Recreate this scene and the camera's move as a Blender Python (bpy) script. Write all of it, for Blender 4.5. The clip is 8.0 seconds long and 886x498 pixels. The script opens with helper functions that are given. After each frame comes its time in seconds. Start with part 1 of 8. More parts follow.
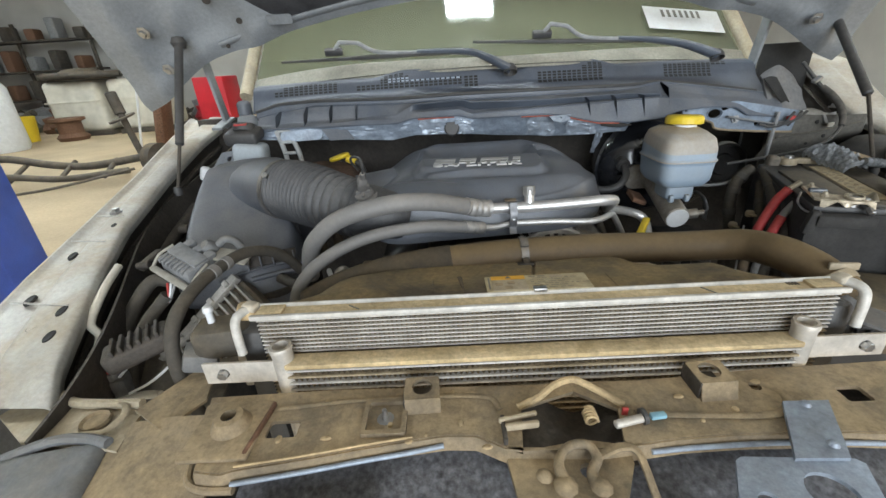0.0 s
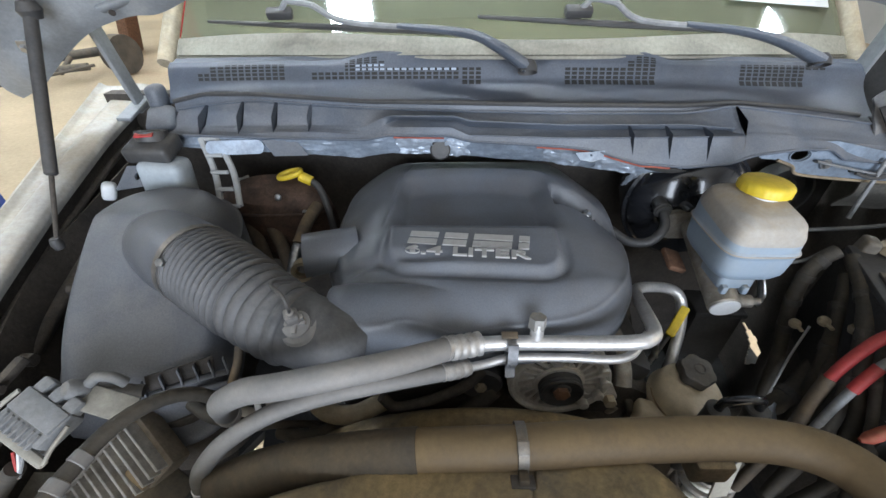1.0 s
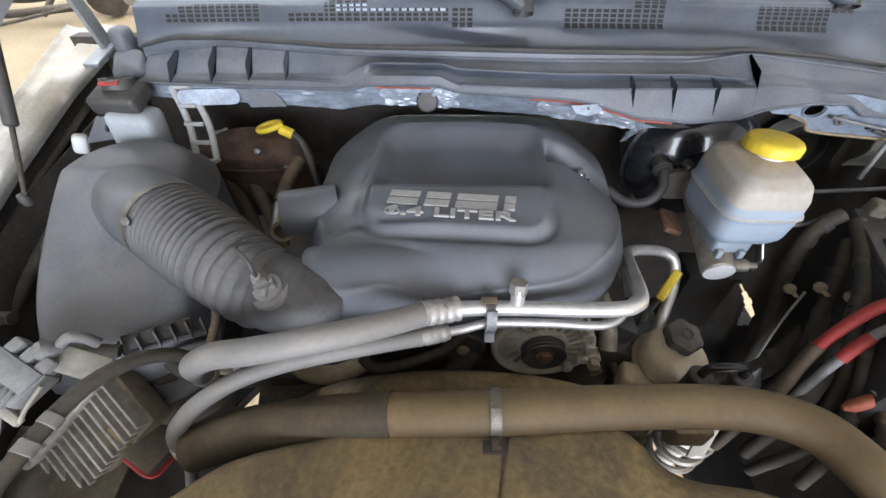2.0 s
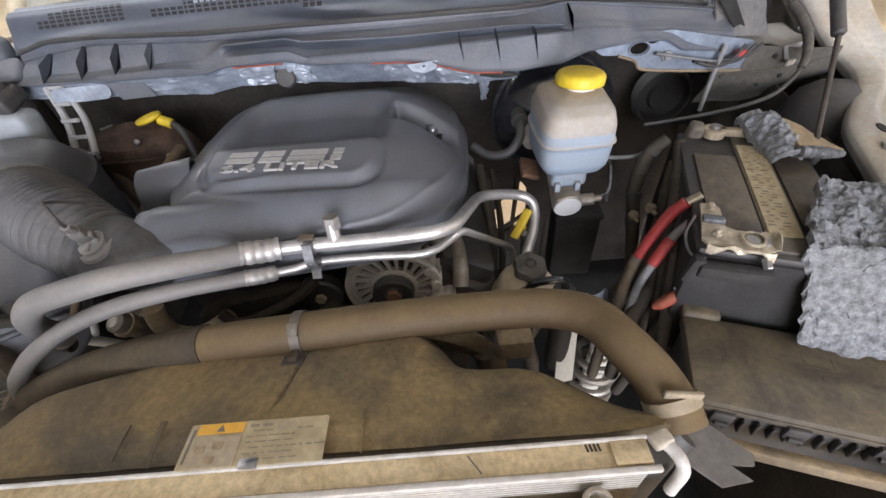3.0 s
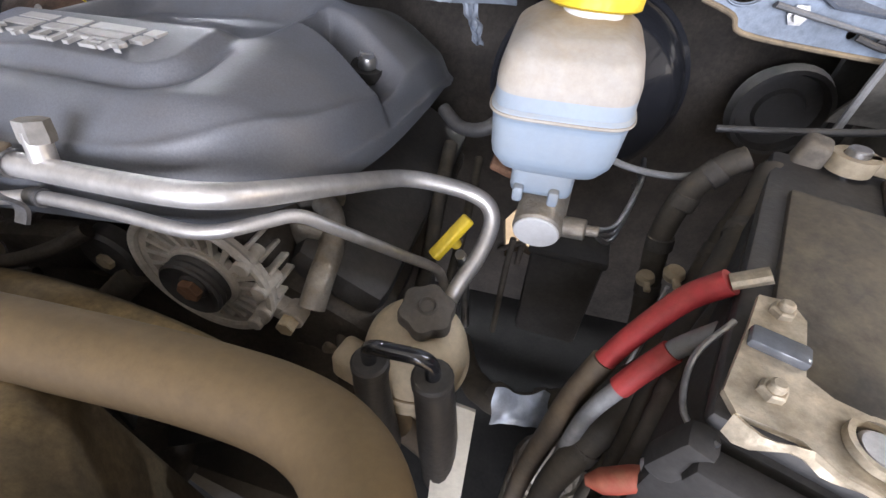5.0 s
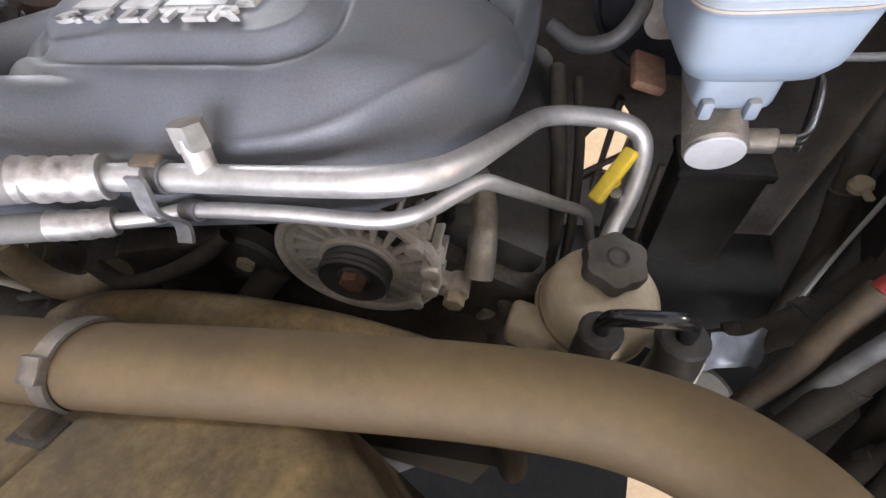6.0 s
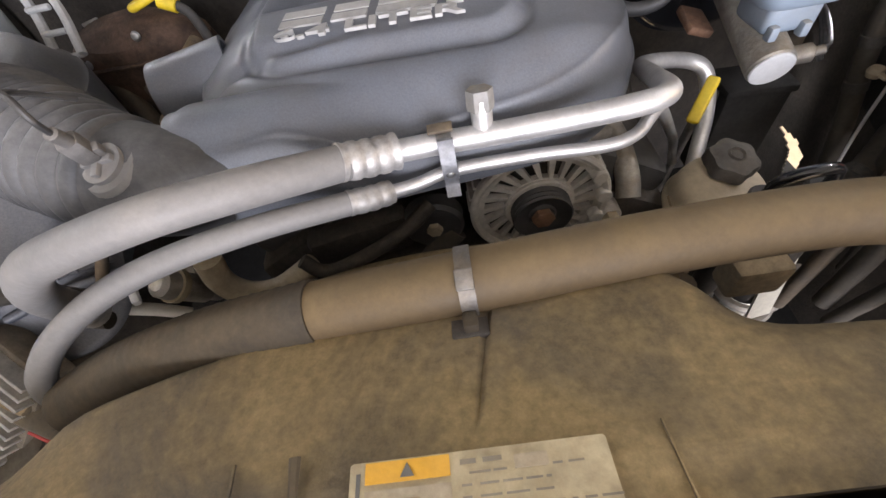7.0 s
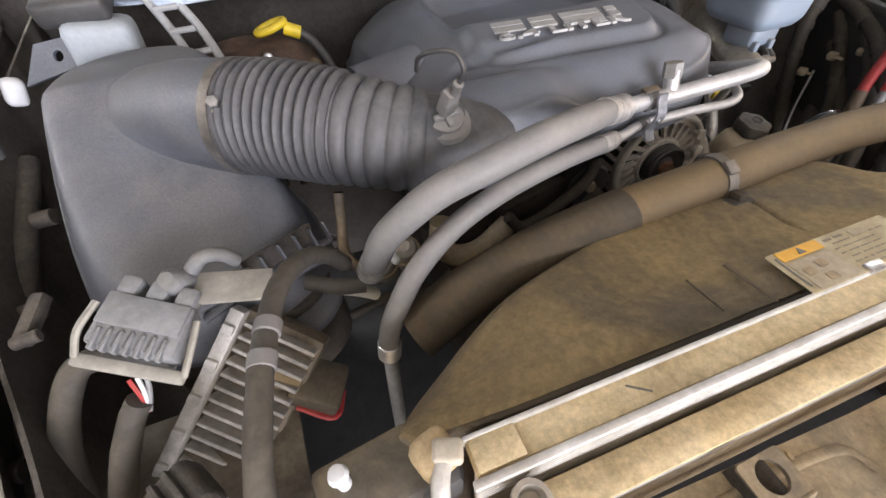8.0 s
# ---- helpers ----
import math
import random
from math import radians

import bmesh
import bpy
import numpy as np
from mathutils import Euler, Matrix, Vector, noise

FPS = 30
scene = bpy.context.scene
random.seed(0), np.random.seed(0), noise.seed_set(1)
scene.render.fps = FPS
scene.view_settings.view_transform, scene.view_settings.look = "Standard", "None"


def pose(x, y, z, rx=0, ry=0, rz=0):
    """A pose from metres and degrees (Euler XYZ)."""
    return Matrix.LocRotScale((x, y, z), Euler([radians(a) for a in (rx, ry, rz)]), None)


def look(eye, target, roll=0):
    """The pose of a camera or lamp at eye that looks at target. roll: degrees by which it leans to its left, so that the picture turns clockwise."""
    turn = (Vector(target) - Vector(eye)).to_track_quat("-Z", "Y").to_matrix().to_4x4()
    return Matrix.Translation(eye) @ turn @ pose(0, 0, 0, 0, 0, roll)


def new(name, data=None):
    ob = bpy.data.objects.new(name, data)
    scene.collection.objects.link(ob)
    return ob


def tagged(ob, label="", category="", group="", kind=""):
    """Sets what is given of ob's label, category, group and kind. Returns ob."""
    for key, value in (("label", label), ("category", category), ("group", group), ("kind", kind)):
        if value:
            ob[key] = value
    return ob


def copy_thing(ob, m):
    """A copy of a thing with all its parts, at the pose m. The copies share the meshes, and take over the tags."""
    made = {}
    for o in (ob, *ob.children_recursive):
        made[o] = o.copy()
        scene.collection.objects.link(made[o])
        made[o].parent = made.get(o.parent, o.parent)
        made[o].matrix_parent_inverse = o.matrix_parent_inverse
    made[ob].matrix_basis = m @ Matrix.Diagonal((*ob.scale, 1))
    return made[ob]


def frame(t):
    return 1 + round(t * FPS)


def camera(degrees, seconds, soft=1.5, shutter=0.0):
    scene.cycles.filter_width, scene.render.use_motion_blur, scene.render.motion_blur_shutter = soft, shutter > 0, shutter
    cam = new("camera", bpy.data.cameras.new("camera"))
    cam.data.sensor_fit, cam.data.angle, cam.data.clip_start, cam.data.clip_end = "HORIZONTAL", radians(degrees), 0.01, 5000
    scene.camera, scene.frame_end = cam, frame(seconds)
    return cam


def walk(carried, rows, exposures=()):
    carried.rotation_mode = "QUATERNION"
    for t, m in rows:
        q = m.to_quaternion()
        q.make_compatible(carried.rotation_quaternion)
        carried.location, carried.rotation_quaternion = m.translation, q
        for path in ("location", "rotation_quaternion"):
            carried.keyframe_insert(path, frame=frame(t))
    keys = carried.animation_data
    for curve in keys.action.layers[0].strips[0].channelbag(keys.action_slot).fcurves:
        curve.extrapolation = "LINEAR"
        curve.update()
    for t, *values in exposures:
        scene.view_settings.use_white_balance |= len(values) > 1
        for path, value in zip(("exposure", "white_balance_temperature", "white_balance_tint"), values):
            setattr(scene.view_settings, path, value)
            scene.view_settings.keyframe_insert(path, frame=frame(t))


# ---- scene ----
cam = camera(95.0, 8.0)
PATH = [
    (0, (-0.102, -0.416, 1.451), (-0.146, 1.402, 0.62), -3.5),
    (0.5, (-0.1, -0.226, 1.539), (-0.134, 1.533, 0.588), 1.2),
    (1, (-0.071, -0.066, 1.612), (-0.098, 1.519, 0.393), -0.3),
    (1.2, (-0.069, -0.029, 1.618), (-0.107, 1.485, 0.313), -1.1),
    (2.3, (0.003, -0.059, 1.582), (-0.04, 1.38, 0.194), 0.0),
    (2.5, (0.051, -0.097, 1.566), (0.016, 1.343, 0.179), -0.8),
    (3, (0.184, -0.136, 1.555), (0.156, 1.334, 0.199), -5.6),
    (3.5, (0.242, -0.062, 1.518), (0.197, 1.428, 0.184), 0.5),
    (4, (0.35, 0.022, 1.492), (0.237, 1.531, 0.185), 4.0),
    (4.2, (0.394, 0.049, 1.47), (0.251, 1.557, 0.165), 3.6),
    (5.3, (0.369, 0.091, 1.362), (-0.019, 1.447, -0.056), 1.2),
    (5.5, (0.318, 0.08, 1.36), (0.015, 1.37, -0.138), 2.7),
    (6, (0.238, 0.101, 1.369), (-0.158, 1.291, -0.189), -10.7),
    (6.3, (0.187, 0.096, 1.39), (-0.165, 1.266, -0.194), -13.4),
    (6.5, (0.137, 0.067, 1.398), (-0.154, 1.298, -0.151), -13.2),
    (7, (0.013, -0.005, 1.419), (-0.119, 1.223, -0.154), -13.8),
    (7.5, (-0.142, -0.054, 1.431), (-0.113, 1.277, -0.062), -10.2),
    (8, (-0.363, -0.078, 1.447), (0.054, 1.237, -0.001), -3.9),
]
EXPOSURES = [(0.0, -0.05, 6400, 9), (0.5, -0.08, 6300, 10), (1.0, 0.25, 6050, 12), (2.3, 0.55, 6400, 17), (3.0, 0.32, 6550, 20), (3.5, 0.2, 6200, 17), (4.0, 0.38, 6000, 15), (5.3, 0.78, 6450, 22), (6.5, 0.82, 6500, 22), (7.5, 0.64, 6750, 21), (8.0, 0.64, 6700, 21)]
walk(cam, [(t, look(eye, target, roll)) for t, eye, target, roll in PATH], EXPOSURES)

# ---- world and light ----
world = bpy.data.worlds.new("world")
scene.world = world
world.use_nodes = True
wn, wl = world.node_tree.nodes, world.node_tree.links
sky = wn.new("ShaderNodeTexSky")
sky.sky_type, sky.sun_disc = "NISHITA", False
sky.sun_elevation, sky.sun_rotation = radians(20.5), radians(90)
wl.new(sky.outputs[0], wn["Background"].inputs[0])
wn["Background"].inputs[1].default_value = 0.12
sun = new("sun", bpy.data.lights.new("sun", "SUN"))
sun.data.energy, sun.data.angle, sun.data.color = 5.0, radians(0.5), (1.0, 0.95, 0.88)
sun.matrix_world = look((14, 0.6, 5.01), (0.6, 0.9, 0.0))


def area(name, at, to, w, h, watts, color):
    ob = new(name, bpy.data.lights.new(name, "AREA"))
    ob.data.shape, ob.data.size, ob.data.size_y = "RECTANGLE", w, h
    ob.data.energy, ob.data.color = watts, color
    ob.matrix_world = look(at, to)
    return ob


area("door_daylight", (0.8, -6.85, 2.3), (0.3, 0.5, 1.4), 6.0, 4.0, 700, (0.88, 0.94, 1.0))


# ---- materials ----
def material(name, color, rough=0.5, metal=0.0, vary=0.25, scale=30.0, dust=None, cover=0.4, bump=0.15, grain=220.0,
             coat=0.0, spread=0.0):
    """Base colour with broad stains and fine grain; dust lies on faces that look up."""
    m = bpy.data.materials.new(name)
    m.use_nodes = True
    n, l = m.node_tree.nodes, m.node_tree.links
    b = n["Principled BSDF"]
    b.inputs["Metallic"].default_value = metal
    b.inputs["Coat Weight"].default_value = coat
    pos = n.new("ShaderNodeNewGeometry")
    big, fine = n.new("ShaderNodeTexNoise"), n.new("ShaderNodeTexNoise")
    big.inputs["Scale"].default_value, big.inputs["Detail"].default_value = scale, 6
    fine.inputs["Scale"].default_value, fine.inputs["Detail"].default_value = grain, 4
    l.new(pos.outputs["Position"], big.inputs["Vector"])
    l.new(pos.outputs["Position"], fine.inputs["Vector"])
    ramp = n.new("ShaderNodeValToRGB")
    ramp.color_ramp.elements[0].position, ramp.color_ramp.elements[1].position = 0.3, 0.72
    lo, hi = 1 - vary, 1 + vary
    ramp.color_ramp.elements[0].color = (*(min(1, c * lo) for c in color), 1)
    ramp.color_ramp.elements[1].color = (*(min(1, c * hi) for c in color), 1)
    l.new(big.outputs["Fac"], ramp.inputs["Fac"])
    out = ramp.outputs["Color"]
    if spread:
        info = n.new("ShaderNodeObjectInfo")
        hsv = n.new("ShaderNodeHueSaturation")
        span = n.new("ShaderNodeMapRange")
        span.inputs["To Min"].default_value, span.inputs["To Max"].default_value = 1 - spread, 1 + spread
        l.new(info.outputs["Random"], span.inputs["Value"])
        l.new(span.outputs["Result"], hsv.inputs["Value"])
        l.new(out, hsv.inputs["Color"])
        out = hsv.outputs["Color"]
    rr = n.new("ShaderNodeMapRange")
    rr.inputs["To Min"].default_value, rr.inputs["To Max"].default_value = max(0.02, rough - 0.12), min(1, rough + 0.12)
    l.new(fine.outputs["Fac"], rr.inputs["Value"])
    rout = rr.outputs["Result"]
    if dust:
        sep = n.new("ShaderNodeSeparateXYZ")
        l.new(pos.outputs["Normal"], sep.inputs["Vector"])
        up = n.new("ShaderNodeMapRange")
        up.inputs["From Min"].default_value, up.inputs["From Max"].default_value = -0.35, 0.95
        l.new(sep.outputs["Z"], up.inputs["Value"])
        spots = n.new("ShaderNodeTexNoise")
        spots.inputs["Scale"].default_value, spots.inputs["Detail"].default_value = scale * 0.9, 10
        spots.inputs["Roughness"].default_value, spots.inputs["Distortion"].default_value = 0.68, 0.6
        l.new(pos.outputs["Position"], spots.inputs["Vector"])
        sr = n.new("ShaderNodeMapRange")
        sr.inputs["From Min"].default_value, sr.inputs["From Max"].default_value = 0.36, 0.60
        sr.inputs["To Min"].default_value = 0.18
        l.new(spots.outputs["Fac"], sr.inputs["Value"])
        mul, mul2 = n.new("ShaderNodeMath"), n.new("ShaderNodeMath")
        mul.operation = mul2.operation = "MULTIPLY"
        l.new(up.outputs["Result"], mul.inputs[0])
        l.new(sr.outputs["Result"], mul.inputs[1])
        l.new(mul.outputs[0], mul2.inputs[0])
        mul2.inputs[1].default_value = cover
        mix = n.new("ShaderNodeMix")
        mix.data_type = "RGBA"
        l.new(mul2.outputs[0], mix.inputs["Factor"])
        l.new(out, mix.inputs["A"])
        mix.inputs["B"].default_value = (*dust, 1)
        out = mix.outputs["Result"]
        rmix = n.new("ShaderNodeMix")
        l.new(mul2.outputs[0], rmix.inputs["Factor"])
        l.new(rout, rmix.inputs["A"])
        rmix.inputs["B"].default_value = 0.9
        rout = rmix.outputs["Result"]
    # fine specks and scuffs
    speck = n.new("ShaderNodeTexNoise")
    speck.inputs["Scale"].default_value, speck.inputs["Detail"].default_value, speck.inputs["Roughness"].default_value = grain * 0.6, 6, 0.75
    l.new(pos.outputs["Position"], speck.inputs["Vector"])
    sp = n.new("ShaderNodeMapRange")
    sp.inputs["From Min"].default_value, sp.inputs["From Max"].default_value = 0.35, 0.68
    sp.inputs["To Min"].default_value, sp.inputs["To Max"].default_value = 1 - 0.55 * vary, 1 + 0.75 * vary
    l.new(speck.outputs["Fac"], sp.inputs["Value"])
    tone = n.new("ShaderNodeHueSaturation")
    l.new(sp.outputs["Result"], tone.inputs["Value"])
    l.new(out, tone.inputs["Color"])
    out = tone.outputs["Color"]
    l.new(out, b.inputs["Base Color"])
    l.new(rout, b.inputs["Roughness"])
    if bump:
        bp = n.new("ShaderNodeBump")
        bp.inputs["Strength"].default_value, bp.inputs["Distance"].default_value = bump, 0.002
        l.new(fine.outputs["Fac"], bp.inputs["Height"])
        l.new(bp.outputs["Normal"], b.inputs["Normal"])
    return m


DUST = (0.36, 0.262, 0.14)
GREYDUST = (0.26, 0.235, 0.20)
m_cover = material("cover_plastic", (0.125, 0.137, 0.158), 0.30, dust=(0.135, 0.11, 0.085), cover=0.32, scale=7, vary=0.25, bump=0.10, grain=900)
m_box = material("airbox_plastic", (0.085, 0.092, 0.108), 0.36, dust=(0.225, 0.21, 0.19), cover=0.45, scale=10, vary=0.3, grain=700)
m_black = material("black_plastic", (0.042, 0.042, 0.043), 0.5, dust=(0.16, 0.14, 0.115), cover=0.35, scale=18)
m_loom = material("loom_tape", (0.046, 0.041, 0.034), 0.75, dust=(0.15, 0.122, 0.085), cover=0.5, scale=22)
m_rubber = material("dusty_rubber", (0.06, 0.05, 0.04), 0.7, dust=(0.26, 0.185, 0.105), cover=0.85, scale=14)
m_radhose = material("radiator_hose", (0.105, 0.071, 0.036), 0.58, vary=0.15, dust=(0.210, 0.142, 0.063), cover=0.75, scale=4, bump=0.06)
m_sleeve = material("ribbed_sleeve", (0.046, 0.036, 0.024), 0.8, dust=(0.105, 0.076, 0.042), cover=0.8, scale=20)
m_hose = material("grey_hose", (0.175, 0.17, 0.165), 0.55, vary=0.12, dust=(0.30, 0.27, 0.235), cover=0.5, scale=8)
m_duct = material("duct_rubber", (0.048, 0.049, 0.052), 0.5, dust=(0.20, 0.19, 0.18), cover=0.5, scale=14)
m_shroud = material("shroud_plastic", (0.060, 0.050, 0.037), 0.78, dust=(0.245, 0.172, 0.078), cover=1.0, scale=8, vary=0.4)
m_dirt = material("dusty_panel", (0.17, 0.135, 0.092), 0.8, dust=(0.42, 0.31, 0.175), cover=0.85, scale=18, vary=0.35)
m_tan = material("tan_dust", (0.44, 0.325, 0.18), 0.85, vary=0.35, scale=22, bump=0.3)
m_alu = material("aluminium", (0.72, 0.71, 0.70), 0.40, metal=0.72, vary=0.15, dust=DUST, cover=0.15, scale=25, bump=0.08)
m_alu_w = material("aluminium_white", (0.64, 0.61, 0.56), 0.5, metal=0.5, vary=0.18, dust=DUST, cover=0.55, scale=25)
m_castalu = material("cast_aluminium", (0.36, 0.34, 0.31), 0.5, metal=0.6, vary=0.25, dust=DUST, cover=0.4, scale=40, bump=0.4)
m_band = material("dull_band_steel", (0.17, 0.165, 0.16), 0.45, metal=0.7, vary=0.3, dust=DUST, cover=0.35, scale=50)
m_steel = material("steel", (0.45, 0.45, 0.45), 0.35, metal=0.95, vary=0.25, scale=60)
m_rust = material("rusty_metal", (0.16, 0.085, 0.05), 0.8, metal=0.1, vary=0.4, scale=40, bump=0.4)
m_paint_d = material("silver_paint_dusty", (0.39, 0.385, 0.36), 0.45, metal=0.3, vary=0.2, dust=DUST, cover=0.5, scale=10, bump=0.06)
m_cowl = material("cowl_plastic", (0.080, 0.094, 0.118), 0.42, dust=(0.235, 0.230, 0.228), cover=0.6, scale=9, vary=0.3, grain=600)
m_grille = material("cowl_panel_plastic", (0.050, 0.060, 0.080), 0.42, dust=(0.145, 0.145, 0.15), cover=0.4, scale=9, vary=0.3, grain=600)
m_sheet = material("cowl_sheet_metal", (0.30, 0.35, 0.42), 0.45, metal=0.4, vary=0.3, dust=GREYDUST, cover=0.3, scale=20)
# grime; also colours recess floors and backings in place of their shade
m_dark = material("grime_and_shade", (0.038, 0.032, 0.027), 0.7, dust=(0.11, 0.09, 0.065), cover=0.6, scale=16, vary=0.5, bump=0.4)
m_white = material("white_plastic", (0.72, 0.74, 0.76), 0.45, dust=(0.45, 0.38, 0.28), cover=0.35, scale=12, vary=0.08)
m_yellow = material("yellow_plastic", (0.80, 0.58, 0.03), 0.45, vary=0.12, dust=(0.3, 0.24, 0.12), cover=0.25, scale=40)
m_beige = material("beige_plastic", (0.36, 0.30, 0.21), 0.6, dust=DUST, cover=0.4, scale=18)
m_red = material("red_sleeve", (0.42, 0.03, 0.035), 0.6, vary=0.2, dust=DUST, cover=0.25, scale=30)
m_grey = material("grey_plastic", (0.22, 0.225, 0.23), 0.55, dust=GREYDUST, cover=0.4, scale=25)
m_label = material("label_paper", (0.45, 0.375, 0.23), 0.6, vary=0.2, dust=DUST, cover=0.45, scale=60)
m_ink2 = material("faded_print", (0.20, 0.18, 0.14), 0.7, vary=0.2, dust=DUST, cover=0.3)
m_ink = material("label_ink", (0.14, 0.13, 0.11), 0.6, vary=0.1)
m_orange = material("label_orange", (0.75, 0.38, 0.02), 0.55, vary=0.1, dust=DUST, cover=0.2)
m_letter = material("silver_letters", (0.55, 0.54, 0.52), 0.4, metal=0.4, vary=0.1, dust=GREYDUST, cover=0.2)
m_wool = material("felt_wadding", (0.245, 0.255, 0.265), 0.95, vary=0.42, scale=130, bump=1.0, grain=600)
m_concrete = material("concrete_floor", (0.43, 0.33, 0.205), 0.75, vary=0.2, scale=0.8, bump=0.2, grain=40)
m_wall = material("shop_wall", (0.50, 0.49, 0.46), 0.8, vary=0.12, scale=1.2)
m_roof = material("roof_sheet", (0.42, 0.42, 0.40), 0.7, vary=0.12, scale=1.0)
m_blue = material("blue_paint", (0.02, 0.06, 0.30), 0.45, vary=0.2, dust=DUST, cover=0.2, scale=5)
m_redpaint = material("red_paint", (0.45, 0.02, 0.03), 0.35, vary=0.15, scale=4)
m_tank = material("tank_plastic", (0.62, 0.60, 0.52), 0.6, vary=0.15, dust=DUST, cover=0.4, scale=4)
m_tyre = material("dark_steel", (0.05, 0.045, 0.04), 0.6, vary=0.4, scale=8, dust=DUST, cover=0.3)


def glass_material(name, color, rough=0.02):
    m = bpy.data.materials.new(name)
    m.use_nodes = True
    b = m.node_tree.nodes["Principled BSDF"]
    b.inputs["Base Color"].default_value = (*color, 1)
    b.inputs["Roughness"].default_value = rough
    b.inputs["Transmission Weight"].default_value = 1.0
    b.inputs["IOR"].default_value = 1.5
    return m


m_glass = glass_material("windshield_glass", (0.25, 0.265, 0.18), 0.04)
m_glass.node_tree.nodes["Principled BSDF"].inputs["Transmission Weight"].default_value = 0.65


def glow(name, color, strength):
    m = bpy.data.materials.new(name)
    m.use_nodes = True
    b = m.node_tree.nodes["Principled BSDF"]
    b.inputs["Base Color"].default_value = (*color, 1)
    b.inputs["Emission Color"].default_value = (*color, 1)
    b.inputs["Emission Strength"].default_value = strength
    return m


m_lamp = glow("lamp_tube", (0.88, 0.97, 1.0), 165)


# ---- mesh helpers ----
def place(x, y, z, rx=0, ry=0, rz=0):
    return pose(x, y, z, rx, ry, rz)


def along(a, b):
    """A frame at a whose z runs to b."""
    return Matrix.Translation(a) @ (Vector(b) - Vector(a)).to_track_quat("Z", "Y").to_matrix().to_4x4()


def box(sx, sy, sz, at=None, bevel=0.002, seg=2):
    bm = bmesh.new()
    bmesh.ops.create_cube(bm, size=1)
    bmesh.ops.scale(bm, vec=(sx, sy, sz), verts=bm.verts)
    if bevel:
        bmesh.ops.bevel(bm, geom=bm.edges[:], offset=min(bevel, 0.45 * min(sx, sy, sz)), segments=seg, profile=0.5, affect="EDGES")
    if at:
        bm.transform(at)
    return bm


def cyl(a, b, r, r2=None, seg=24, bevel=0.001):
    """A rod from a to b with slightly eased rims."""
    h = (Vector(b) - Vector(a)).length
    r2 = r if r2 is None else r2
    e = min(bevel, h * 0.3, r * 0.5, r2 * 0.5)
    return lathe([(0, 0), (r - e, 0), (r, e), (r2, h - e), (r2 - e, h), (0, h)], seg, along(a, b))


def lathe(profile, seg=24, at=None, wave=0.0, waves=0):
    bm = bmesh.new()
    rings = []
    for r, z in profile:
        if r < 1e-6:
            rings.append([bm.verts.new((0, 0, z))])
        else:
            rings.append([bm.verts.new(((r * (1 + wave * math.cos(waves * math.tau * i / seg))) * math.cos(math.tau * i / seg),
                                        (r * (1 + wave * math.cos(waves * math.tau * i / seg))) * math.sin(math.tau * i / seg), z)) for i in range(seg)])
    for p, q in zip(rings, rings[1:]):
        for i in range(seg):
            j = (i + 1) % seg
            loop = [p[i % len(p)], p[j % len(p)], q[j % len(q)], q[i % len(q)]]
            loop = list(dict.fromkeys(loop))
            if len(loop) > 2:
                bm.faces.new(loop)
    bmesh.ops.recalc_face_normals(bm, faces=bm.faces)
    if at:
        bm.transform(at)
    return bm


def smooth_path(pts, n=8):
    """A soft line through the points."""
    pts = [Vector(p) for p in pts]
    if len(pts) < 3:
        return [pts[0].lerp(pts[-1], i / n) for i in range(n + 1)]
    ext = [2 * pts[0] - pts[1], *pts, 2 * pts[-1] - pts[-2]]
    out = []
    for a, b, c, d in zip(ext, ext[1:], ext[2:], ext[3:]):
        for i in range(n):
            t = i / n
            out.append(0.5 * ((2 * b) + (c - a) * t + (2 * a - 5 * b + 4 * c - d) * t * t + (3 * b - a - 3 * c + d) * t ** 3))
    return out + [pts[-1]]


def tube(pts, r, seg=14, n=8, caps=True, rib=None, flat=1.0):
    """A pipe along the points; r is a radius or a list of them, rib(s, length) a factor on it."""
    path = smooth_path(pts, n)
    radii = r if isinstance(r, (list, tuple)) else [r, r]
    total = sum((b - a).length for a, b in zip(path, path[1:]))
    bm = bmesh.new()
    rings, s = [], 0.0
    up = Vector((0.13, 0.21, 1)).normalized()
    side = None
    for i, p in enumerate(path):
        d = (path[min(i + 1, len(path) - 1)] - path[max(i - 1, 0)]).normalized()
        if side is None:
            side = d.cross(up).normalized()
        side = (side - d * side.dot(d)).normalized()
        other = d.cross(side)
        if i:
            s += (p - path[i - 1]).length
        f = s / total * (len(radii) - 1)
        k = min(int(f), len(radii) - 2)
        rad = radii[k] + (radii[k + 1] - radii[k]) * (f - k)
        if rib:
            rad *= rib(s, total)
        rings.append([bm.verts.new(p + side * rad * math.cos(math.tau * j / seg) + other * rad * flat * math.sin(math.tau * j / seg)) for j in range(seg)])
    for a, b in zip(rings, rings[1:]):
        for j in range(seg):
            k = (j + 1) % seg
            bm.faces.new((a[j], a[k], b[k], b[j]))
    if caps:
        bm.faces.new(rings[0])
        bm.faces.new(rings[-1])
    bmesh.ops.recalc_face_normals(bm, faces=bm.faces)
    return bm


def circle_pts(cx, cy, r, n=16, ry=None):
    return [(cx + r * math.cos(math.tau * i / n), cy + (ry or r) * math.sin(math.tau * i / n)) for i in range(n)]


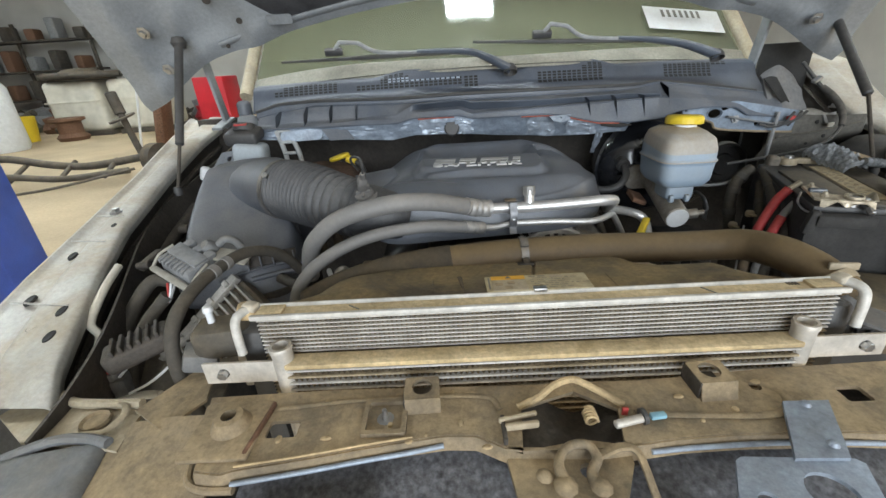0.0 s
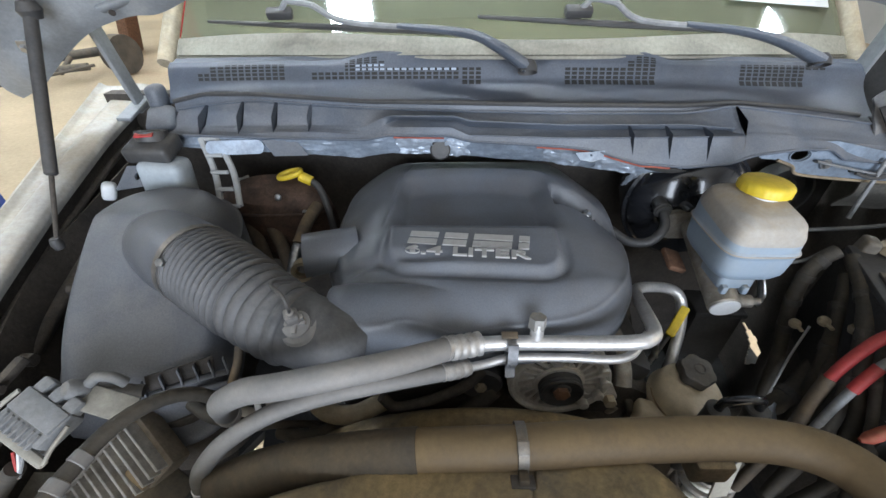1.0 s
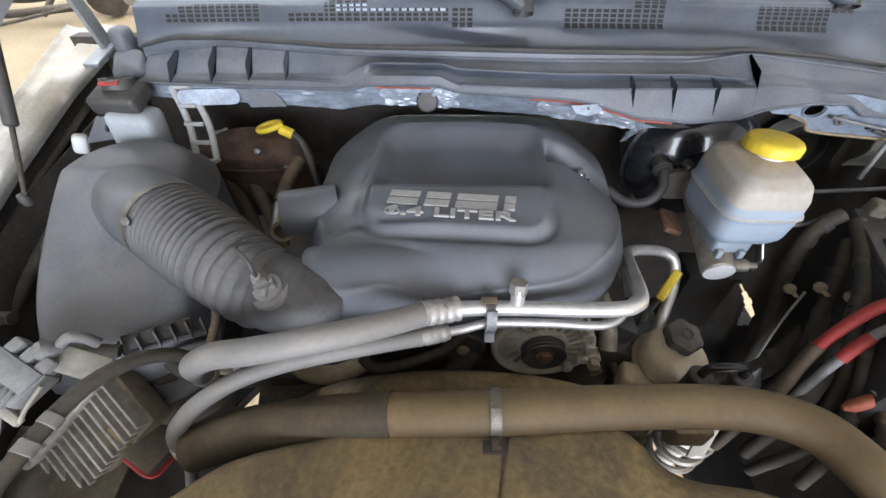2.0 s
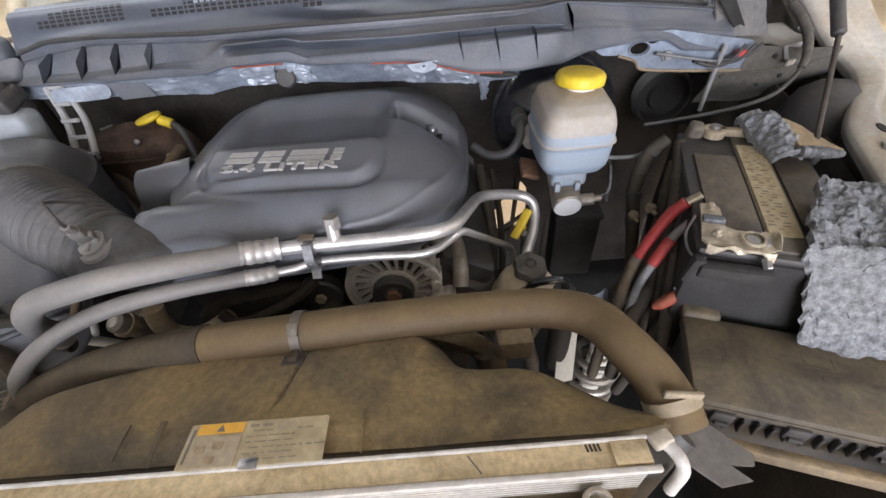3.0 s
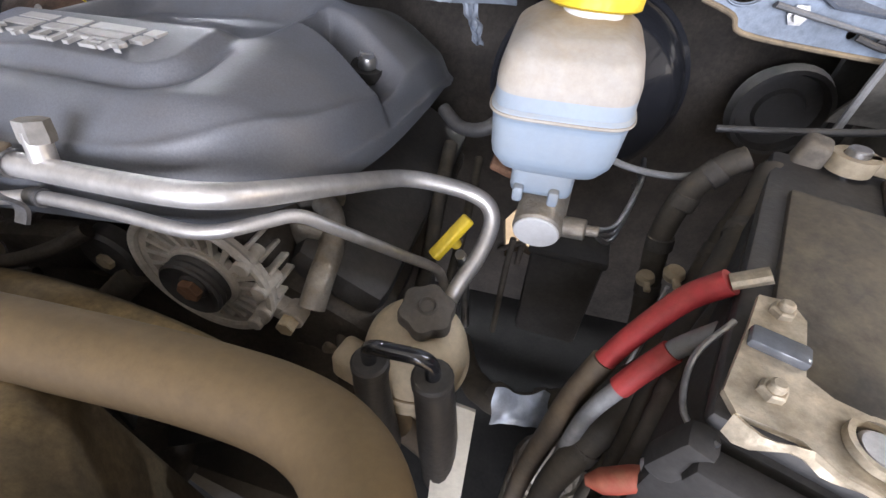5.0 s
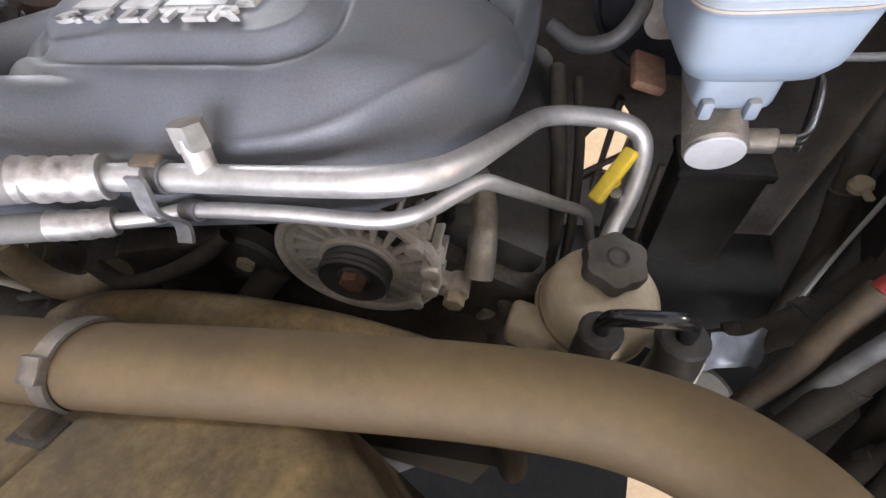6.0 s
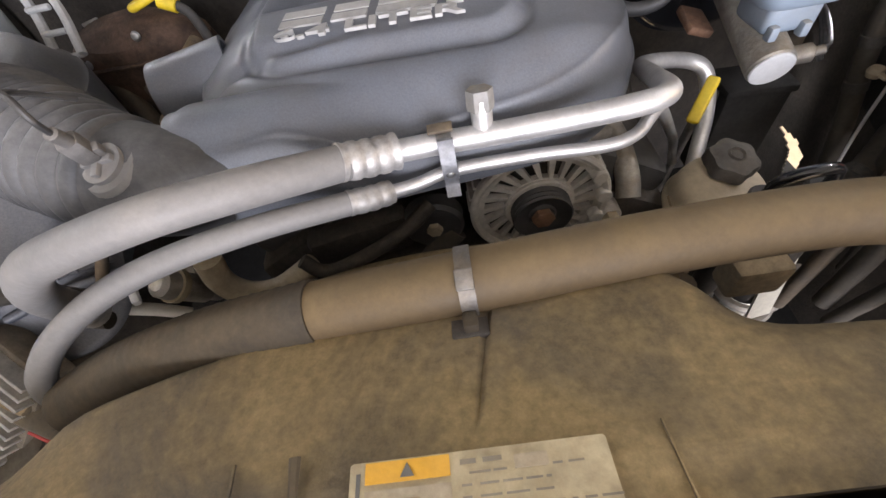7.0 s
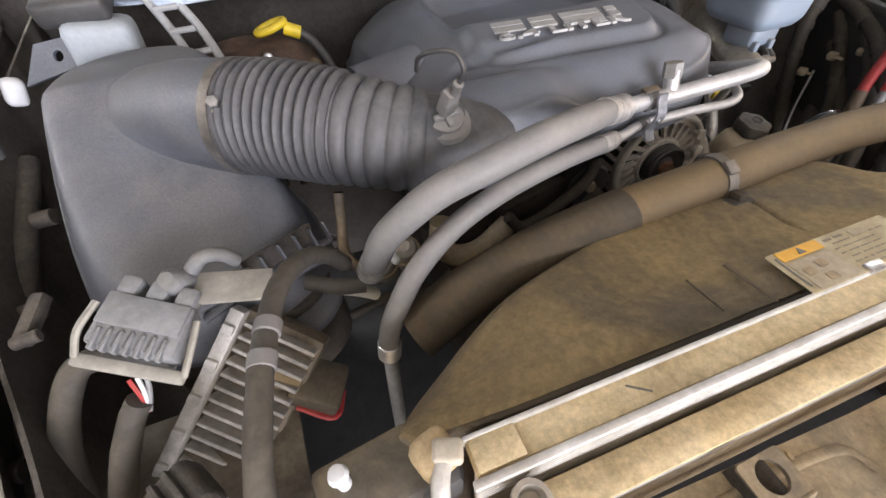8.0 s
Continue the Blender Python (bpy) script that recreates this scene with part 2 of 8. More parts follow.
def rect_pts(cx, cy, w, h, r=0.0):
    if not r:
        return [(cx - w / 2, cy - h / 2), (cx + w / 2, cy - h / 2), (cx + w / 2, cy + h / 2), (cx - w / 2, cy + h / 2)]
    out = []
    for qx, qy, a in ((1, -1, -90), (1, 1, 0), (-1, 1, 90), (-1, -1, 180)):
        for k in range(5):
            t = radians(a + 22.5 * k)
            out.append((cx + qx * (w / 2 - r) + r * math.cos(t), cy + qy * (h / 2 - r) + r * math.sin(t)))
    return out


def plate(outer, thick, at=None, holes=(), bevel=0.0):
    """A flat piece with holes right through it; its top lies at z 0."""
    bm = bmesh.new()
    edges = []
    for ring in (outer, *holes):
        vs = [bm.verts.new((x, y, 0)) for x, y in ring]
        edges += [bm.edges.new((a, b)) for a, b in zip(vs, vs[1:] + vs[:1])]
    bmesh.ops.triangle_fill(bm, use_beauty=True, use_dissolve=False, edges=edges)
    bmesh.ops.recalc_face_normals(bm, faces=bm.faces)
    if bm.faces and bm.faces[:][0].normal.z < 0:
        bmesh.ops.reverse_faces(bm, faces=bm.faces)
    top = bm.faces[:]
    got = bmesh.ops.extrude_face_region(bm, geom=top)
    low = [g for g in got["geom"] if isinstance(g, bmesh.types.BMVert)]
    bmesh.ops.translate(bm, vec=(0, 0, -thick), verts=low)
    bmesh.ops.recalc_face_normals(bm, faces=bm.faces)
    if at:
        bm.transform(at)
    return bm


def dome(outline, height, centre, rings=26, seg=120, skirt=0.05, lip=0.004):
    """A moulded cover: plan outline (star-shaped about the centre), height(x, y, r) and a skirt down to z skirt."""
    pts = smooth_path([(x, y, 0) for x, y in (*outline, outline[0])], 10)
    cx, cy = centre
    ang = sorted((math.atan2(p.y - cy, p.x - cx), math.hypot(p.x - cx, p.y - cy)) for p in pts[:-1])
    th, rd = np.array([a for a, _ in ang]), np.array([d for _, d in ang])
    bm = bmesh.new()
    rows = [[bm.verts.new((cx, cy, height(cx, cy, 0)))]]
    for k in range(1, rings + 1):
        r = 1 - (1 - k / rings) ** 1.35
        row = []
        for i in range(seg):
            a = -math.pi + math.tau * i / seg
            R = float(np.interp(a, th, rd, period=math.tau))
            x, y = cx + r * R * math.cos(a), cy + r * R * math.sin(a)
            row.append(bm.verts.new((x, y, height(x, y, r))))
        rows.append(row)
    row = []
    for v in rows[-1]:
        row.append(bm.verts.new((v.co.x + (v.co.x - cx) * 0.01, v.co.y + (v.co.y - cy) * 0.01, v.co.z - lip)))
    rows.append(row)
    row = []
    for v in rows[-1]:
        row.append(bm.verts.new((v.co.x, v.co.y, min(skirt, v.co.z - 0.004))))
    rows.append(row)
    for p, q in zip(rows, rows[1:]):
        for i in range(seg):
            j = (i + 1) % seg
            loop = list(dict.fromkeys([p[i % len(p)], p[j % len(p)], q[j % len(q)], q[i % len(q)]]))
            bm.faces.new(loop)
    bmesh.ops.recalc_face_normals(bm, faces=bm.faces)
    return bm


def sheet(nx, ny, f, thick=0.003):
    """A curved panel f(u, v) with a thickness."""
    pts = [[Vector(f(i / nx, j / ny)) for j in range(ny + 1)] for i in range(nx + 1)]
    bm = bmesh.new()
    top = [[bm.verts.new(p) for p in row] for row in pts]
    low = []
    for i in range(nx + 1):
        row = []
        for j in range(ny + 1):
            du = pts[min(i + 1, nx)][j] - pts[max(i - 1, 0)][j]
            dv = pts[i][min(j + 1, ny)] - pts[i][max(j - 1, 0)]
            n = du.cross(dv)
            row.append(bm.verts.new(pts[i][j] - (n.normalized() if n.length > 1e-12 else Vector((0, 0, 1))) * thick))
        low.append(row)
    for i in range(nx):
        for j in range(ny):
            bm.faces.new((top[i][j], top[i + 1][j], top[i + 1][j + 1], top[i][j + 1]))
            bm.faces.new((low[i][j], low[i][j + 1], low[i + 1][j + 1], low[i + 1][j]))
    for i in range(nx):
        bm.faces.new((top[i][0], low[i][0], low[i + 1][0], top[i + 1][0]))
        bm.faces.new((top[i][ny], top[i + 1][ny], low[i + 1][ny], low[i][ny]))
    for j in range(ny):
        bm.faces.new((top[0][j], top[0][j + 1], low[0][j + 1], low[0][j]))
        bm.faces.new((top[nx][j], low[nx][j], low[nx][j + 1], top[nx][j + 1]))
    return bm


def join(*bms):
    out = bms[0]
    for b in bms[1:]:
        me = bpy.data.meshes.new("tmp")
        b.to_mesh(me)
        b.free()
        out.from_mesh(me)
        bpy.data.meshes.remove(me)
    return out


def step(a, b, x):
    t = max(0.0, min(1.0, (x - a) / (b - a)))
    return t * t * (3 - 2 * t)


ROOTS = {}


def mesh_object(name, bm, mat, angle=38):
    me = bpy.data.meshes.new(name)
    bm.to_mesh(me)
    bm.free()
    me.materials.append(mat)
    me.shade_smooth()
    me.set_sharp_from_angle(angle=radians(angle))
    return new(name, me)


def thing(name, at, label, category, group="", kind=""):
    """A thing that holds parts: an Empty at its base."""
    ob = new(name)
    ob.empty_display_size = 0.05
    ob.location = at
    ROOTS[ob.name] = Vector(at)
    return tagged(ob, label, category, group, kind)


def part(name, bm, mat, parent, label=""):
    base = ROOTS[parent.name]
    bm.transform(Matrix.Translation(-base))
    ob = mesh_object(name, bm, mat)
    ob.parent = parent
    ROOTS[ob.name] = base
    return tagged(ob, label)


def single(name, bm, mat, label, category, group="", kind=""):
    ob = mesh_object(name, bm, mat)
    ROOTS[ob.name] = Vector((0, 0, 0))
    return tagged(ob, label, category, group, kind)


def smooth_noise(p, s):
    return noise.noise(Vector(p) * s)


def ring_clamp(a, b, r, mat, parent, name="hose_clamp", width=0.012, label=""):
    """A band round a hose at a, looking along a to b, with a screw block."""
    m = along(a, b)
    band = lathe([(r, -width / 2), (r + 0.002, -width / 2), (r + 0.002, width / 2), (r, width / 2)], 28, m)
    return part(name, band, mat, parent, label)


# ---- the workshop ----
def workshop():
    g = single("ground", box(60, 60, 0.2, place(0, 0, -0.1), 0), m_concrete, "dusty tan concrete workshop floor", "floor", kind="structure")
    single("wall_north", box(30, 0.25, 5.2, place(-7, 17.1, 2.6), 0.01), m_wall, "pale painted workshop wall behind the truck", "wall", kind="structure")
    single("wall_west", box(0.25, 24.2, 5.2, place(-21.9, 5, 2.6), 0.01), m_wall, "pale workshop wall behind the parts", "wall", kind="structure")
    # added out of view: lets low sun onto the floor, keeps it off the bay
    east = plate([(-7, 0), (17, 0), (17, 5.2), (-7, 5.2)], 0.25, place(8, 0, 0, 90, 0, 90), [[(-2.2, 0.001), (4.6, 0.001), (4.6, 2.9), (-2.2, 2.9)]])
    single("wall_east", east, m_wall, "unseen workshop wall, its side opening added to shape the sun patch", "wall", kind="structure")
    south = plate([(-22, 0), (8, 0), (8, 5.2), (-22, 5.2)], 0.25, place(0, -7, 0, 90, 0, 0), [[(-2.4, 0.001), (4.0, 0.001), (4.0, 4.4), (-2.4, 4.4)]])
    single("wall_south", south, m_wall, "plain workshop wall with a wide open bay door", "wall", kind="structure")
    single("ceiling", box(30.4, 24.5, 0.15, place(-7, 5, 5.28), 0), m_roof, "pale corrugated workshop ceiling", "ceiling", kind="structure")
    lamp = thing("ceiling_light", (0.1, 2.0, 5.0), "bright white rectangular ceiling light, its unseen copies added to brighten the shop", "light", "ceiling lights")
    part("housing", box(0.78, 0.36, 0.08, place(0.1, 2.0, 5.12), 0.01), m_white, lamp)
    part("tube_panel", box(0.68, 0.28, 0.04, place(0.1, 2.0, 5.05), 0.01), m_lamp, lamp, "glowing white diffuser")
    # after the first, these unseen copies are extra lamps added as fill
    for x, y in ((-1.8, 1.2), (-5.0, 1.0), (-5.0, 6.0), (0.5, 6.0), (-8.0, 4.0), (-8.0, 9.5), (-14.0, 12.0), (-11.0, 3.0), (-11.0, 9.0), (-5.0, 12.0), (5.5, 2.0)):
        copy_thing(lamp, place(x, y, 5.0))


workshop()


# near-black that stands in for shade inside gaps, holes and recesses
m_void = material("shade_black", (0.018, 0.017, 0.0155), 0.8, vary=0.3, scale=25)
m_foil = material("foil", (0.40, 0.45, 0.52), 0.45, metal=0.4, vary=0.2, scale=60, bump=0.2)


# ---- truck body ----
def fender(side, shift):
    """Top flange of a front wing with its dark inner wall and its outer skin; side -1 or 1."""
    rows = [(-0.055, -0.625, -0.70, 1.104), (-0.01, -0.600, -0.705, 1.124), (0.05, -0.600, -0.718, 1.140), (0.16, -0.640, -0.733, 1.172),
            (0.30, -0.680, -0.762, 1.205), (0.50, -0.722, -0.800, 1.252), (0.70, -0.755, -0.85, 1.296), (0.95, -0.80, -0.92, 1.33)]
    if side < 0:
        rows = [(-0.055, -0.595, -0.755, 1.104), (-0.01, -0.620, -0.768, 1.124), (0.05, -0.643, -0.776, 1.140), (0.16, -0.680, -0.784, 1.172),
                (0.30, -0.724, -0.795, 1.205), (0.50, -0.752, -0.815, 1.252), (0.70, -0.772, -0.850, 1.296), (0.95, -0.80, -0.92, 1.33)]

    def at_y(y):
        k = float(np.interp(y, [r[0] for r in rows], range(len(rows))))
        i = min(int(k), len(rows) - 2)
        y, xi, xo, z = (a + (b - a) * (k - i) for a, b in zip(rows[i], rows[i + 1]))
        wide = 0.07 * step(0.40, 0.55, y) - 0.06 * step(0.55, 0.80, y) if side > 0 else 0.0
        return y, xi - wide, xo - wide, z + (0.09 * step(0.58, 0.82, y) if side > 0 else 0.0)

    def surface(line_of):
        def f(u, v):
            y, xi, xo, z = at_y(-0.055 + 1.005 * v)
            line = line_of(xi, xo, z)
            q = u * (len(line) - 1)
            j = min(int(q), len(line) - 2)
            x, zz = (a + (b - a) * (q - j) for a, b in zip(line[j], line[j + 1]))
            return (-side * x + shift, y, zz)
        return f

    f = thing("front_fender", (side * 0.75 + shift, 0.3, 0.6), "silver truck fender with a dusty punched inner flange", "fender", "front fenders")
    part("panel", sheet(40, 42, surface(lambda xi, xo, z: [(xi + 0.006, z - 0.021), (xi + 0.008, z - 0.010), (xi + 0.004, z - 0.003), (xi - 0.004, z), ((xi + xo) / 2 + 0.004, z + 0.003), ((xi + xo) / 2 - 0.006, z - 0.005),
                (xo + 0.012, z - 0.004), (xo, z + 0.004), (xo - 0.012, z - 0.006), (xo - 0.022, z - 0.04), (xo - 0.03, z - 0.2), (xo - 0.03, z - 0.5)]), 0.002), m_paint_d, f)
    part("inner_wall", sheet(8, 30, surface(lambda xi, xo, z: [(xi + 0.004, z - 0.020), (xi - 0.010, z - 0.034), (xi - 0.012, z - 0.12), (xi + 0.01, z - 0.5)]), 0.003), m_dark, f, "dark grimy inner wall")
    rail = surface(lambda xi, xo, z: [(xi - 0.008, z - 0.06), (xi, z - 0.08)])
    part("stiffener", tube([Vector(rail(0.0, v)) for v in np.linspace(0.04, 0.9, 14)], 0.007, 8, 3), m_dark, f, "dark rolled stiffener")
    marks = ((0.212, 0.054, 0.009), (0.111, 0.079, 0.010), (0.087, 0.020, 0.010), (0.060, 0.051, 0.010), (0.042, 0.020, 0.010), (0.300, 0.012, 0.006))
    for y, off, r in marks if side < 0 else ((0.035, 0.075, 0.011), (0.085, 0.035, 0.011), (0.135, 0.07, 0.010), (0.19, 0.032, 0.009), (0.28, 0.045, 0.010), (0.40, 0.035, 0.009), (0.0, 0.06, 0.009)):
        _, xi, xo, z = at_y(y)
        # solid black disc, its colour giving the hole's shade
        part("hole", lathe([(0, 0.0045), (r * 0.8, 0.0045), (r, 0.0052), (r * 1.12, 0.0035), (r * 1.12, 0.001), (0, 0.001)], 18, place(side * -(xi - off) + shift, y, z - 0.001, 14, 0, 0) @ Matrix.Diagonal((0.55, 1.0, 1, 1))), m_void, f, "black disc painted as the shade in a punched hole")
    for y in (0.345,) if side < 0 else (0.36, 0.23, 0.07):
        _, xi, xo, z = at_y(y)
        x = -side * (xi - 0.03) + shift
        part("bolt", join(cyl((x, y, z), (x, y, z + 0.007), 0.012, seg=6), cyl((x, y, z + 0.006), (x, y, z + 0.012), 0.007, seg=6)), m_steel, f)
    for y in (0.1, 0.25, 0.33):
        _, xi, xo, z = at_y(y)
        part("joint_line", box(abs(xo - xi) * 0.85, 0.003, 0.002, place(-side * (xi + xo) / 2 + shift, y, z + 0.0045, 12, 0, side * 8), 0.0005), m_paint_d, f)
    return f


fender(-1, 0.0)
fender(1, 0.105)


GAP = [(0.795, 0.690), (0.715, 0.702), (0.664, 0.698), (0.650, 0.662), (0.682, 0.614), (0.700, 0.642), (0.714, 0.668), (0.755, 0.680)]


def crescent(y, z):
    """Whether a place of the liner lies in the sickle-shaped gap through which the sunlit floor shows."""
    inside = False
    for (y0, z0), (y1, z1) in zip(GAP, GAP[1:] + GAP[:1]):
        if (z0 > z) != (z1 > z) and y < (y1 - y0) * (z - z0) / (z1 - z0) + y0:
            inside = not inside
    return inside


def bay_shell():
    """The dark walls and floor of the engine bay, with the gaps through which the bright floor shows."""
    fire = plate([(-0.85, 0.38), (0.85, 0.38), (0.85, 1.335), (-0.85, 1.335)], 0.03, place(0, 0.86, 0, 90, 0, 0), [[(0.335, 0.78), (0.350, 0.67), (0.385, 0.70), (0.43, 0.68), (0.440, 0.79), (0.432, 0.850), (0.410, 0.880), (0.392, 0.845), (0.360, 0.82)], [(-0.50, 0.52), (-0.44, 0.52), (-0.45, 0.62)]])
    single("firewall", fire, m_dark, "dark grimy firewall behind the engine", "panel", kind="structure")
    # closing plate, blackened to imitate deep shade under the engine
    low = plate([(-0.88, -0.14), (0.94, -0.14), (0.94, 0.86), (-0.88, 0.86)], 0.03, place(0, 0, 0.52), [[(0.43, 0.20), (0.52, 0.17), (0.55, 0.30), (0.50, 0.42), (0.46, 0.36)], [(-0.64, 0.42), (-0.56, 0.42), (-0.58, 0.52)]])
    single("engine_bay_floor", low, m_void, "black plate closing the engine bay, coloured for the shade down there", "panel", kind="structure")
    for s in (-1, 1):
        w = thing("wheel_housing", (s * 0.7, 0.3, 0.5), "dusty black plastic wheel housing of the engine bay", "wheel housing", "wheel housings")

        def wall(u, v, s=s):
            y = -0.1 + 0.95 * v
            b = 0.10 * math.exp(-((y - 0.42) / 0.22) ** 2)
            return (s * (0.56 + 0.17 * step(-0.1, 0.5, y) - b * (1 - u) * 1.2 + 0.02) + (0.075 if s > 0 else 0), y, 0.5 + u * (0.60 + 0.16 * v))

        bm = bmesh.new()
        nu, nv = 130, 210
        g = [[bm.verts.new(wall(i / nu, j / nv)) for j in range(nv + 1)] for i in range(nu + 1)]
        for i in range(nu):
            for j in range(nv):
                c = (g[i][j].co + g[i + 1][j + 1].co) / 2
                if s > 0 and crescent(c.y, c.z):
                    continue
                bm.faces.new((g[i][j], g[i + 1][j], g[i + 1][j + 1], g[i][j + 1]))
        bmesh.ops.recalc_face_normals(bm, faces=bm.faces)
        bmesh.ops.solidify(bm, geom=bm.faces[:], thickness=0.004)
        part("liner", bm, m_dark, w)
        for y, z in ((0.30, 1.12), (0.42, 1.15), (0.15, 1.08)):
            part("clip", cyl((s * 0.70, y, z), (s * 0.68, y, z), 0.010, seg=14), m_dark, w)
        part("ledge", tube([(s * 0.655, 0.0, 1.02), (s * 0.70, 0.25, 1.09), (s * 0.735, 0.55, 1.16)], 0.012, 10, 8), m_dark, w)
    # bars added only to interrupt the bright floor seen through the firewall
    for a, b in (((0.335, 0.845, 0.70), (0.44, 0.845, 0.78)), ((0.385, 0.85, 0.66), (0.40, 0.85, 0.90))):
        single("opening_bar", cyl(a, b, 0.007, seg=8), m_dark, "thin dark bar added to break up the bright firewall opening", "pipe")
    blk = thing("engine_block", (0, 0.5, 0.55), "dark grimy engine block under the plastic cover", "engine")
    part("block", box(0.42, 0.44, 0.42, place(0, 0.52, 0.78), 0.03), m_dark, blk)
    for s in (-1, 1):
        part("cylinder_head", box(0.14, 0.42, 0.13, place(s * 0.175, 0.52, 1.0, 0, s * 30, 0), 0.02), m_dark, blk)
        part("valve_cover", box(0.11, 0.40, 0.06, place(s * 0.205, 0.53, 1.06, 0, s * 30, 0), 0.02), m_black, blk)
    part("timing_cover", box(0.34, 0.05, 0.36, place(0.0, 0.33, 0.84), 0.02), m_dark, blk)


bay_shell()


def cowl():
    c = thing("windshield_cowl", (0, 0.7, 1.3), "grey plastic windshield cowl with grilles and ribs", "cowl")
    # lines that run across the truck, from the rubber seal forward to the hem
    seal = [(-0.622, 0.735, 1.355), (-0.542, 0.725, 1.374), (-0.437, 0.709, 1.379), (-0.225, 0.679, 1.375), (-0.066, 0.660, 1.379), (0.130, 0.648, 1.379), (0.343, 0.653, 1.376), (0.425, 0.655, 1.381), (0.570, 0.682, 1.362), (0.71, 0.706, 1.340)]
    back = [(-0.622, 0.725, 1.341), (-0.546, 0.718, 1.354), (-0.439, 0.707, 1.367), (-0.226, 0.677, 1.363), (-0.066, 0.655, 1.365), (0.131, 0.640, 1.366), (0.339, 0.638, 1.367), (0.416, 0.638, 1.379), (0.550, 0.651, 1.360), (0.71, 0.668, 1.336)]
    brow = [(-0.608, 0.690, 1.327), (-0.328, 0.668, 1.336), (-0.224, 0.651, 1.340), (-0.180, 0.643, 1.361), (-0.060, 0.622, 1.368), (-0.037, 0.620, 1.361), (0.125, 0.610, 1.358), (0.325, 0.603, 1.361), (0.405, 0.600, 1.356), (0.435, 0.618, 1.364), (0.541, 0.630, 1.345), (0.71, 0.650, 1.324)]
    foot = [(-0.599, 0.668, 1.320), (-0.322, 0.645, 1.332), (-0.224, 0.640, 1.328), (-0.180, 0.637, 1.344), (-0.066, 0.628, 1.347), (-0.036, 0.623, 1.335), (0.124, 0.592, 1.342), (0.319, 0.580, 1.349), (0.393, 0.575, 1.352), (0.434, 0.590, 1.348), (0.522, 0.604, 1.336), (0.71, 0.630, 1.314)]
    hem = [(-0.591, 0.655, 1.323), (-0.428, 0.643, 1.322), (-0.223, 0.632, 1.322), (-0.180, 0.629, 1.332), (-0.066, 0.623, 1.333), (-0.036, 0.620, 1.325), (0.126, 0.590, 1.328), (0.170, 0.582, 1.326), (0.248, 0.568, 1.308), (0.327, 0.562, 1.304), (0.400, 0.568, 1.308), (0.442, 0.572, 1.322), (0.527, 0.590, 1.324), (0.590, 0.601, 1.318), (0.625, 0.606, 1.298), (0.71, 0.612, 1.288)]

    def on(line, x):
        xs = [p[0] for p in line]
        return Vector((x, float(np.interp(x, xs, [p[1] for p in line])), float(np.interp(x, xs, [p[2] for p in line]))))

    def lower(u, v):
        x = -0.60 + 1.32 * u
        rows = [on(q, x) for q in (hem, foot, brow, back)]
        deep = step(-0.19, -0.16, x) * (1 - step(0.395, 0.41, x))
        rows.insert(2, rows[1].lerp(rows[2], 0.35) + Vector((0, 0.022, -0.002)) * deep)
        k = v * 4
        j = min(int(k), 3)
        p = rows[j].lerp(rows[j + 1], k - j)
        return p + Vector((0, 0, 0.0015 * smooth_noise((x * 2, v, 3), 6)))

    part("ledge", sheet(200, 32, lower, 0.003), m_cowl, c, "dusty stepped ledge")

    def channel(u, v):
        x = -0.61 + 1.33 * u
        p = on(back, x).lerp(on(seal, x), v)
        return p + Vector((0, 0, -0.006 * math.sin(math.pi * v)))

    part("channel", sheet(120, 8, channel, 0.002), m_cowl, c)
    part("seal", tube([on(seal, x) + Vector((0, 0, 0.001)) for x in np.linspace(-0.61, 0.70, 40)], 0.0042, 8, 2), m_black, c, "black rubber edge seal")
    part("ledge_rim", tube([on(back, x) + Vector((0, 0, 0.002)) for x in np.linspace(-0.60, 0.70, 50)], 0.0022, 6, 2), m_cowl, c)
    part("hem", tube([on(hem, x) for x in np.linspace(-0.59, 0.70, 70)], 0.0024, 6, 2), m_cowl, c)
    part("brow_edge", tube([on(brow, x) + Vector((0, -0.001, 0.001)) for x in np.linspace(-0.185, 0.405, 50)], 0.0018, 6, 2), m_cowl, c)
    part("foot_edge", tube([on(foot, x) + Vector((0, -0.001, 0.001)) for x in np.linspace(-0.03, 0.40, 30)], 0.0014, 6, 2), m_cowl, c)
    # upright ribs
    for x in (-0.535, -0.460, -0.393, -0.326):
        a, b = on(hem, x) + Vector((0, 0.004, 0.0)), on(back, x)
        bm = bmesh.new()
        f = bm.faces.new([bm.verts.new(p) for p in (a, on(foot, x), on(brow, x), b, b + Vector((-0.002, -0.006, 0.004)), on(brow, x) + Vector((-0.002, -0.012, 0.020)))])
        bmesh.ops.solidify(bm, geom=[f], thickness=0.0035)
        part("rib", bm, m_cowl, c)
    # darker plastic than the left ribs, standing in for their shaded faces
    for x in (0.230, 0.290, 0.352):
        bm = bmesh.new()
        f = bm.faces.new([bm.verts.new(p) for p in (on(hem, x) + Vector((0.008, 0.002, 0.001)), on(foot, x) + Vector((0, 0.002, -0.002)), on(brow, x), on(brow, x) + Vector((0.001, -0.009, 0.001)), on(foot, x) + Vector((0.002, -0.009, 0.009)))])
        bmesh.ops.solidify(bm, geom=[f], thickness=0.0035)
        part("rib", bm, m_grille, c)
    x = 0.418
    bm = bmesh.new()
    f = bm.faces.new([bm.verts.new(p) for p in (on(hem, x) + Vector((0, -0.002, 0.004)), on(foot, x), on(brow, x), on(back, x), on(back, x) + Vector((0, -0.004, 0.004)), on(brow, x) + Vector((0, -0.014, 0.012)))])
    bmesh.ops.solidify(bm, geom=[f], thickness=0.004)
    part("rib", bm, m_cowl, c)
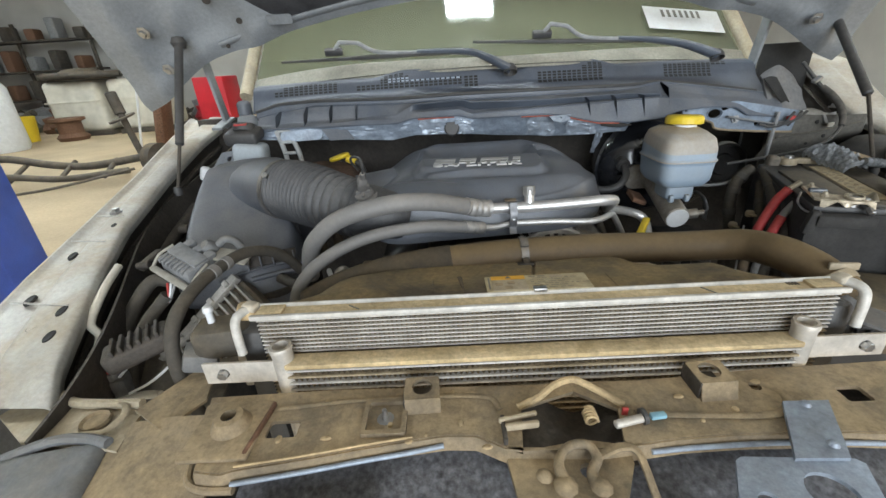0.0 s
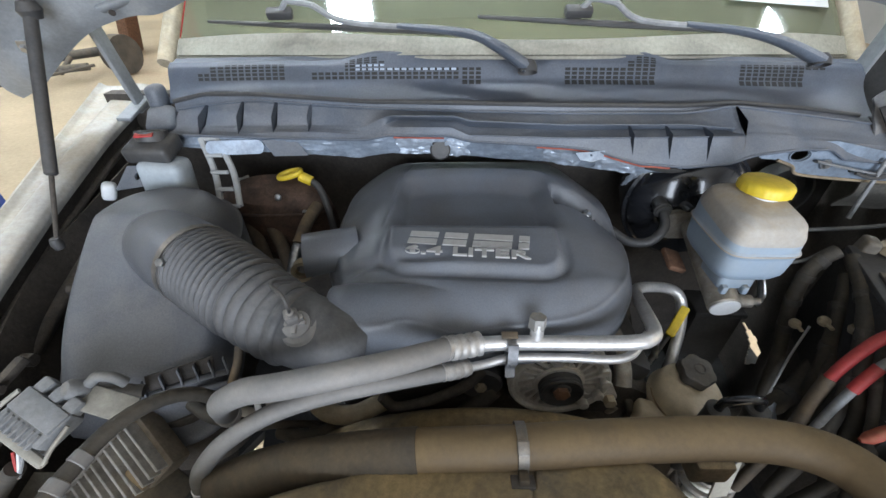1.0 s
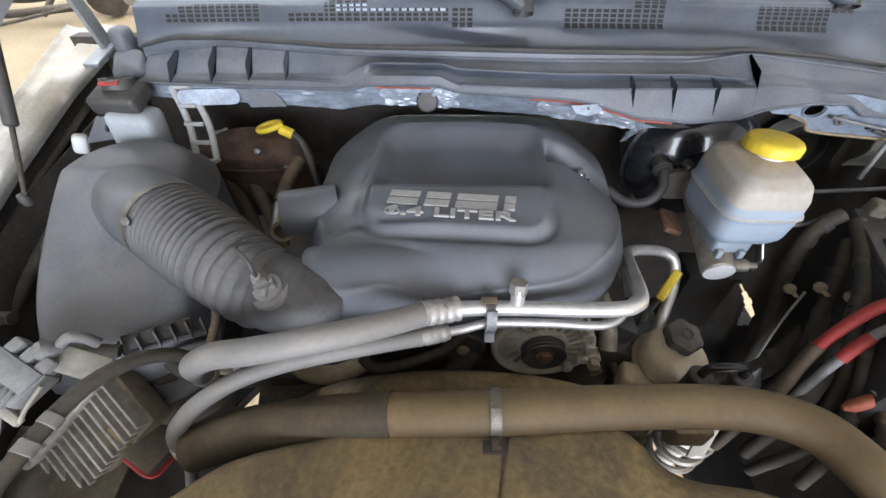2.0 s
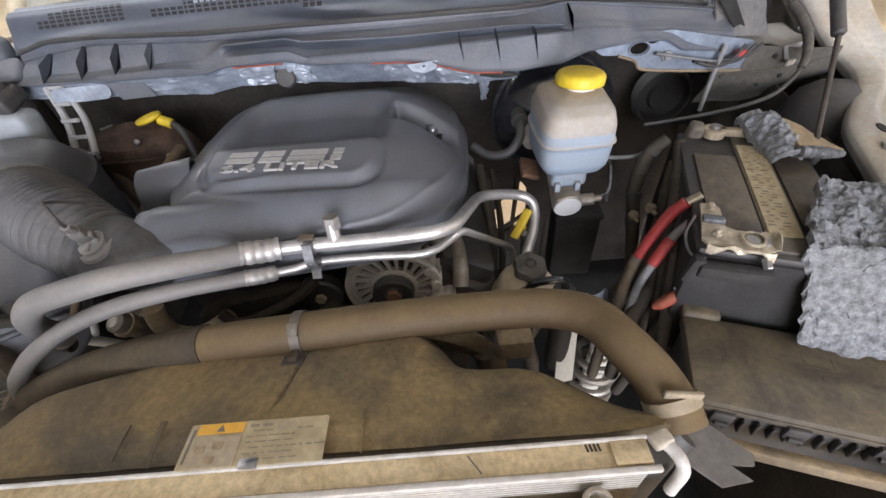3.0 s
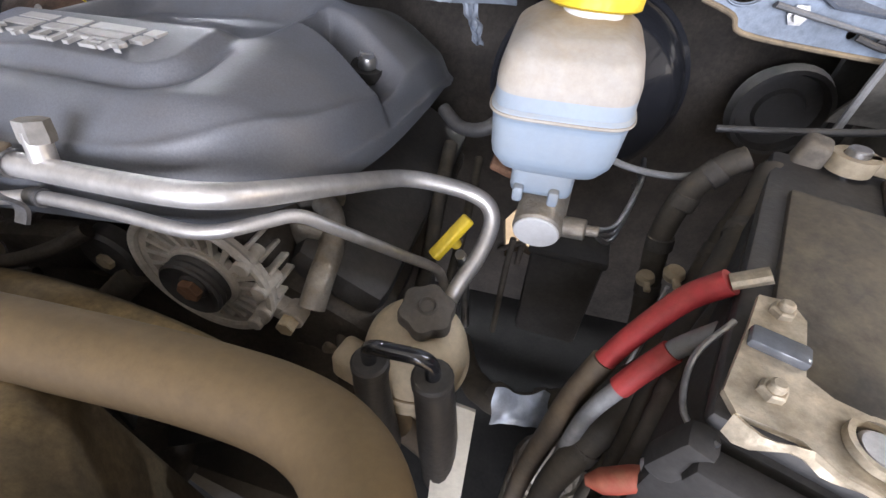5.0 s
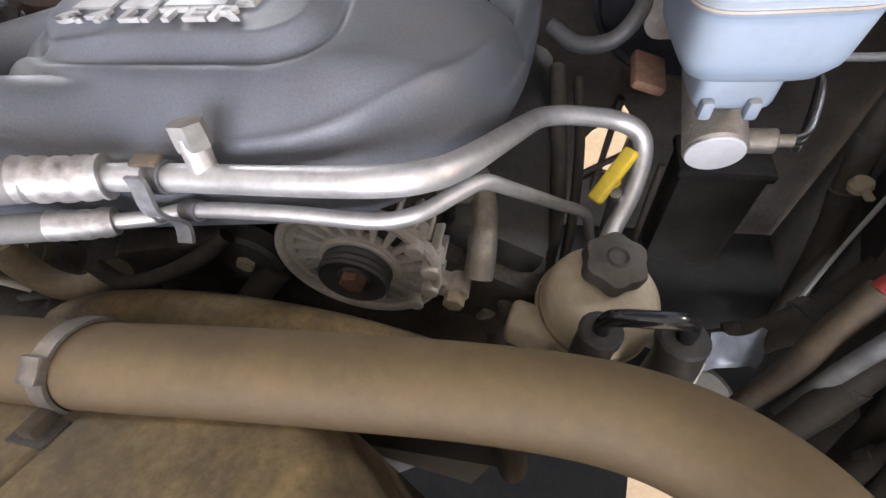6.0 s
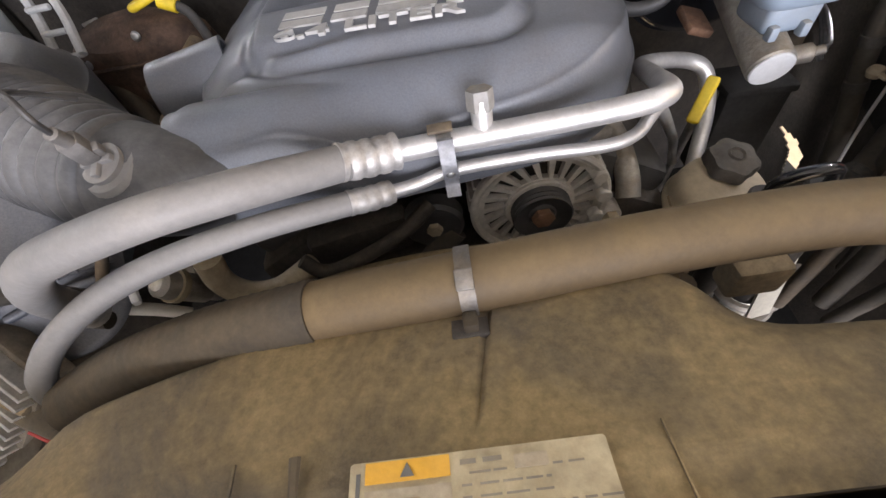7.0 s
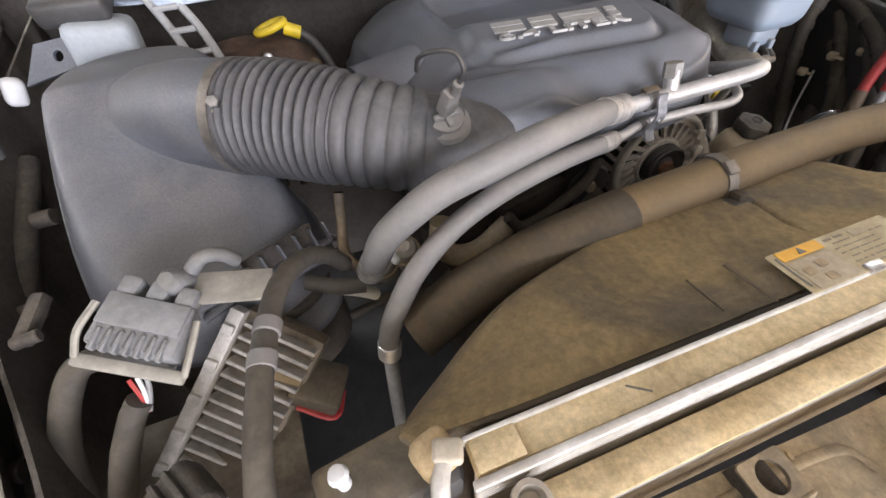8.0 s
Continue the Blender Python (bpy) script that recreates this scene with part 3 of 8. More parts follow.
    # steep panel with the intake grilles, up to the glass
    line = [(0.722, 1.366), (0.738, 1.392), (0.752, 1.425), (0.764, 1.446), (0.79, 1.452)]

    def prof(u, v):
        x = -0.62 + 1.35 * u
        k = v * 4
        j = min(int(k), 3)
        y, z = (a + (b - a) * (k - j) for a, b in zip(line[j], line[j + 1]))
        bow = 0.03 * (abs(x) / 0.65) ** 2
        rise = step(-0.30, -0.20, x) - step(0.015, 0.045, x) + step(0.10, 0.125, x) - step(0.29, 0.36, x)
        p = Vector((x, y + bow * 0.6, z - bow * 0.35 + step(0.35, 0.9, v) * (0.016 * rise - 0.022)))
        return on(seal, x).lerp(p, step(0.0, 0.30, v))

    part("panel", sheet(140, 30, prof, 0.003), m_grille, c, "steep dark panel below the glass")

    def top(x, v):
        return Vector(prof((x + 0.62) / 1.35, v))

    # each grille: columns of black cells, (from, to, lowest row, rows)
    for cols in (((-0.560, -0.535, 0, 2), (-0.535, -0.505, 0, 4), (-0.505, -0.385, 0, 5)),
                 ((-0.335, -0.270, 0, 2), (-0.270, -0.262, 0, 5), (-0.262, -0.206, 0, 7), (-0.206, -0.192, 0, 5), (-0.192, -0.052, 0, 3), (-0.048, -0.010, -1, 4)),
                 ((0.145, 0.262, -1, 4), (0.262, 0.278, -1, 6), (0.278, 0.318, -1, 8)), ((0.478, 0.606, -1, 6), (0.606, 0.648, 3, 3))):
        # faces on the solid panel, black to imitate the shade inside openings
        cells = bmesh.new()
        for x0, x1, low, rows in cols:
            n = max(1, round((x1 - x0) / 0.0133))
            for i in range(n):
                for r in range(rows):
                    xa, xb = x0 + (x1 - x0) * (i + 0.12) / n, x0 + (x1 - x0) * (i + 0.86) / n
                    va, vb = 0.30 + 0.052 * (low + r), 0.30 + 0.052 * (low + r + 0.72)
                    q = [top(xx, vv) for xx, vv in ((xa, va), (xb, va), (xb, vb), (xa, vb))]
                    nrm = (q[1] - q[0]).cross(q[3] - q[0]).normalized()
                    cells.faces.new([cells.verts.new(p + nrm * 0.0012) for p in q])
        part("grille", cells, m_void, c, "black square cells painted as shaded grille openings")
    # pale cells on the panel, their colour standing in for lit metal behind
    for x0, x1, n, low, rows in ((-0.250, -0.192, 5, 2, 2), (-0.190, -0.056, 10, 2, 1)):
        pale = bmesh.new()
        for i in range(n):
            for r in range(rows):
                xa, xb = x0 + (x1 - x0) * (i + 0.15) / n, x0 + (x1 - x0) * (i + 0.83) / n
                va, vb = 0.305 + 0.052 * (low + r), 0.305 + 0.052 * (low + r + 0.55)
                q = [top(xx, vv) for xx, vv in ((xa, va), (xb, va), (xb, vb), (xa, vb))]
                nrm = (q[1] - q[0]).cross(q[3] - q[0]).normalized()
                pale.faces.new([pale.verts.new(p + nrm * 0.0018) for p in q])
        part("grille", pale, m_sheet, c, "pale cells painted as light seen through the grille")
    # corner mouldings
    part("corner_cap", join(box(0.05, 0.07, 0.035, place(-0.625, 0.70, 1.330, 18, 0, 20), 0.012, 3), box(0.03, 0.04, 0.05, place(-0.640, 0.735, 1.365), 0.012, 3)), m_cowl, c, "moulded corner cap")

    def cap(u, v):
        p = Vector((0.692 + 0.085 * u + 0.02 * v * u, 0.690 - 0.055 * v + 0.02 * u, 1.378 - 0.004 * u - 0.080 * v ** 1.2 + 0.020 * math.sin(3.0 * u) * (1 - v)))
        return p + Vector((0.006 * smooth_noise(p, 12), 0.010 * smooth_noise((u * 2, v, 2), 1.6), 0.008 * smooth_noise((u, v * 2, 5), 2.1)))

    part("corner_cap", sheet(26, 26, cap, 0.004), m_capdust, c, "dusty creased corner moulding")
    # black sheet put in for the shade of the notch
    part("corner_notch", sheet(8, 14, lambda u, v: Vector((0.674 + 0.05 * v + 0.030 * u * (1 - 0.4 * v), 0.652 - 0.012 * v, 1.374 - 0.058 * v + 0.004 * math.sin(3 * u))), 0.003), m_void, c, "black sheet painted as the shaded fold under the corner moulding")
    lip = thing("cowl_lip", (0, 0.66, 1.2), "bare silver-blue sheet metal lip with torn red sealer", "body panel")

    def strip(u, v):
        x = -0.60 + 0.93 * u
        p = on(hem, x)
        low = float(np.interp(x, [-0.6, -0.44, -0.24, -0.18, -0.06, 0.04, 0.15, 0.2, 0.31], [1.296, 1.290, 1.278, 1.287, 1.284, 1.275, 1.268, 1.270, 1.278]))
        wob = 0.004 * smooth_noise((x, v * 0.1, 3), 22) + 0.003 * smooth_noise((x, v * 0.2, 7), 60)
        back_y = max(p.y + 0.008, 0.655 - 0.06 * step(0.10, 0.30, x))
        return (x, p.y + 0.006 + (back_y - p.y - 0.006) * (1 - v) + wob, low + (p.z - 0.002 - low) * v)

    part("strip", sheet(150, 10, strip, 0.002), m_sheet, lip)
    for x0, x1 in ((-0.17, -0.08), (0.08, 0.30)):
        part("sealer", tube([on(hem, x) + Vector((0, -0.001, -0.0035 + 0.0012 * smooth_noise((x, 0, 0), 60))) for x in np.linspace(x0, x1, 24)], 0.0016, 6, 2), m_sealer, lip, "torn red-brown sealer edge")
    # dark strand painted as shade in the gap below the hem
    part("gap_shadow", tube([on(hem, x) + Vector((0, 0.002, -0.008)) for x in (0.262, 0.285, 0.31, 0.33)], [0.002, 0.005, 0.005, 0.001], 8, 5), m_void, lip)
    part("plug", lathe([(0, 0.004), (0.016, 0.003), (0.019, 0.0), (0.019, -0.003)], 20, place(-0.087, 0.636, 1.302, 78, 0, 0)), m_black, lip, "black round rubber plug")
    part("slot_plate", plate(rect_pts(0, 0, 0.105, 0.026, 0.012), 0.003, place(-0.468, 0.640, 1.304, 70, 0, 5)), m_sheet, lip)
    part("dark_patch", plate([(-0.032, 0.014), (0.03, 0.014), (0.05, -0.016), (-0.012, -0.016)], 0.001, place(-0.385, 0.643, 1.303, 68, 0, 4)), m_cowl, lip, "dark patch on the lip")
    part("tab", plate([(-0.028, 0.004), (0.028, 0.004), (0.020, -0.009), (0.0, -0.013), (-0.020, -0.008)], 0.0015, place(0.168, 0.574, 1.322, 62, 0, 10), [circle_pts(0.0, -0.002, 0.0022, 8)]), m_sheet, lip, "small punched tab")
    for x0, x1 in ((-0.165, -0.098), (-0.075, -0.035), (0.10, 0.165), (0.19, 0.255)):
        def foil(u, v, x0=x0, x1=x1):
            x = x0 + (x1 - x0) * u
            p = Vector(strip((x + 0.60) / 0.93, 0.05 + 0.9 * v)) + Vector((0.004 * math.sin(7 * v), -0.0045, 0))
            return p + Vector((0, 0.005 * smooth_noise(p, 45) + 0.003 * abs(smooth_noise(p, 120)), 0.003 * smooth_noise(p, 90)))
        part("foil_tape", sheet(30, 18, foil, 0.0006), m_foil, lip, "crinkled shiny foil tape")
    part("foil_tape", sheet(18, 18, lambda u, v: Vector((0.262 + 0.012 * (1 - v) + 0.022 * u * (0.4 + 0.6 * v) + 0.008 * smooth_noise((u, v, 1), 5), 0.596 + 0.070 * (1 - v) + 0.012 * smooth_noise((u, v, 2), 4), 1.215 + 0.075 * v)), 0.0006), m_foil, lip, "torn hanging foil")
    w = thing("right_cowl_bracket", (0.6, 0.65, 1.2), "silver-blue sheet metal bracket with an oval hole", "body panel")
    edge = [(0.470, 1.326), (0.472, 1.305), (0.485, 1.297), (0.512, 1.295), (0.545, 1.283), (0.560, 1.268), (0.633, 1.259), (0.720, 1.252), (0.745, 1.251), (0.752, 1.300), (0.60, 1.330)]
    tilt = place(0, 0.612, 0, 90, 0, 0)
    part("bracket_plate", plate(edge, 0.003, tilt, [circle_pts(0.548, 1.304, 0.016, 24, 0.010), circle_pts(0.570, 1.314, 0.008, 16, 0.004), circle_pts(0.479, 1.315, 0.0035, 10), circle_pts(0.655, 1.275, 0.005, 10), circle_pts(0.735, 1.270, 0.006, 10)]), m_bracket, w)
    part("stamped_ring", tube([(0.548 + 0.018 * math.cos(a), 0.609, 1.304 + 0.012 * math.sin(a)) for a in np.linspace(0, math.tau, 25)], 0.0012, 6, 2, caps=False), m_bracket, w)
    part("rim", tube([(x, 0.610, z) for x, z in edge[3:9]], 0.0026, 8, 4), m_dirt, w, "dusty folded rim")
    part("lever", tube([(0.575, 0.604, 1.296), (0.635, 0.600, 1.284), (0.70, 0.600, 1.272)], [0.006, 0.005, 0.004], 8, 5, flat=0.5), m_grey, w)
    part("bolt", lathe([(0, 0.008), (0.006, 0.008), (0.006, 0.003), (0.010, 0.003), (0.010, 0)], 6, place(0.600, 0.610, 1.288, 90, 0, 0)), m_steel, w)
    k = thing("bracket_wiring", (0.72, 0.60, 1.2), "bundle of small wires with a red plug", "wiring")
    part("plug", box(0.018, 0.012, 0.012, place(0.726, 0.598, 1.285, 0, 0, 12), 0.003), m_red, k, "small red plug")
    for dx, dz in ((0.0, 0.0), (0.012, 0.006), (-0.018, -0.004)):
        part("wire", tube([(0.745 + dx, 0.595, 1.300), (0.725 + dx, 0.592, 1.278 + dz), (0.700 + dx, 0.594, 1.272 + dz), (0.672 + dx, 0.600, 1.275)], 0.003, 8, 5), m_black, k)
    part("wire", tube([(0.697, 0.604, 1.30), (0.690, 0.596, 1.27), (0.684, 0.590, 1.235), (0.680, 0.585, 1.19)], 0.0040, 8, 6), m_grey, k)
    a = thing("fender_apron", (0.84, 0.7, 1.2), "dusty silver apron between the cowl and the fender", "body panel")

    def apron(u, v):
        p = Vector((0.765 + 0.16 * u, 0.63 + 0.09 * v + 0.03 * u, 1.282 - 0.012 * u + 0.012 * v))
        return p + Vector((0, 0, 0.006 * math.sin(9 * u) * (1 - v) + 0.004 * smooth_noise(p, 20)))

    part("shelf", sheet(24, 12, apron, 0.003), m_apron, a)

    def inner(u, v):
        # upright wall that falls from the shelf, its lower edge rising towards the fender
        x = 0.705 + 0.185 * u
        low = 1.175 + 0.045 * step(0.35, 1.0, u)
        z = 1.288 + (low - 1.288) * v
        y = 0.622 - 0.030 * u + 0.012 * math.sin(5.0 * u + 0.6) + 0.030 * step(0.55, 1.0, v)
        return Vector((x, y + 0.004 * smooth_noise((x, z, 1), 14), z))

    part("inner_wall", sheet(30, 20, inner, 0.003), m_inner, a, "dust-caked upright inner wall")
    part("fold", tube([Vector(inner(u, 0.5 - 0.25 * u)) + Vector((0, -0.004, 0)) for u in np.linspace(0.1, 0.95, 12)], 0.003, 8, 3), m_inner, a)
    for u, v, r in ((0.50, 0.15, 0.005), (0.60, 0.50, 0.0045), (0.46, 0.62, 0.004)):
        p = Vector(inner(u, v))
        # black stub on the closed wall, coloured like a shaded hole
        part("hole", cyl(p, p + Vector((0, -0.0045, 0)), r, seg=12), m_void, a, "black disc painted as the shade in a punched hole")
    part("tab", box(0.018, 0.004, 0.010, place(0.809, 0.580, 1.268, 10, 0, 20), 0.001), m_tank, a, "small pale tab")
    part("gusset", plate([(0, 0), (0.035, 0.004), (0.028, -0.032), (0.006, -0.022)], 0.003, place(0.800, 0.598, 1.290, 75, 0, 8)), m_apron, a, "small folded gusset")
    part("bolt", lathe([(0, 0.009), (0.007, 0.009), (0.008, 0.003), (0.013, 0.003), (0.013, 0)], 6, place(0.872, 0.655, 1.296)), m_steel, a)
    lb = thing("liner_dome", (0.86, 0.46, 1.05), "dusty black plastic dome of the wheel liner", "liner")
    part("shell", lathe([(0, 0.112), (0.025, 0.110), (0.050, 0.100), (0.068, 0.080), (0.076, 0.050), (0.079, 0.0), (0.082, -0.06)], 40, place(0.865, 0.515, 1.140, 4, 6, 0)), m_black, lb)
    # added panel whose black stands in for the unlit gap
    part("door_gap", box(0.12, 0.02, 0.40, place(0.825, 0.80, 1.25, 0, 0, -12), 0.004), m_void, a, "black panel painted as the shaded gap before the door")


m_capdust = material("dusty_moulding", (0.11, 0.112, 0.118), 0.6, dust=(0.26, 0.25, 0.23), cover=0.6, scale=11, vary=0.3)
m_apron = material("dusty_apron", (0.24, 0.24, 0.24), 0.6, metal=0.2, vary=0.25, dust=(0.30, 0.26, 0.20), cover=0.6, scale=14)
m_bracket = material("blue_grey_bracket", (0.19, 0.235, 0.295), 0.5, metal=0.3, vary=0.3, dust=(0.22, 0.19, 0.15), cover=0.45, scale=22)
m_inner = material("dusty_inner_fender", (0.075, 0.070, 0.060), 0.75, vary=0.4, dust=(0.17, 0.145, 0.11), cover=0.7, scale=12, bump=0.25)
m_sealer = material("red_sealer", (0.30, 0.08, 0.05), 0.7, vary=0.3, scale=50)
cowl()


m_tanpaint = material("tan_dusty_paint", (0.40, 0.35, 0.26), 0.6, metal=0.1, vary=0.25, dust=(0.42, 0.33, 0.2), cover=0.6, scale=25)
m_glassdust = material("glass_dust", (0.25, 0.235, 0.19), 0.8, vary=0.3, scale=9)


def windshield():
    w = thing("windshield", (0, 0.8, 1.45), "dusty greenish windshield reflecting the workshop lights", "windshield")

    def pane(u, v):
        x = -0.67 + 1.46 * u
        k = ((x - 0.05) / 0.72) ** 2
        return (x, 0.775 + 0.62 * v + 0.14 * k * (1 - 0.4 * v), 1.452 + 0.52 * v - 0.03 * k)

    ob = part("pane", sheet(30, 12, lambda u, v: pane(u, -0.035 + 1.035 * v), 0.005), m_glass, w)
    ob.visible_shadow = False
    part("bottom_moulding", tube([Vector(pane(u, -0.036)) for u in np.linspace(0, 1, 12)], 0.0035, 8, 4), m_glassdust, w, "dusty edge of the glass")
    for s in (0, 1):
        part("pillar", tube([Vector(pane(s, v)) + Vector(((2 * s - 1) * 0.03, 0.01, 0)) for v in (-0.06, 0.3, 0.7, 1.0)], 0.018, 12, 4), m_tanpaint, w, "dusty tan-grey windshield pillar")
    part("dust_band", sheet(40, 4, lambda u, v: Vector(pane(u, -0.035 + (0.052 + 0.012 * math.sin(9 * u)) * v)) + Vector((0, -0.0045, 0.005)), 0.0006), m_glassdust, w, "pale dust along the foot of the glass")
    sticker = bmesh.new()
    pts = [Vector(pane(u, v)) + Vector((0, -0.006, 0.006)) for u, v in ((0.795, 0.12), (0.975, 0.11), (0.975, 0.23), (0.795, 0.24))]
    sticker.faces.new([sticker.verts.new(p) for p in pts])
    st = part("sticker", sticker, m_white, w, "white sticker with dark unreadable marks")
    for k in range(7):
        u = 0.83 + 0.014 * k
        b = bmesh.new()
        b.faces.new([b.verts.new(Vector(pane(*q)) + Vector((0, -0.009, 0.009))) for q in ((u, 0.175), (u + 0.007, 0.175), (u + 0.007, 0.215), (u, 0.215))])
        part("mark", b, m_ink, st)
    single("dashboard", box(1.35, 0.45, 0.10, place(0, 1.18, 1.36), 0.03, 3), m_dirt, "dusty brown dashboard behind the windshield", "dashboard")
    single("cab_shell", join(box(1.5, 0.05, 1.0, place(0, 2.2, 1.4), 0.01), box(1.5, 1.2, 0.05, place(0, 1.95, 2.0), 0.02), box(1.5, 1.3, 0.05, place(0, 1.6, 0.95), 0.01),
                            box(0.05, 1.0, 0.55, place(-0.78, 1.75, 1.22), 0.01), box(0.05, 1.0, 0.55, place(0.78, 1.75, 1.22), 0.01)), m_paint_d, "silver truck cab behind the windshield", "truck cab")

    def wiper(pivot, elbow, tip, head):
        p, e, t, h = (Vector(q) for q in (pivot, elbow, tip, head))
        o = thing("windshield_wiper", p, "black windshield wiper lying at the base of the glass", "wiper", "wipers")
        part("arm", tube([p, p.lerp(e, 0.5) + Vector((0, 0, 0.006)), e, e.lerp(h, 0.35)], [0.019, 0.015, 0.012, 0.009], 12, 6, flat=0.6), m_cowl, o)
        part("rod", tube([e.lerp(h, 0.2), e.lerp(h, 0.62) + Vector((0, -0.004, -0.002)), e.lerp(h, 0.78) + Vector((0, -0.008, 0.018)), e.lerp(h, 0.80) + Vector((0, -0.008, 0.021)), h + Vector((0.024, -0.008, 0.021)), h + Vector((0.018, -0.008, 0.020)), h], 0.0055, 8, 4), m_grey, o, "grey bent wiper rod")
        part("blade", tube([t, t.lerp(e, 0.5), e.lerp(t, -0.02)], [0.003, 0.006, 0.004], 8, 6), m_black, o)
        part("claw", box(0.05, 0.02, 0.018, Matrix.Translation(h) @ pose(0, 0, 0, 30, 0, 4), 0.005), m_black, o)
        part("pivot_cap", lathe([(0, 0.012), (0.012, 0.010), (0.017, 0.0), (0.017, -0.01)], 16, Matrix.Translation(p) @ pose(0, 0, 0, -30, 0, 0)), m_black, o)

    wiper((0.068, 0.705, 1.428), (-0.04, 0.745, 1.475), (-0.56, 0.86, 1.478), (-0.40, 0.83, 1.496))
    wiper((0.60, 0.735, 1.432), (0.46, 0.765, 1.474), (-0.02, 0.775, 1.497), (0.16, 0.775, 1.505))


windshield()


m_mat = material("hood_felt", (0.030, 0.030, 0.033), 0.9, vary=0.35, scale=40, bump=0.6, grain=500)


m_hoodin = material("hood_underside_paint", (0.24, 0.255, 0.27), 0.45, metal=0.3, vary=0.2, dust=(0.22, 0.20, 0.17), cover=0.3, scale=7, bump=0.05)


def hood():
    h = thing("hood", (0, 0.62, 1.45), "open silver truck hood with a dark insulation mat", "hood")

    def skin(u, v, off=0.0, x0=-0.86, x1=0.86, l0=0.0, l1=1.12):
        x = x0 + (x1 - x0) * u
        L = l0 + (l1 - l0) * v
        y, z = 0.72 - 0.05 * x * x, 1.597 - 0.20 * x * x - 0.03 * max(0.0, -x)
        droop = 0.05 * step(0.66, 0.86, abs(x))
        return (x, y - 0.56 * L - 0.83 * off, z + 0.83 * L - 0.56 * off - droop)

    part("outer_skin", sheet(40, 20, lambda u, v: skin(u, v, -0.06), 0.003), m_hoodin, h)

    def pressed(x, L):
        """Depth of the pressings in the hood's inner panel."""
        a, z = abs(x), 0.0
        ridge = 0.60 + 0.30 * L - 0.10 * math.exp(-((L - 0.08) / 0.10) ** 2)
        z += 0.020 * math.exp(-((a - ridge) / 0.045) ** 2)
        z -= 0.012 * math.exp(-((a - ridge + 0.075) / 0.022) ** 2) * step(0.02, 0.10, L)
        z += 0.014 * math.exp(-((a - 0.800) / 0.025) ** 2)
        z += 0.010 * math.exp(-((L - 0.03) / 0.03) ** 2)
        for px, pl, r in ((0.60, 0.16, 0.035), (0.66, 0.24, 0.03), (0.56, 0.07, 0.03), (0.70, 0.12, 0.025)):
            z += 0.010 * math.exp(-(((a - px) / r) ** 2 + ((L - pl) / (1.6 * r)) ** 2))
        return z + 0.003 * smooth_noise((x, L, 1), 6)

    part("inner_panel", sheet(150, 80, lambda u, v: skin(u, v, -0.012 + pressed(-0.86 + 1.72 * u, 1.12 * v)), 0.003), m_hoodin, h, "pressed inner panel")
    def mat_at(u, v, x0, x1, off):
        L = 0.030 + 0.97 * v
        left = max(x0 - 0.9 * L * (x0 < -0.1), -0.70) if x0 < 0 else x0
        right = min(x1 + 0.5 * L * (x1 > 0.1), 0.70)
        e = (min(u, 1 - u, 0.08) / 0.08 * min(v, 1 - v, 0.08) / 0.08) ** 0.4
        x = left + (right - left) * u
        return Vector(skin((x + 0.86) / 1.72, L / 1.12, off * e + 0.004 * smooth_noise((x, L, 0), 9)))

    for x0, x1 in ((-0.46, 0.02), (0.024, 0.50)):
        part("insulation_mat", sheet(30, 30, lambda u, v: mat_at(u, v, x0, x1, 0.018), 0.004), m_mat, h, "dark felt insulation mat")
    part("rear_rail", tube([Vector(skin(u, 0.02)) + Vector((0, 0.0, 0.006)) for u in np.linspace(0.13, 0.87, 21)], 0.013, 14, 3, flat=0.5), m_hoodin, h)
    random.seed(21)
    for x, L, r in ((-0.60, 0.06, 0.020), (-0.655, 0.12, 0.026), (-0.58, 0.16, 0.016), (-0.70, 0.20, 0.022), (-0.64, 0.02, 0.014), (0.60, 0.05, 0.020), (0.66, 0.12, 0.026), (0.70, 0.2, 0.02)):
        p = Vector(skin((x + 0.86) / 1.72, L / 1.12, 0.0))
        # solid dark plate that imitates the shade of a slot
        part("slot", plate(circle_pts(0, 0, r * 0.35, 12), 0.002, Matrix.Translation(p) @ pose(0, 0, 0, 124, 0, 20) @ Matrix.Translation((r * 1.4, r, 0.014))), m_dark, h, "dark plate painted as the shade in a punched slot")
    for s in (-1, 1):
        part("hinge", join(box(0.010, 0.032, 0.24, place(s * 0.73, 0.78, 1.435, 12, 0, 0), 0.004), box(0.03, 0.09, 0.008, place(s * 0.73, 0.78, 1.33, 12, 0, 0), 0.002)), m_hoodin, h, "silver steel hinge arm")
        for L in (0.05, 0.13):
            p = Vector(skin(0.5 + s * 0.44, L))
            part("bolt", lathe([(0, 0.010), (0.007, 0.010), (0.008, 0.004), (0.014, 0.003), (0.014, 0.0)], 6, Matrix.Translation(p + Vector((0, -0.012, -0.008))) @ pose(0, 0, 0, 124, 0, 0)), m_steel, h)
        part("clip", plate(rect_pts(0, 0, 0.06, 0.022, 0.006), 0.003, Matrix.Translation(Vector(skin(0.5 + s * 0.275, 0.045, 0.03))) @ pose(0, 0, 0, 124, 0, 0)), m_hoodin, h)


hood()


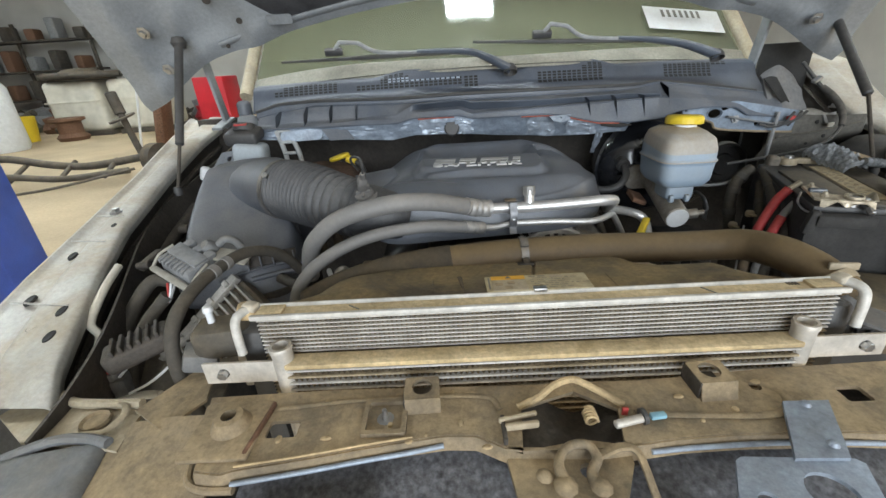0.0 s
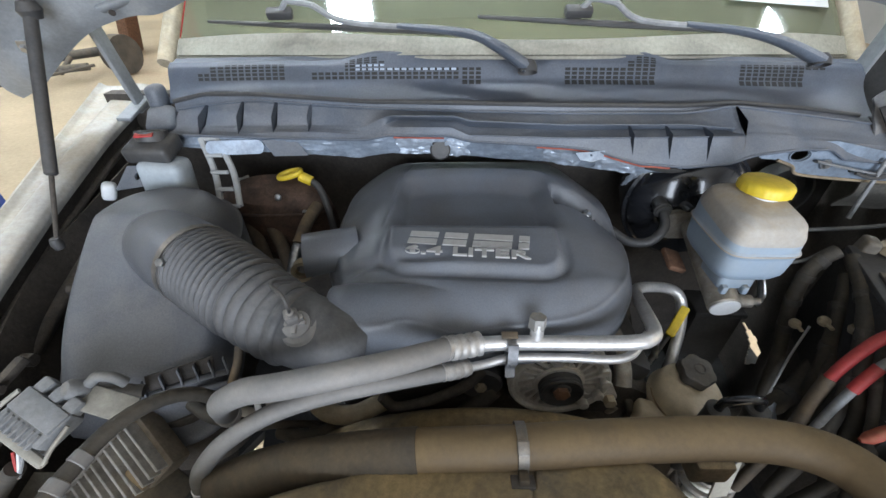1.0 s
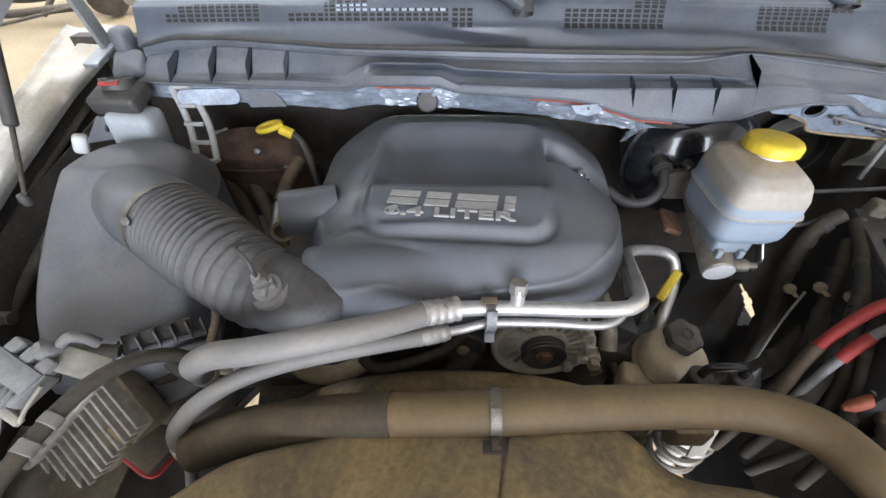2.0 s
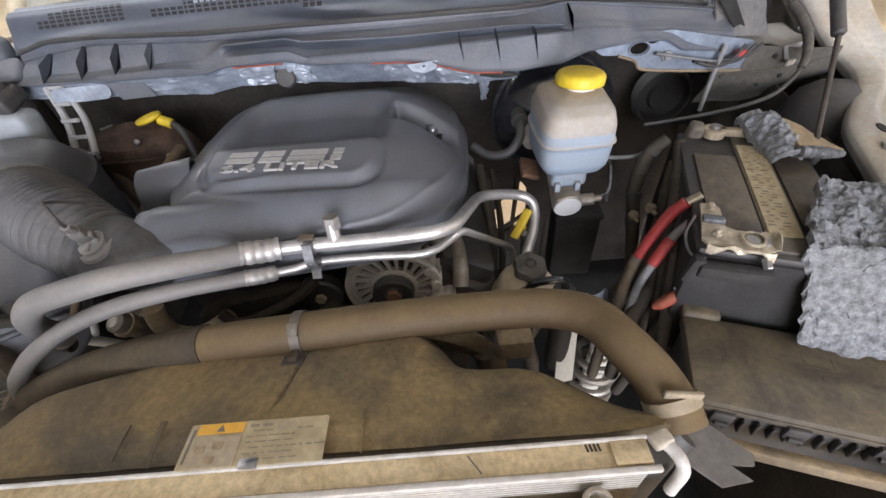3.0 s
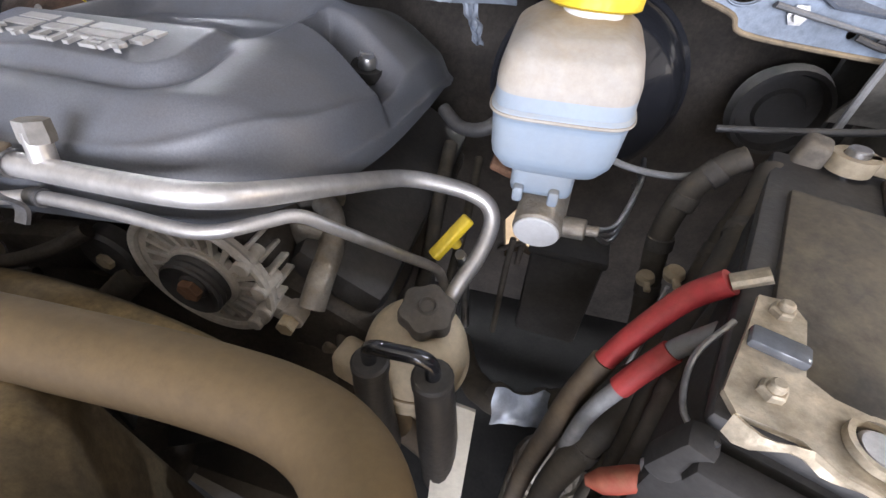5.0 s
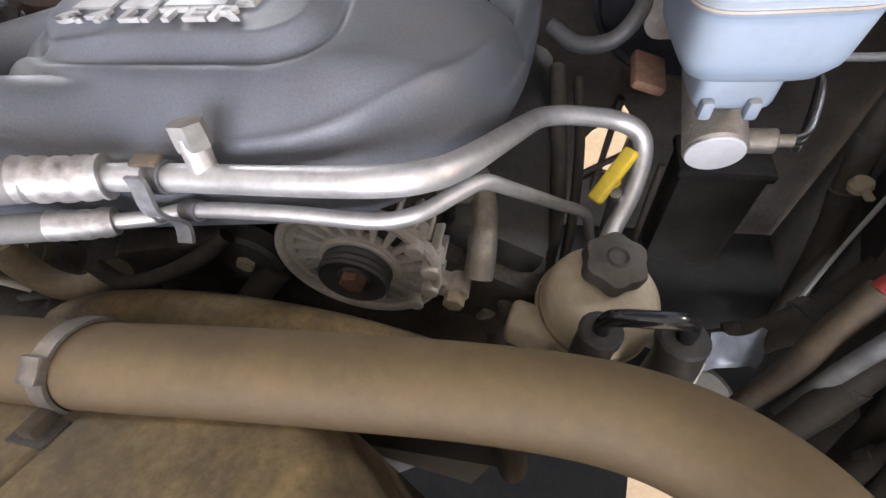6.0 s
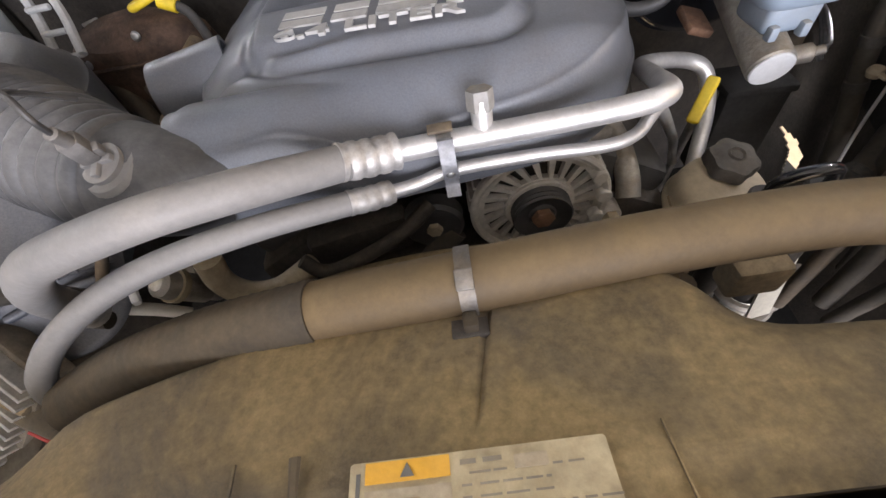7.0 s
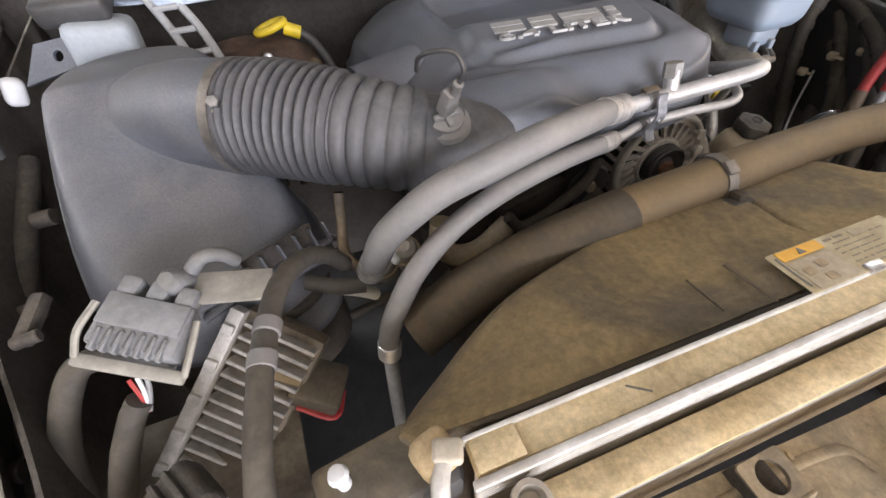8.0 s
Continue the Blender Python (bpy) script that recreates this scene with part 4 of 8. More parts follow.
def gas_strut(top, mid, low):
    o = thing("gas_strut", low, "black gas strut holding the hood open", "gas strut", "hood struts")
    part("cylinder", cyl(top, mid, 0.009, seg=18, bevel=0.003), m_black, o)
    part("rod", cyl(mid, low, 0.0036, seg=12), m_dark, o)
    part("end_socket", lathe([(0, -0.010), (0.007, -0.009), (0.009, 0), (0.007, 0.009), (0, 0.010)], 14, Matrix.Translation(low)), m_black, o)
    part("end_socket", lathe([(0, -0.014), (0.012, -0.012), (0.017, 0), (0.012, 0.012), (0, 0.014)], 14, Matrix.Translation(top)), m_black, o)


gas_strut((-0.706, 0.632, 1.527), (-0.694, 0.50, 1.318), (-0.69, 0.44, 1.23))
gas_strut((0.822, 0.70, 1.53), (0.765, 0.47, 1.345), (0.72, 0.36, 1.215))


# ---- radiator pack ----
m_caked = material("caked_dust", (0.44, 0.33, 0.175), 0.9, vary=0.4, dust=(0.66, 0.53, 0.33), cover=0.75, scale=13, bump=0.3)
m_rail = material("dull_white_aluminium", (0.60, 0.585, 0.55), 0.62, metal=0.25, vary=0.2, dust=DUST, cover=0.35, scale=30)
m_tube = material("dusty_cooler_tube", (0.36, 0.30, 0.21), 0.7, metal=0.15, vary=0.3, dust=DUST, cover=0.5, scale=35)
m_cream2 = material("cream_clip_plastic", (0.52, 0.47, 0.38), 0.55, vary=0.2, dust=DUST, cover=0.4, scale=30)


def radiator():
    r = thing("radiator", (0, -0.01, 0.7), "aluminium radiator with a tan dusty top", "radiator")
    part("core", box(0.655, 0.014, 0.48, place(0, -0.010, 0.945), 0.002), m_dirt, r, "dusty finned core")
    part("top_plate", box(0.668, 0.020, 0.006, place(0, -0.012, 1.194), 0.001), m_caked, r, "tan dust-caked top plate")
    part("rail", box(0.670, 0.0030, 0.011, place(0, -0.0012, 1.196), 0.001), m_rail, r, "white aluminium edge")
    part("rail", box(0.676, 0.0050, 0.006, place(0, -0.0255, 1.1975), 0.001), m_rail, r, "white aluminium edge")
    for k in range(22):
        z = 1.190 - 0.0056 * k
        part("tube", box(0.668, 0.006, 0.0018, place(0, -0.0195, z), 0.0006, 1), m_rail if k < 9 else m_tube, r)
        zig = bmesh.new()
        prev = None
        n = 240
        for i in range(n + 1):
            x = -0.33 + 0.66 * i / n
            a = zig.verts.new((x, -0.0205, z - 0.0010 if i % 2 else z - 0.0046))
            b = zig.verts.new((x, -0.015, z - 0.0010 if i % 2 else z - 0.0046))
            if prev:
                zig.faces.new((prev[0], a, b, prev[1]))
            prev = (a, b)
        part("fin", zig, m_tube, r, "zigzag cooling fins")
    part("clip", box(0.016, 0.008, 0.005, place(0, 0.001, 1.202), 0.001), m_steel, r)
    for k in range(4):
        # black strips painted as shade in the slots
        part("slot", box(0.0016, 0.006, 0.0006, place(0.284 + 0.0034 * k, -0.006, 1.1973, 0, 0, 8), 0), m_void, r)
    for s in (-1, 1):
        part("end_cap", box(0.03, 0.019, 0.005, place(s * 0.318, -0.012, 1.198), 0.001), m_caked, r)
        part("side_tank", box(0.03, 0.04, 0.46, place(s * 0.352, 0.005, 0.94), 0.008), m_black, r)
        part("mount_bar", tube([(s * 0.342, 0.0, 1.196), (s * 0.352, -0.012, 1.198), (s * 0.357, -0.025, 1.190), (s * 0.357, -0.028, 1.15)], 0.0055, 10, 6), m_rail, r)
        part("mount_clip", box(0.018, 0.014, 0.010, place(s * 0.345, -0.004, 1.200, 0, 0, s * 20), 0.003, 3), m_cream2, r, "cream plastic mount clip")
    part("seam", box(0.001, 0.016, 0.001, place(-0.22, -0.012, 1.1975, 0, 0, 55), 0), m_ink, r)
    part("seam", box(0.001, 0.018, 0.001, place(0.19, -0.012, 1.1975, 0, 0, 35), 0), m_ink, r)
    part("neck", tube([(0.352, 0.02, 1.13), (0.370, 0.018, 1.138), (0.386, 0.024, 1.152)], 0.022, 18, 6), m_black, r)
    c = thing("transmission_cooler", (0, -0.04, 0.95), "dusty tan cooler with white end tanks and brackets", "cooler")
    part("top_plate", box(0.585, 0.023, 0.006, place(-0.008, -0.0395, 1.144), 0.001), m_caked, c, "cream dust-caked top plate")
    for k in range(18):
        z = 1.1375 - 0.0092 * k
        part("tube", box(0.585, 0.020, 0.0030, place(-0.008, -0.040, z), 0.001, 1), m_rail if k in (0, 2, 3) else m_tube if k < 9 else m_dirt, c)
        zig = bmesh.new()
        prev = None
        n = 180
        for i in range(n + 1):
            x = -0.298 + 0.58 * i / n
            a = zig.verts.new((x, -0.0475, z - 0.0017 if i % 2 else z - 0.0075))
            b = zig.verts.new((x, -0.034, z - 0.0017 if i % 2 else z - 0.0075))
            if prev:
                zig.faces.new((prev[0], a, b, prev[1]))
            prev = (a, b)
        part("fin", zig, m_dirt, c, "dusty zigzag fins")
    for x, s in ((-0.305, -1), (0.290, 1)):
        part("end_tank", lathe([(0, 0.95), (0.012, 0.95), (0.012, 1.158), (0.0135, 1.163), (0.0125, 1.167), (0.009, 1.167), (0.008, 1.155), (0, 1.155)], 20, place(x, -0.038, 0)), m_alu_w, c, "white round end tank")
        part("bracket", plate(rect_pts(s * 0.048, 0.0, 0.097, 0.029, 0.001), 0.003, place(x, -0.041, 1.1325, 90, 0, 0), [circle_pts(s * 0.073, 0.0, 0.0065)]), m_alu_w, c, "white flat mounting bracket")
        part("bolt", cyl((x + s * 0.073, -0.036, 1.1325), (x + s * 0.073, -0.048, 1.1325), 0.006, seg=6), m_steel, c)


radiator()


def fan_shroud():
    s = thing("fan_shroud", (0, 0.1, 0.8), "black plastic fan shroud thick with tan dust", "fan shroud")
    outline = [(-0.35, 0.008), (-0.2, 0.007), (0.0, 0.007), (0.2, 0.007), (0.345, 0.008), (0.358, 0.02), (0.345, 0.050), (0.30, 0.074), (0.25, 0.088), (0.21, 0.098), (0.180, 0.114), (0.160, 0.135), (0.135, 0.154),
               (0.08, 0.16), (0.0, 0.157), (-0.1, 0.145), (-0.2, 0.118), (-0.29, 0.088), (-0.345, 0.058), (-0.366, 0.02)]

    def h(x, y, r):
        z = 1.194 - 0.18 * max(0, y - 0.03) - 1.2 * max(0, y - 0.09) ** 2
        z -= 0.05 * step(0.24, 0.36, abs(x)) * step(0.0, 0.08, y)
        z -= 0.045 * step(0.14, 0.22, x) * step(0.075, 0.115, y)
        z += 0.004 * math.exp(-((x) / 0.09) ** 2) * (1 - step(0.03, 0.08, y))
        z -= 0.0035 * math.exp(-((x - 0.002 - 0.02 * (y - 0.05) / 0.1) / 0.002) ** 2) * step(0.05, 0.06, y)
        z += 0.0015 * smooth_noise((x, y, 0), 30)
        return z - 0.012 * step(0.93, 1.0, r) * step(0.015, 0.05, y)

    part("top", dome(outline, h, (0, 0.045), 26, 200, skirt=0.86), m_shroud, s)
    part("rib", tube([(-0.094, 0.046, 1.1985), (-0.092, 0.024, 1.1995), (-0.089, 0.004, 1.200)], [0.0032, 0.0022, 0.001], 6, 4, flat=0.5), m_sleeve, s)
    part("rib", box(0.0016, 0.040, 0.002, place(0.094, 0.024, 1.1965, -4, 0, 2), 0.0006), m_shroud, s)
    part("rib", box(0.0016, 0.034, 0.002, place(-0.128, 0.030, 1.1965, -4, 0, 3), 0.0006), m_shroud, s)
    arch = tube([(0.27 * math.cos(a) - 0.02, 0.225, 0.93 + 0.165 * math.sin(a)) for a in np.linspace(0.15, math.pi - 0.15, 15)], 0.022, 10, 4, flat=0.8)
    part("fan_ring", arch, m_shroud, s, "dusty round fan ring")
    # no cut here: the box's dark colour imitates the notch's shade
    part("clamp_notch", box(0.024, 0.015, 0.006, place(0.005, 0.115, 1.1762, -14, 0, 0), 0.001), m_dark, s, "dark flat box painted as a shaded square notch")
    part("clamp_tab", box(0.010, 0.014, 0.010, place(0.006, 0.118, 1.180, -14, 0, 0), 0.002), m_sleeve, s, "small dusty tab in the notch")
    lab = thing("warning_label", (0, 0.02, 1.19), "dusty off-white warning label with an orange band", "label")
    at = place(0.0, 0.019, 1.2015, 0.0, 0, 0) @ pose(0, 0, 0, -3, 0, 0)
    part("paper", plate(rect_pts(0, 0, 0.126, 0.040, 0.002), 0.0008, at), m_label, lab)
    up = at @ Matrix.Translation((0, 0, 0.0008))
    part("band", plate(rect_pts(-0.034, 0.0145, 0.042, 0.0095), 0.0005, up), m_orange, lab, "orange warning band")
    part("pictogram", plate(rect_pts(-0.034, -0.006, 0.042, 0.026), 0.0005, up), m_beige, lab, "tan pictogram panel")
    part("triangle", plate([(-0.0375, 0.0115), (-0.0305, 0.0115), (-0.034, 0.0178)], 0.0005, up @ Matrix.Translation((0, 0, 0.0006))), m_ink, lab)
    random.seed(5)
    for row in range(7):
        x = -0.008 + (0.004 if row % 3 == 1 else 0.0)
        stop = random.uniform(0.025, 0.056) if row else 0.012
        while x < stop:
            w = random.uniform(0.0025, 0.011)
            part("text_bar", plate(rect_pts(x + w / 2, 0.0150 - 0.0050 * row, w, 0.0022 if row == 0 else 0.0010), 0.0003, up), m_ink2, lab)
            x += w + random.uniform(0.0012, 0.004)
    for bx, by in ((-0.047, -0.004), (-0.032, -0.001), (-0.036, -0.013)):
        part("pictogram_mark", plate(rect_pts(bx, by, 0.009, 0.007, 0.0015), 0.0003, up @ Matrix.Translation((0, 0, 0.0006))), m_dirt, lab)
    part("side_bar", plate(rect_pts(-0.0585, 0, 0.002, 0.03), 0.0003, up), m_ink, lab)
    part("stamp", plate(rect_pts(0.026, 0.0125, 0.016, 0.006, 0.001), 0.0004, up @ Matrix.Translation((0, 0, 0.0004))), m_beige, lab)


fan_shroud()


def radiator_hose():
    o = thing("radiator_hose", (0, 0.15, 1.12), "fat dusty upper radiator hose with a metal clamp", "hose")
    line = [(-0.33, 0.128, 1.118), (-0.27, 0.138, 1.142), (-0.189, 0.144, 1.162), (-0.102, 0.147, 1.173), (0.0, 0.150, 1.178), (0.12, 0.160, 1.175), (0.235, 0.168, 1.168),
            (0.300, 0.162, 1.170), (0.338, 0.138, 1.179), (0.357, 0.098, 1.184), (0.374, 0.066, 1.178), (0.384, 0.040, 1.168), (0.389, 0.022, 1.156)]
    part("hose", tube(line, 0.0235, 28, 10), m_radhose, o)
    part("sleeve", tube([Vector(p) for p in line[:4]], 0.0255, 28, 30, rib=lambda s, t: 1 + 0.012 * math.sin(s * 1500)), m_sleeve, o, "dark brown ribbed protective sleeve")
    ring_clamp(Vector(line[4]) + Vector((0.007, 0.0006, 0)), Vector(line[5]) + Vector((0, -0.010, 0.006)), 0.0242, m_band, o, width=0.011, label="dull metal hose clamp")
    part("clamp_ear", box(0.012, 0.014, 0.006, place(0.006, 0.138, 1.201, 30, 0, 0), 0.001), m_band, o)
    part("clamp_screw", box(0.016, 0.018, 0.012, place(0.006, 0.127, 1.160), 0.002), m_band, o)
    ring_clamp(line[11], line[12], 0.0242, m_beige, o, width=0.012, label="tan spring clamp")
    part("clamp_ear", box(0.034, 0.005, 0.010, place(0.384, 0.034, 1.194, 0, 0, -8), 0.002), m_beige, o)


radiator_hose()


# ---- engine cover ----
def engine_cover():
    e = thing("engine_cover", (0, 0.5, 1.05), "dark grey plastic engine cover with silver lettering", "engine cover")
    outline = [(-0.262, 0.735), (-0.02, 0.752), (0.20, 0.735), (0.232, 0.70), (0.236, 0.62), (0.233, 0.54), (0.224, 0.45), (0.203, 0.38), (0.16, 0.318), (0.10, 0.284), (-0.02, 0.268), (-0.12, 0.258),
               (-0.19, 0.252), (-0.228, 0.27), (-0.240, 0.31), (-0.236, 0.35), (-0.250, 0.40), (-0.268, 0.46), (-0.277, 0.60), (-0.275, 0.70)]

    def ramp(a, b, x):
        return max(0.0, min(1.0, (x - a) / (b - a)))

    def h(x, y, r):
        front = step(0.262, 0.335, y - 1.1 * max(0, abs(x) - 0.02) ** 2)
        z = 1.202 + 0.049 * front ** 0.8 + 0.011 * step(0.34, 0.44, y) - 0.035 * step(0.58, 0.78, y)
        # side fall-off
        z -= 0.062 * step(0.12, 0.27, abs(x + 0.02)) ** 1.4
        # inlet shoulder toward the duct
        sh = 1.257 - 0.045 * ((y - 0.305) / 0.058) ** 2 - 0.016 * step(-0.13, 0.0, x) - 0.010 * step(0.20, 0.235, -x)
        if x < 0.0:
            w = 1 - step(-0.13, -0.04, x)
            z = z + max(0, sh - z) * w
            z -= 0.009 * w * math.exp(-((y - 0.372) / 0.010) ** 2)
        # badge pad with a rounded front lip
        bx, by = x + 0.036, y - 0.405 + 0.05 * (x + 0.036)
        qx, qy = max(0.0, abs(bx) - 0.088), max(0.0, -by - 0.016)
        d = 0.040 - math.hypot(qx, qy)
        pad = step(-0.002, 0.012, d) * (1 - step(0.425, 0.455, y))
        z += 0.011 * pad - 0.003 * math.exp(-((d + 0.006) / 0.005) ** 2) * (1 - step(0.40, 0.43, y))
        # hollow behind it and the crest at its end
        top = 0.606 + 0.02 * math.cos((x + 0.03) * 12)
        hol = step(-0.165, -0.135, x) * (1 - step(0.070, 0.112, x)) * step(0.438, 0.475, y) * (1 - step(top - 0.045, top, y))
        z -= 0.022 * hol
        z += 0.009 * math.exp(-((y - top - 0.018) / 0.018) ** 2) * step(-0.17, -0.12, x) * (1 - step(0.08, 0.13, x))
        # recess over the filler: a steep wall on the inside, its far face rising slowly
        edge = 0.516 - 0.42 * max(0.0, x - 0.112)
        pk = step(0.104, 0.116, x) * step(edge - 0.003, edge + 0.007, y) * (1 - step(edge + 0.028, edge + 0.072 + 0.2 * max(0.0, x - 0.13), y))
        z -= (0.060 + 0.030 * (1 - step(0.135, 0.170, x))) * pk * (1 - step(0.165, 0.235, x))
        # panel seam on the left shoulder
        z -= 0.002 * math.exp(-((x + 0.172 - 0.10 * (y - 0.45)) / 0.0025) ** 2) * step(0.44, 0.47, y)
        # soft roll above the foot
        z += 0.004 * math.exp(-((r - 0.95) / 0.03) ** 2) * (1 - step(0.40, 0.5, y))
        return z - 0.026 * step(0.93, 1.0, r)

    part("shell", dome(outline, h, (0.0, 0.47), 130, 460, skirt=1.160), m_cover, e)
    at = Matrix.Translation((-0.043, 0.387, h(-0.043, 0.392, 0.3) + 0.0004)) @ pose(0, 0, 0, 5.5, 0, -4.2)
    # upper badge: four groups of plain slanted bars
    x = -0.087
    for w in (0.044, 0.036, 0.058, 0.018):
        for y0, y1 in ((0.001, 0.012), (0.0155, 0.027)):
            part("badge_bar", plate([(x + y0 * 0.11, y0), (x + w - 0.003 + y0 * 0.11, y0), (x + w - 0.003 + y1 * 0.11, y1), (x + y1 * 0.11, y1)], 0.003, at @ Matrix.Translation((0, 0, 0.0012))), m_letter, e, "plain silver badge bar")
        x += w + 0.006
    cu = bpy.data.curves.new("lettering", "FONT")
    cu.body, cu.size, cu.extrude, cu.offset, cu.align_x = "6.4 LITER", 0.026, 0.0015, 0.0006, "LEFT"
    tmp = bpy.data.objects.new("tmp", cu)
    scene.collection.objects.link(tmp)
    dg = bpy.context.evaluated_depsgraph_get()
    me = bpy.data.meshes.new_from_object(tmp.evaluated_get(dg))
    bm = bmesh.new()
    bm.from_mesh(me)
    bpy.data.objects.remove(tmp)
    xs, ys = [v.co.x for v in bm.verts], [v.co.y for v in bm.verts]
    k, ky = 0.172 / (max(xs) - min(xs)), 0.016 / (max(ys) - min(ys))
    bm.transform(at @ Matrix.Translation((-0.087, -0.0205, 0.0015)) @ Matrix.Diagonal((k, ky, 1, 1)) @ Matrix.Translation((-min(xs), -min(ys), 0)))
    part("lettering", bm, m_letter, e, "silver raised lettering 6.4 LITER")
    # hooded flap on the left of the cover, open to the front left
    def ear(u, v):
        a = math.pi * (0.02 + 0.96 * v)
        w = 0.040 - 0.006 * u
        return (-0.300 + 0.085 * u + 0.010 * math.cos(a), 0.440 - w * math.cos(a) + 0.012 * u, 1.190 + 0.052 * math.sin(a) ** 0.8 + 0.010 * u)
    part("side_flap", sheet(14, 26, ear, 0.004), m_cover, e, "hooded flap open at its end")
    zf = h(0.172, 0.545, 0.6)
    # black disc and plate put the recess's deep shade into colour
    part("socket", lathe([(0, 0.0015), (0.017, 0.0015), (0.019, 0.003), (0.0205, 0.0), (0.0205, -0.01), (0, -0.01)], 24, place(0.171, 0.545, zf + 0.001, 12, 10, 0)), m_void, e, "black disc painted as shade round the fastener")
    part("opening", plate(circle_pts(0, 0, 0.024, 24, 0.013), 0.002, place(0.140, 0.536, h(0.140, 0.536, 0.5) + 0.003, 6, 8, -20)), m_void, e, "black plate painted as deep shade in the recess")
    part("fastener", join(lathe([(0, 0.012), (0.007, 0.012), (0.010, 0.008), (0.011, -0.004)], 18, place(0.171, 0.545, zf + 0.003, 12, 14, 0)), box(0.016, 0.004, 0.005, place(0.171, 0.545, zf + 0.015, 12, 14, 40), 0.001)), m_steel, e, "worn push fastener")


engine_cover()


# ---- air intake ----
def air_intake():
    a = thing("air_filter_box", (-0.52, 0.42, 0.98), "dusty black plastic air filter box with a tapered lid", "air filter box")
    outline = [(-0.585, 0.212), (-0.50, 0.205), (-0.43, 0.215), (-0.385, 0.265), (-0.395, 0.34), (-0.43, 0.40), (-0.43, 0.50), (-0.46, 0.565), (-0.53, 0.59), (-0.60, 0.578), (-0.643, 0.53), (-0.653, 0.44), (-0.645, 0.34), (-0.620, 0.255)]

    def h(x, y, r):
        z = 1.122 + 0.60 * (min(y, 0.46) - 0.212) + 0.05 * max(0, y - 0.46)
        z -= 0.04 * step(-0.50, -0.37, x) + 0.02 * step(0.10, 0.2, -x - 0.5)
        z += 0.006 * smooth_noise((x, y, 4), 8)
        return min(z, 1.278) - 0.045 * step(0.72, 1.0, r) ** 1.4

    part("lid", dome(outline, h, (-0.53, 0.40), 34, 140, skirt=1.085), m_box, a)
    part("lower_box", dome([(-0.53 + (x + 0.53) * 0.93, 0.40 + (y - 0.40) * 0.93) for x, y in outline], lambda x, y, r: 1.086, (-0.53, 0.40), 6, 80, skirt=0.96), m_dark, a, "grimy lower housing")
    part("outlet", tube([(-0.56, 0.475, 1.216), (-0.51, 0.437, 1.226), (-0.470, 0.408, 1.232), (-0.437, 0.387, 1.234)], [0.045, 0.058, 0.061, 0.0605], 32, 8), m_box, a)
    rim = [(-0.520, 0.222, 1.118), (-0.470, 0.238, 1.128), (-0.425, 0.262, 1.128), (-0.398, 0.276, 1.124), (-0.378, 0.292, 1.114)]
    part("tray", join(tube(rim, 0.006, 10, 6, flat=0.5), tube([Vector(q) + Vector((0.004, -0.008, -0.014)) for q in rim[1:]], 0.005, 10, 6)), m_box, a, "ribbed lower flange")
    for k in range(6):
        p = Vector(rim[1]).lerp(Vector(rim[2]), k / 2.4) if k < 3 else Vector(rim[2]).lerp(Vector(rim[3]), (k - 2.4) / 1.7)
        part("rib", box(0.0026, 0.009, 0.026, Matrix.Translation(p + Vector((-0.001, 0.001, 0.011))) @ pose(0, 0, 0, -24, 0, 28), 0.0008, 1), m_box, a)
    # backing strip, dark to give the shade between ribs
    part("recess", sheet(20, 4, lambda u, v: Vector(rim[1]).lerp(Vector(rim[3]), u) + Vector((-0.002, 0.004 + 0.008 * v, 0.003 + 0.022 * v)), 0.002), m_dark, a, "dark backing strip painted as shade between the ribs")
    d = thing("intake_duct", (-0.35, 0.33, 1.16), "ribbed grey rubber intake duct with a metal clamp", "intake duct")
    line = [(-0.442, 0.390, 1.235), (-0.39, 0.355, 1.236), (-0.335, 0.318, 1.231), (-0.275, 0.284, 1.222), (-0.220, 0.270, 1.212), (-0.188, 0.280, 1.198)]

    def rib(s, t):
        if s < 0.022:
            return 1.0
        if s < 0.132:
            return 0.885 + 0.14 * abs(math.sin((s - 0.022) * math.pi / 0.0098)) ** 0.8
        if s < 0.212:
            return 0.905 + 0.10 * abs(math.sin((s - 0.132) * math.pi / 0.0165)) ** 0.6
        return 0.93

    part("bellows", tube(line, [0.059, 0.060, 0.058, 0.054, 0.051, 0.042], 40, 40, rib=rib), m_duct, d)
    ring_clamp(Vector(line[0]) + Vector((0.010, -0.007, 0)), line[1], 0.0592, m_band, d, width=0.011, label="dull worm-drive clamp")
    part("clamp_screw", join(box(0.014, 0.012, 0.026, Matrix.Translation((-0.446, 0.349, 1.262)) @ pose(0, 0, 0, 40, 0, -35), 0.002), cyl((-0.446, 0.343, 1.272), (-0.446, 0.334, 1.280), 0.006, seg=6)), m_steel, d, "shiny screw housing")
    s0 = Vector((-0.246, 0.253, 1.252))
    up = Matrix.Translation(s0) @ pose(0, 0, 0, 22, -6, 0)
    part("sensor", join(lathe([(0, -0.006), (0.0235, -0.006), (0.0245, -0.002), (0.022, 0.002), (0.0165, 0.003), (0.0165, 0.007), (0.012, 0.008), (0, 0.008)], 28, up), box(0.026, 0.006, 0.006, up @ place(0, 0, 0.009), 0.0015), box(0.006, 0.026, 0.006, up @ place(0, 0, 0.009), 0.0015)), m_hose, d, "grey air temperature sensor")
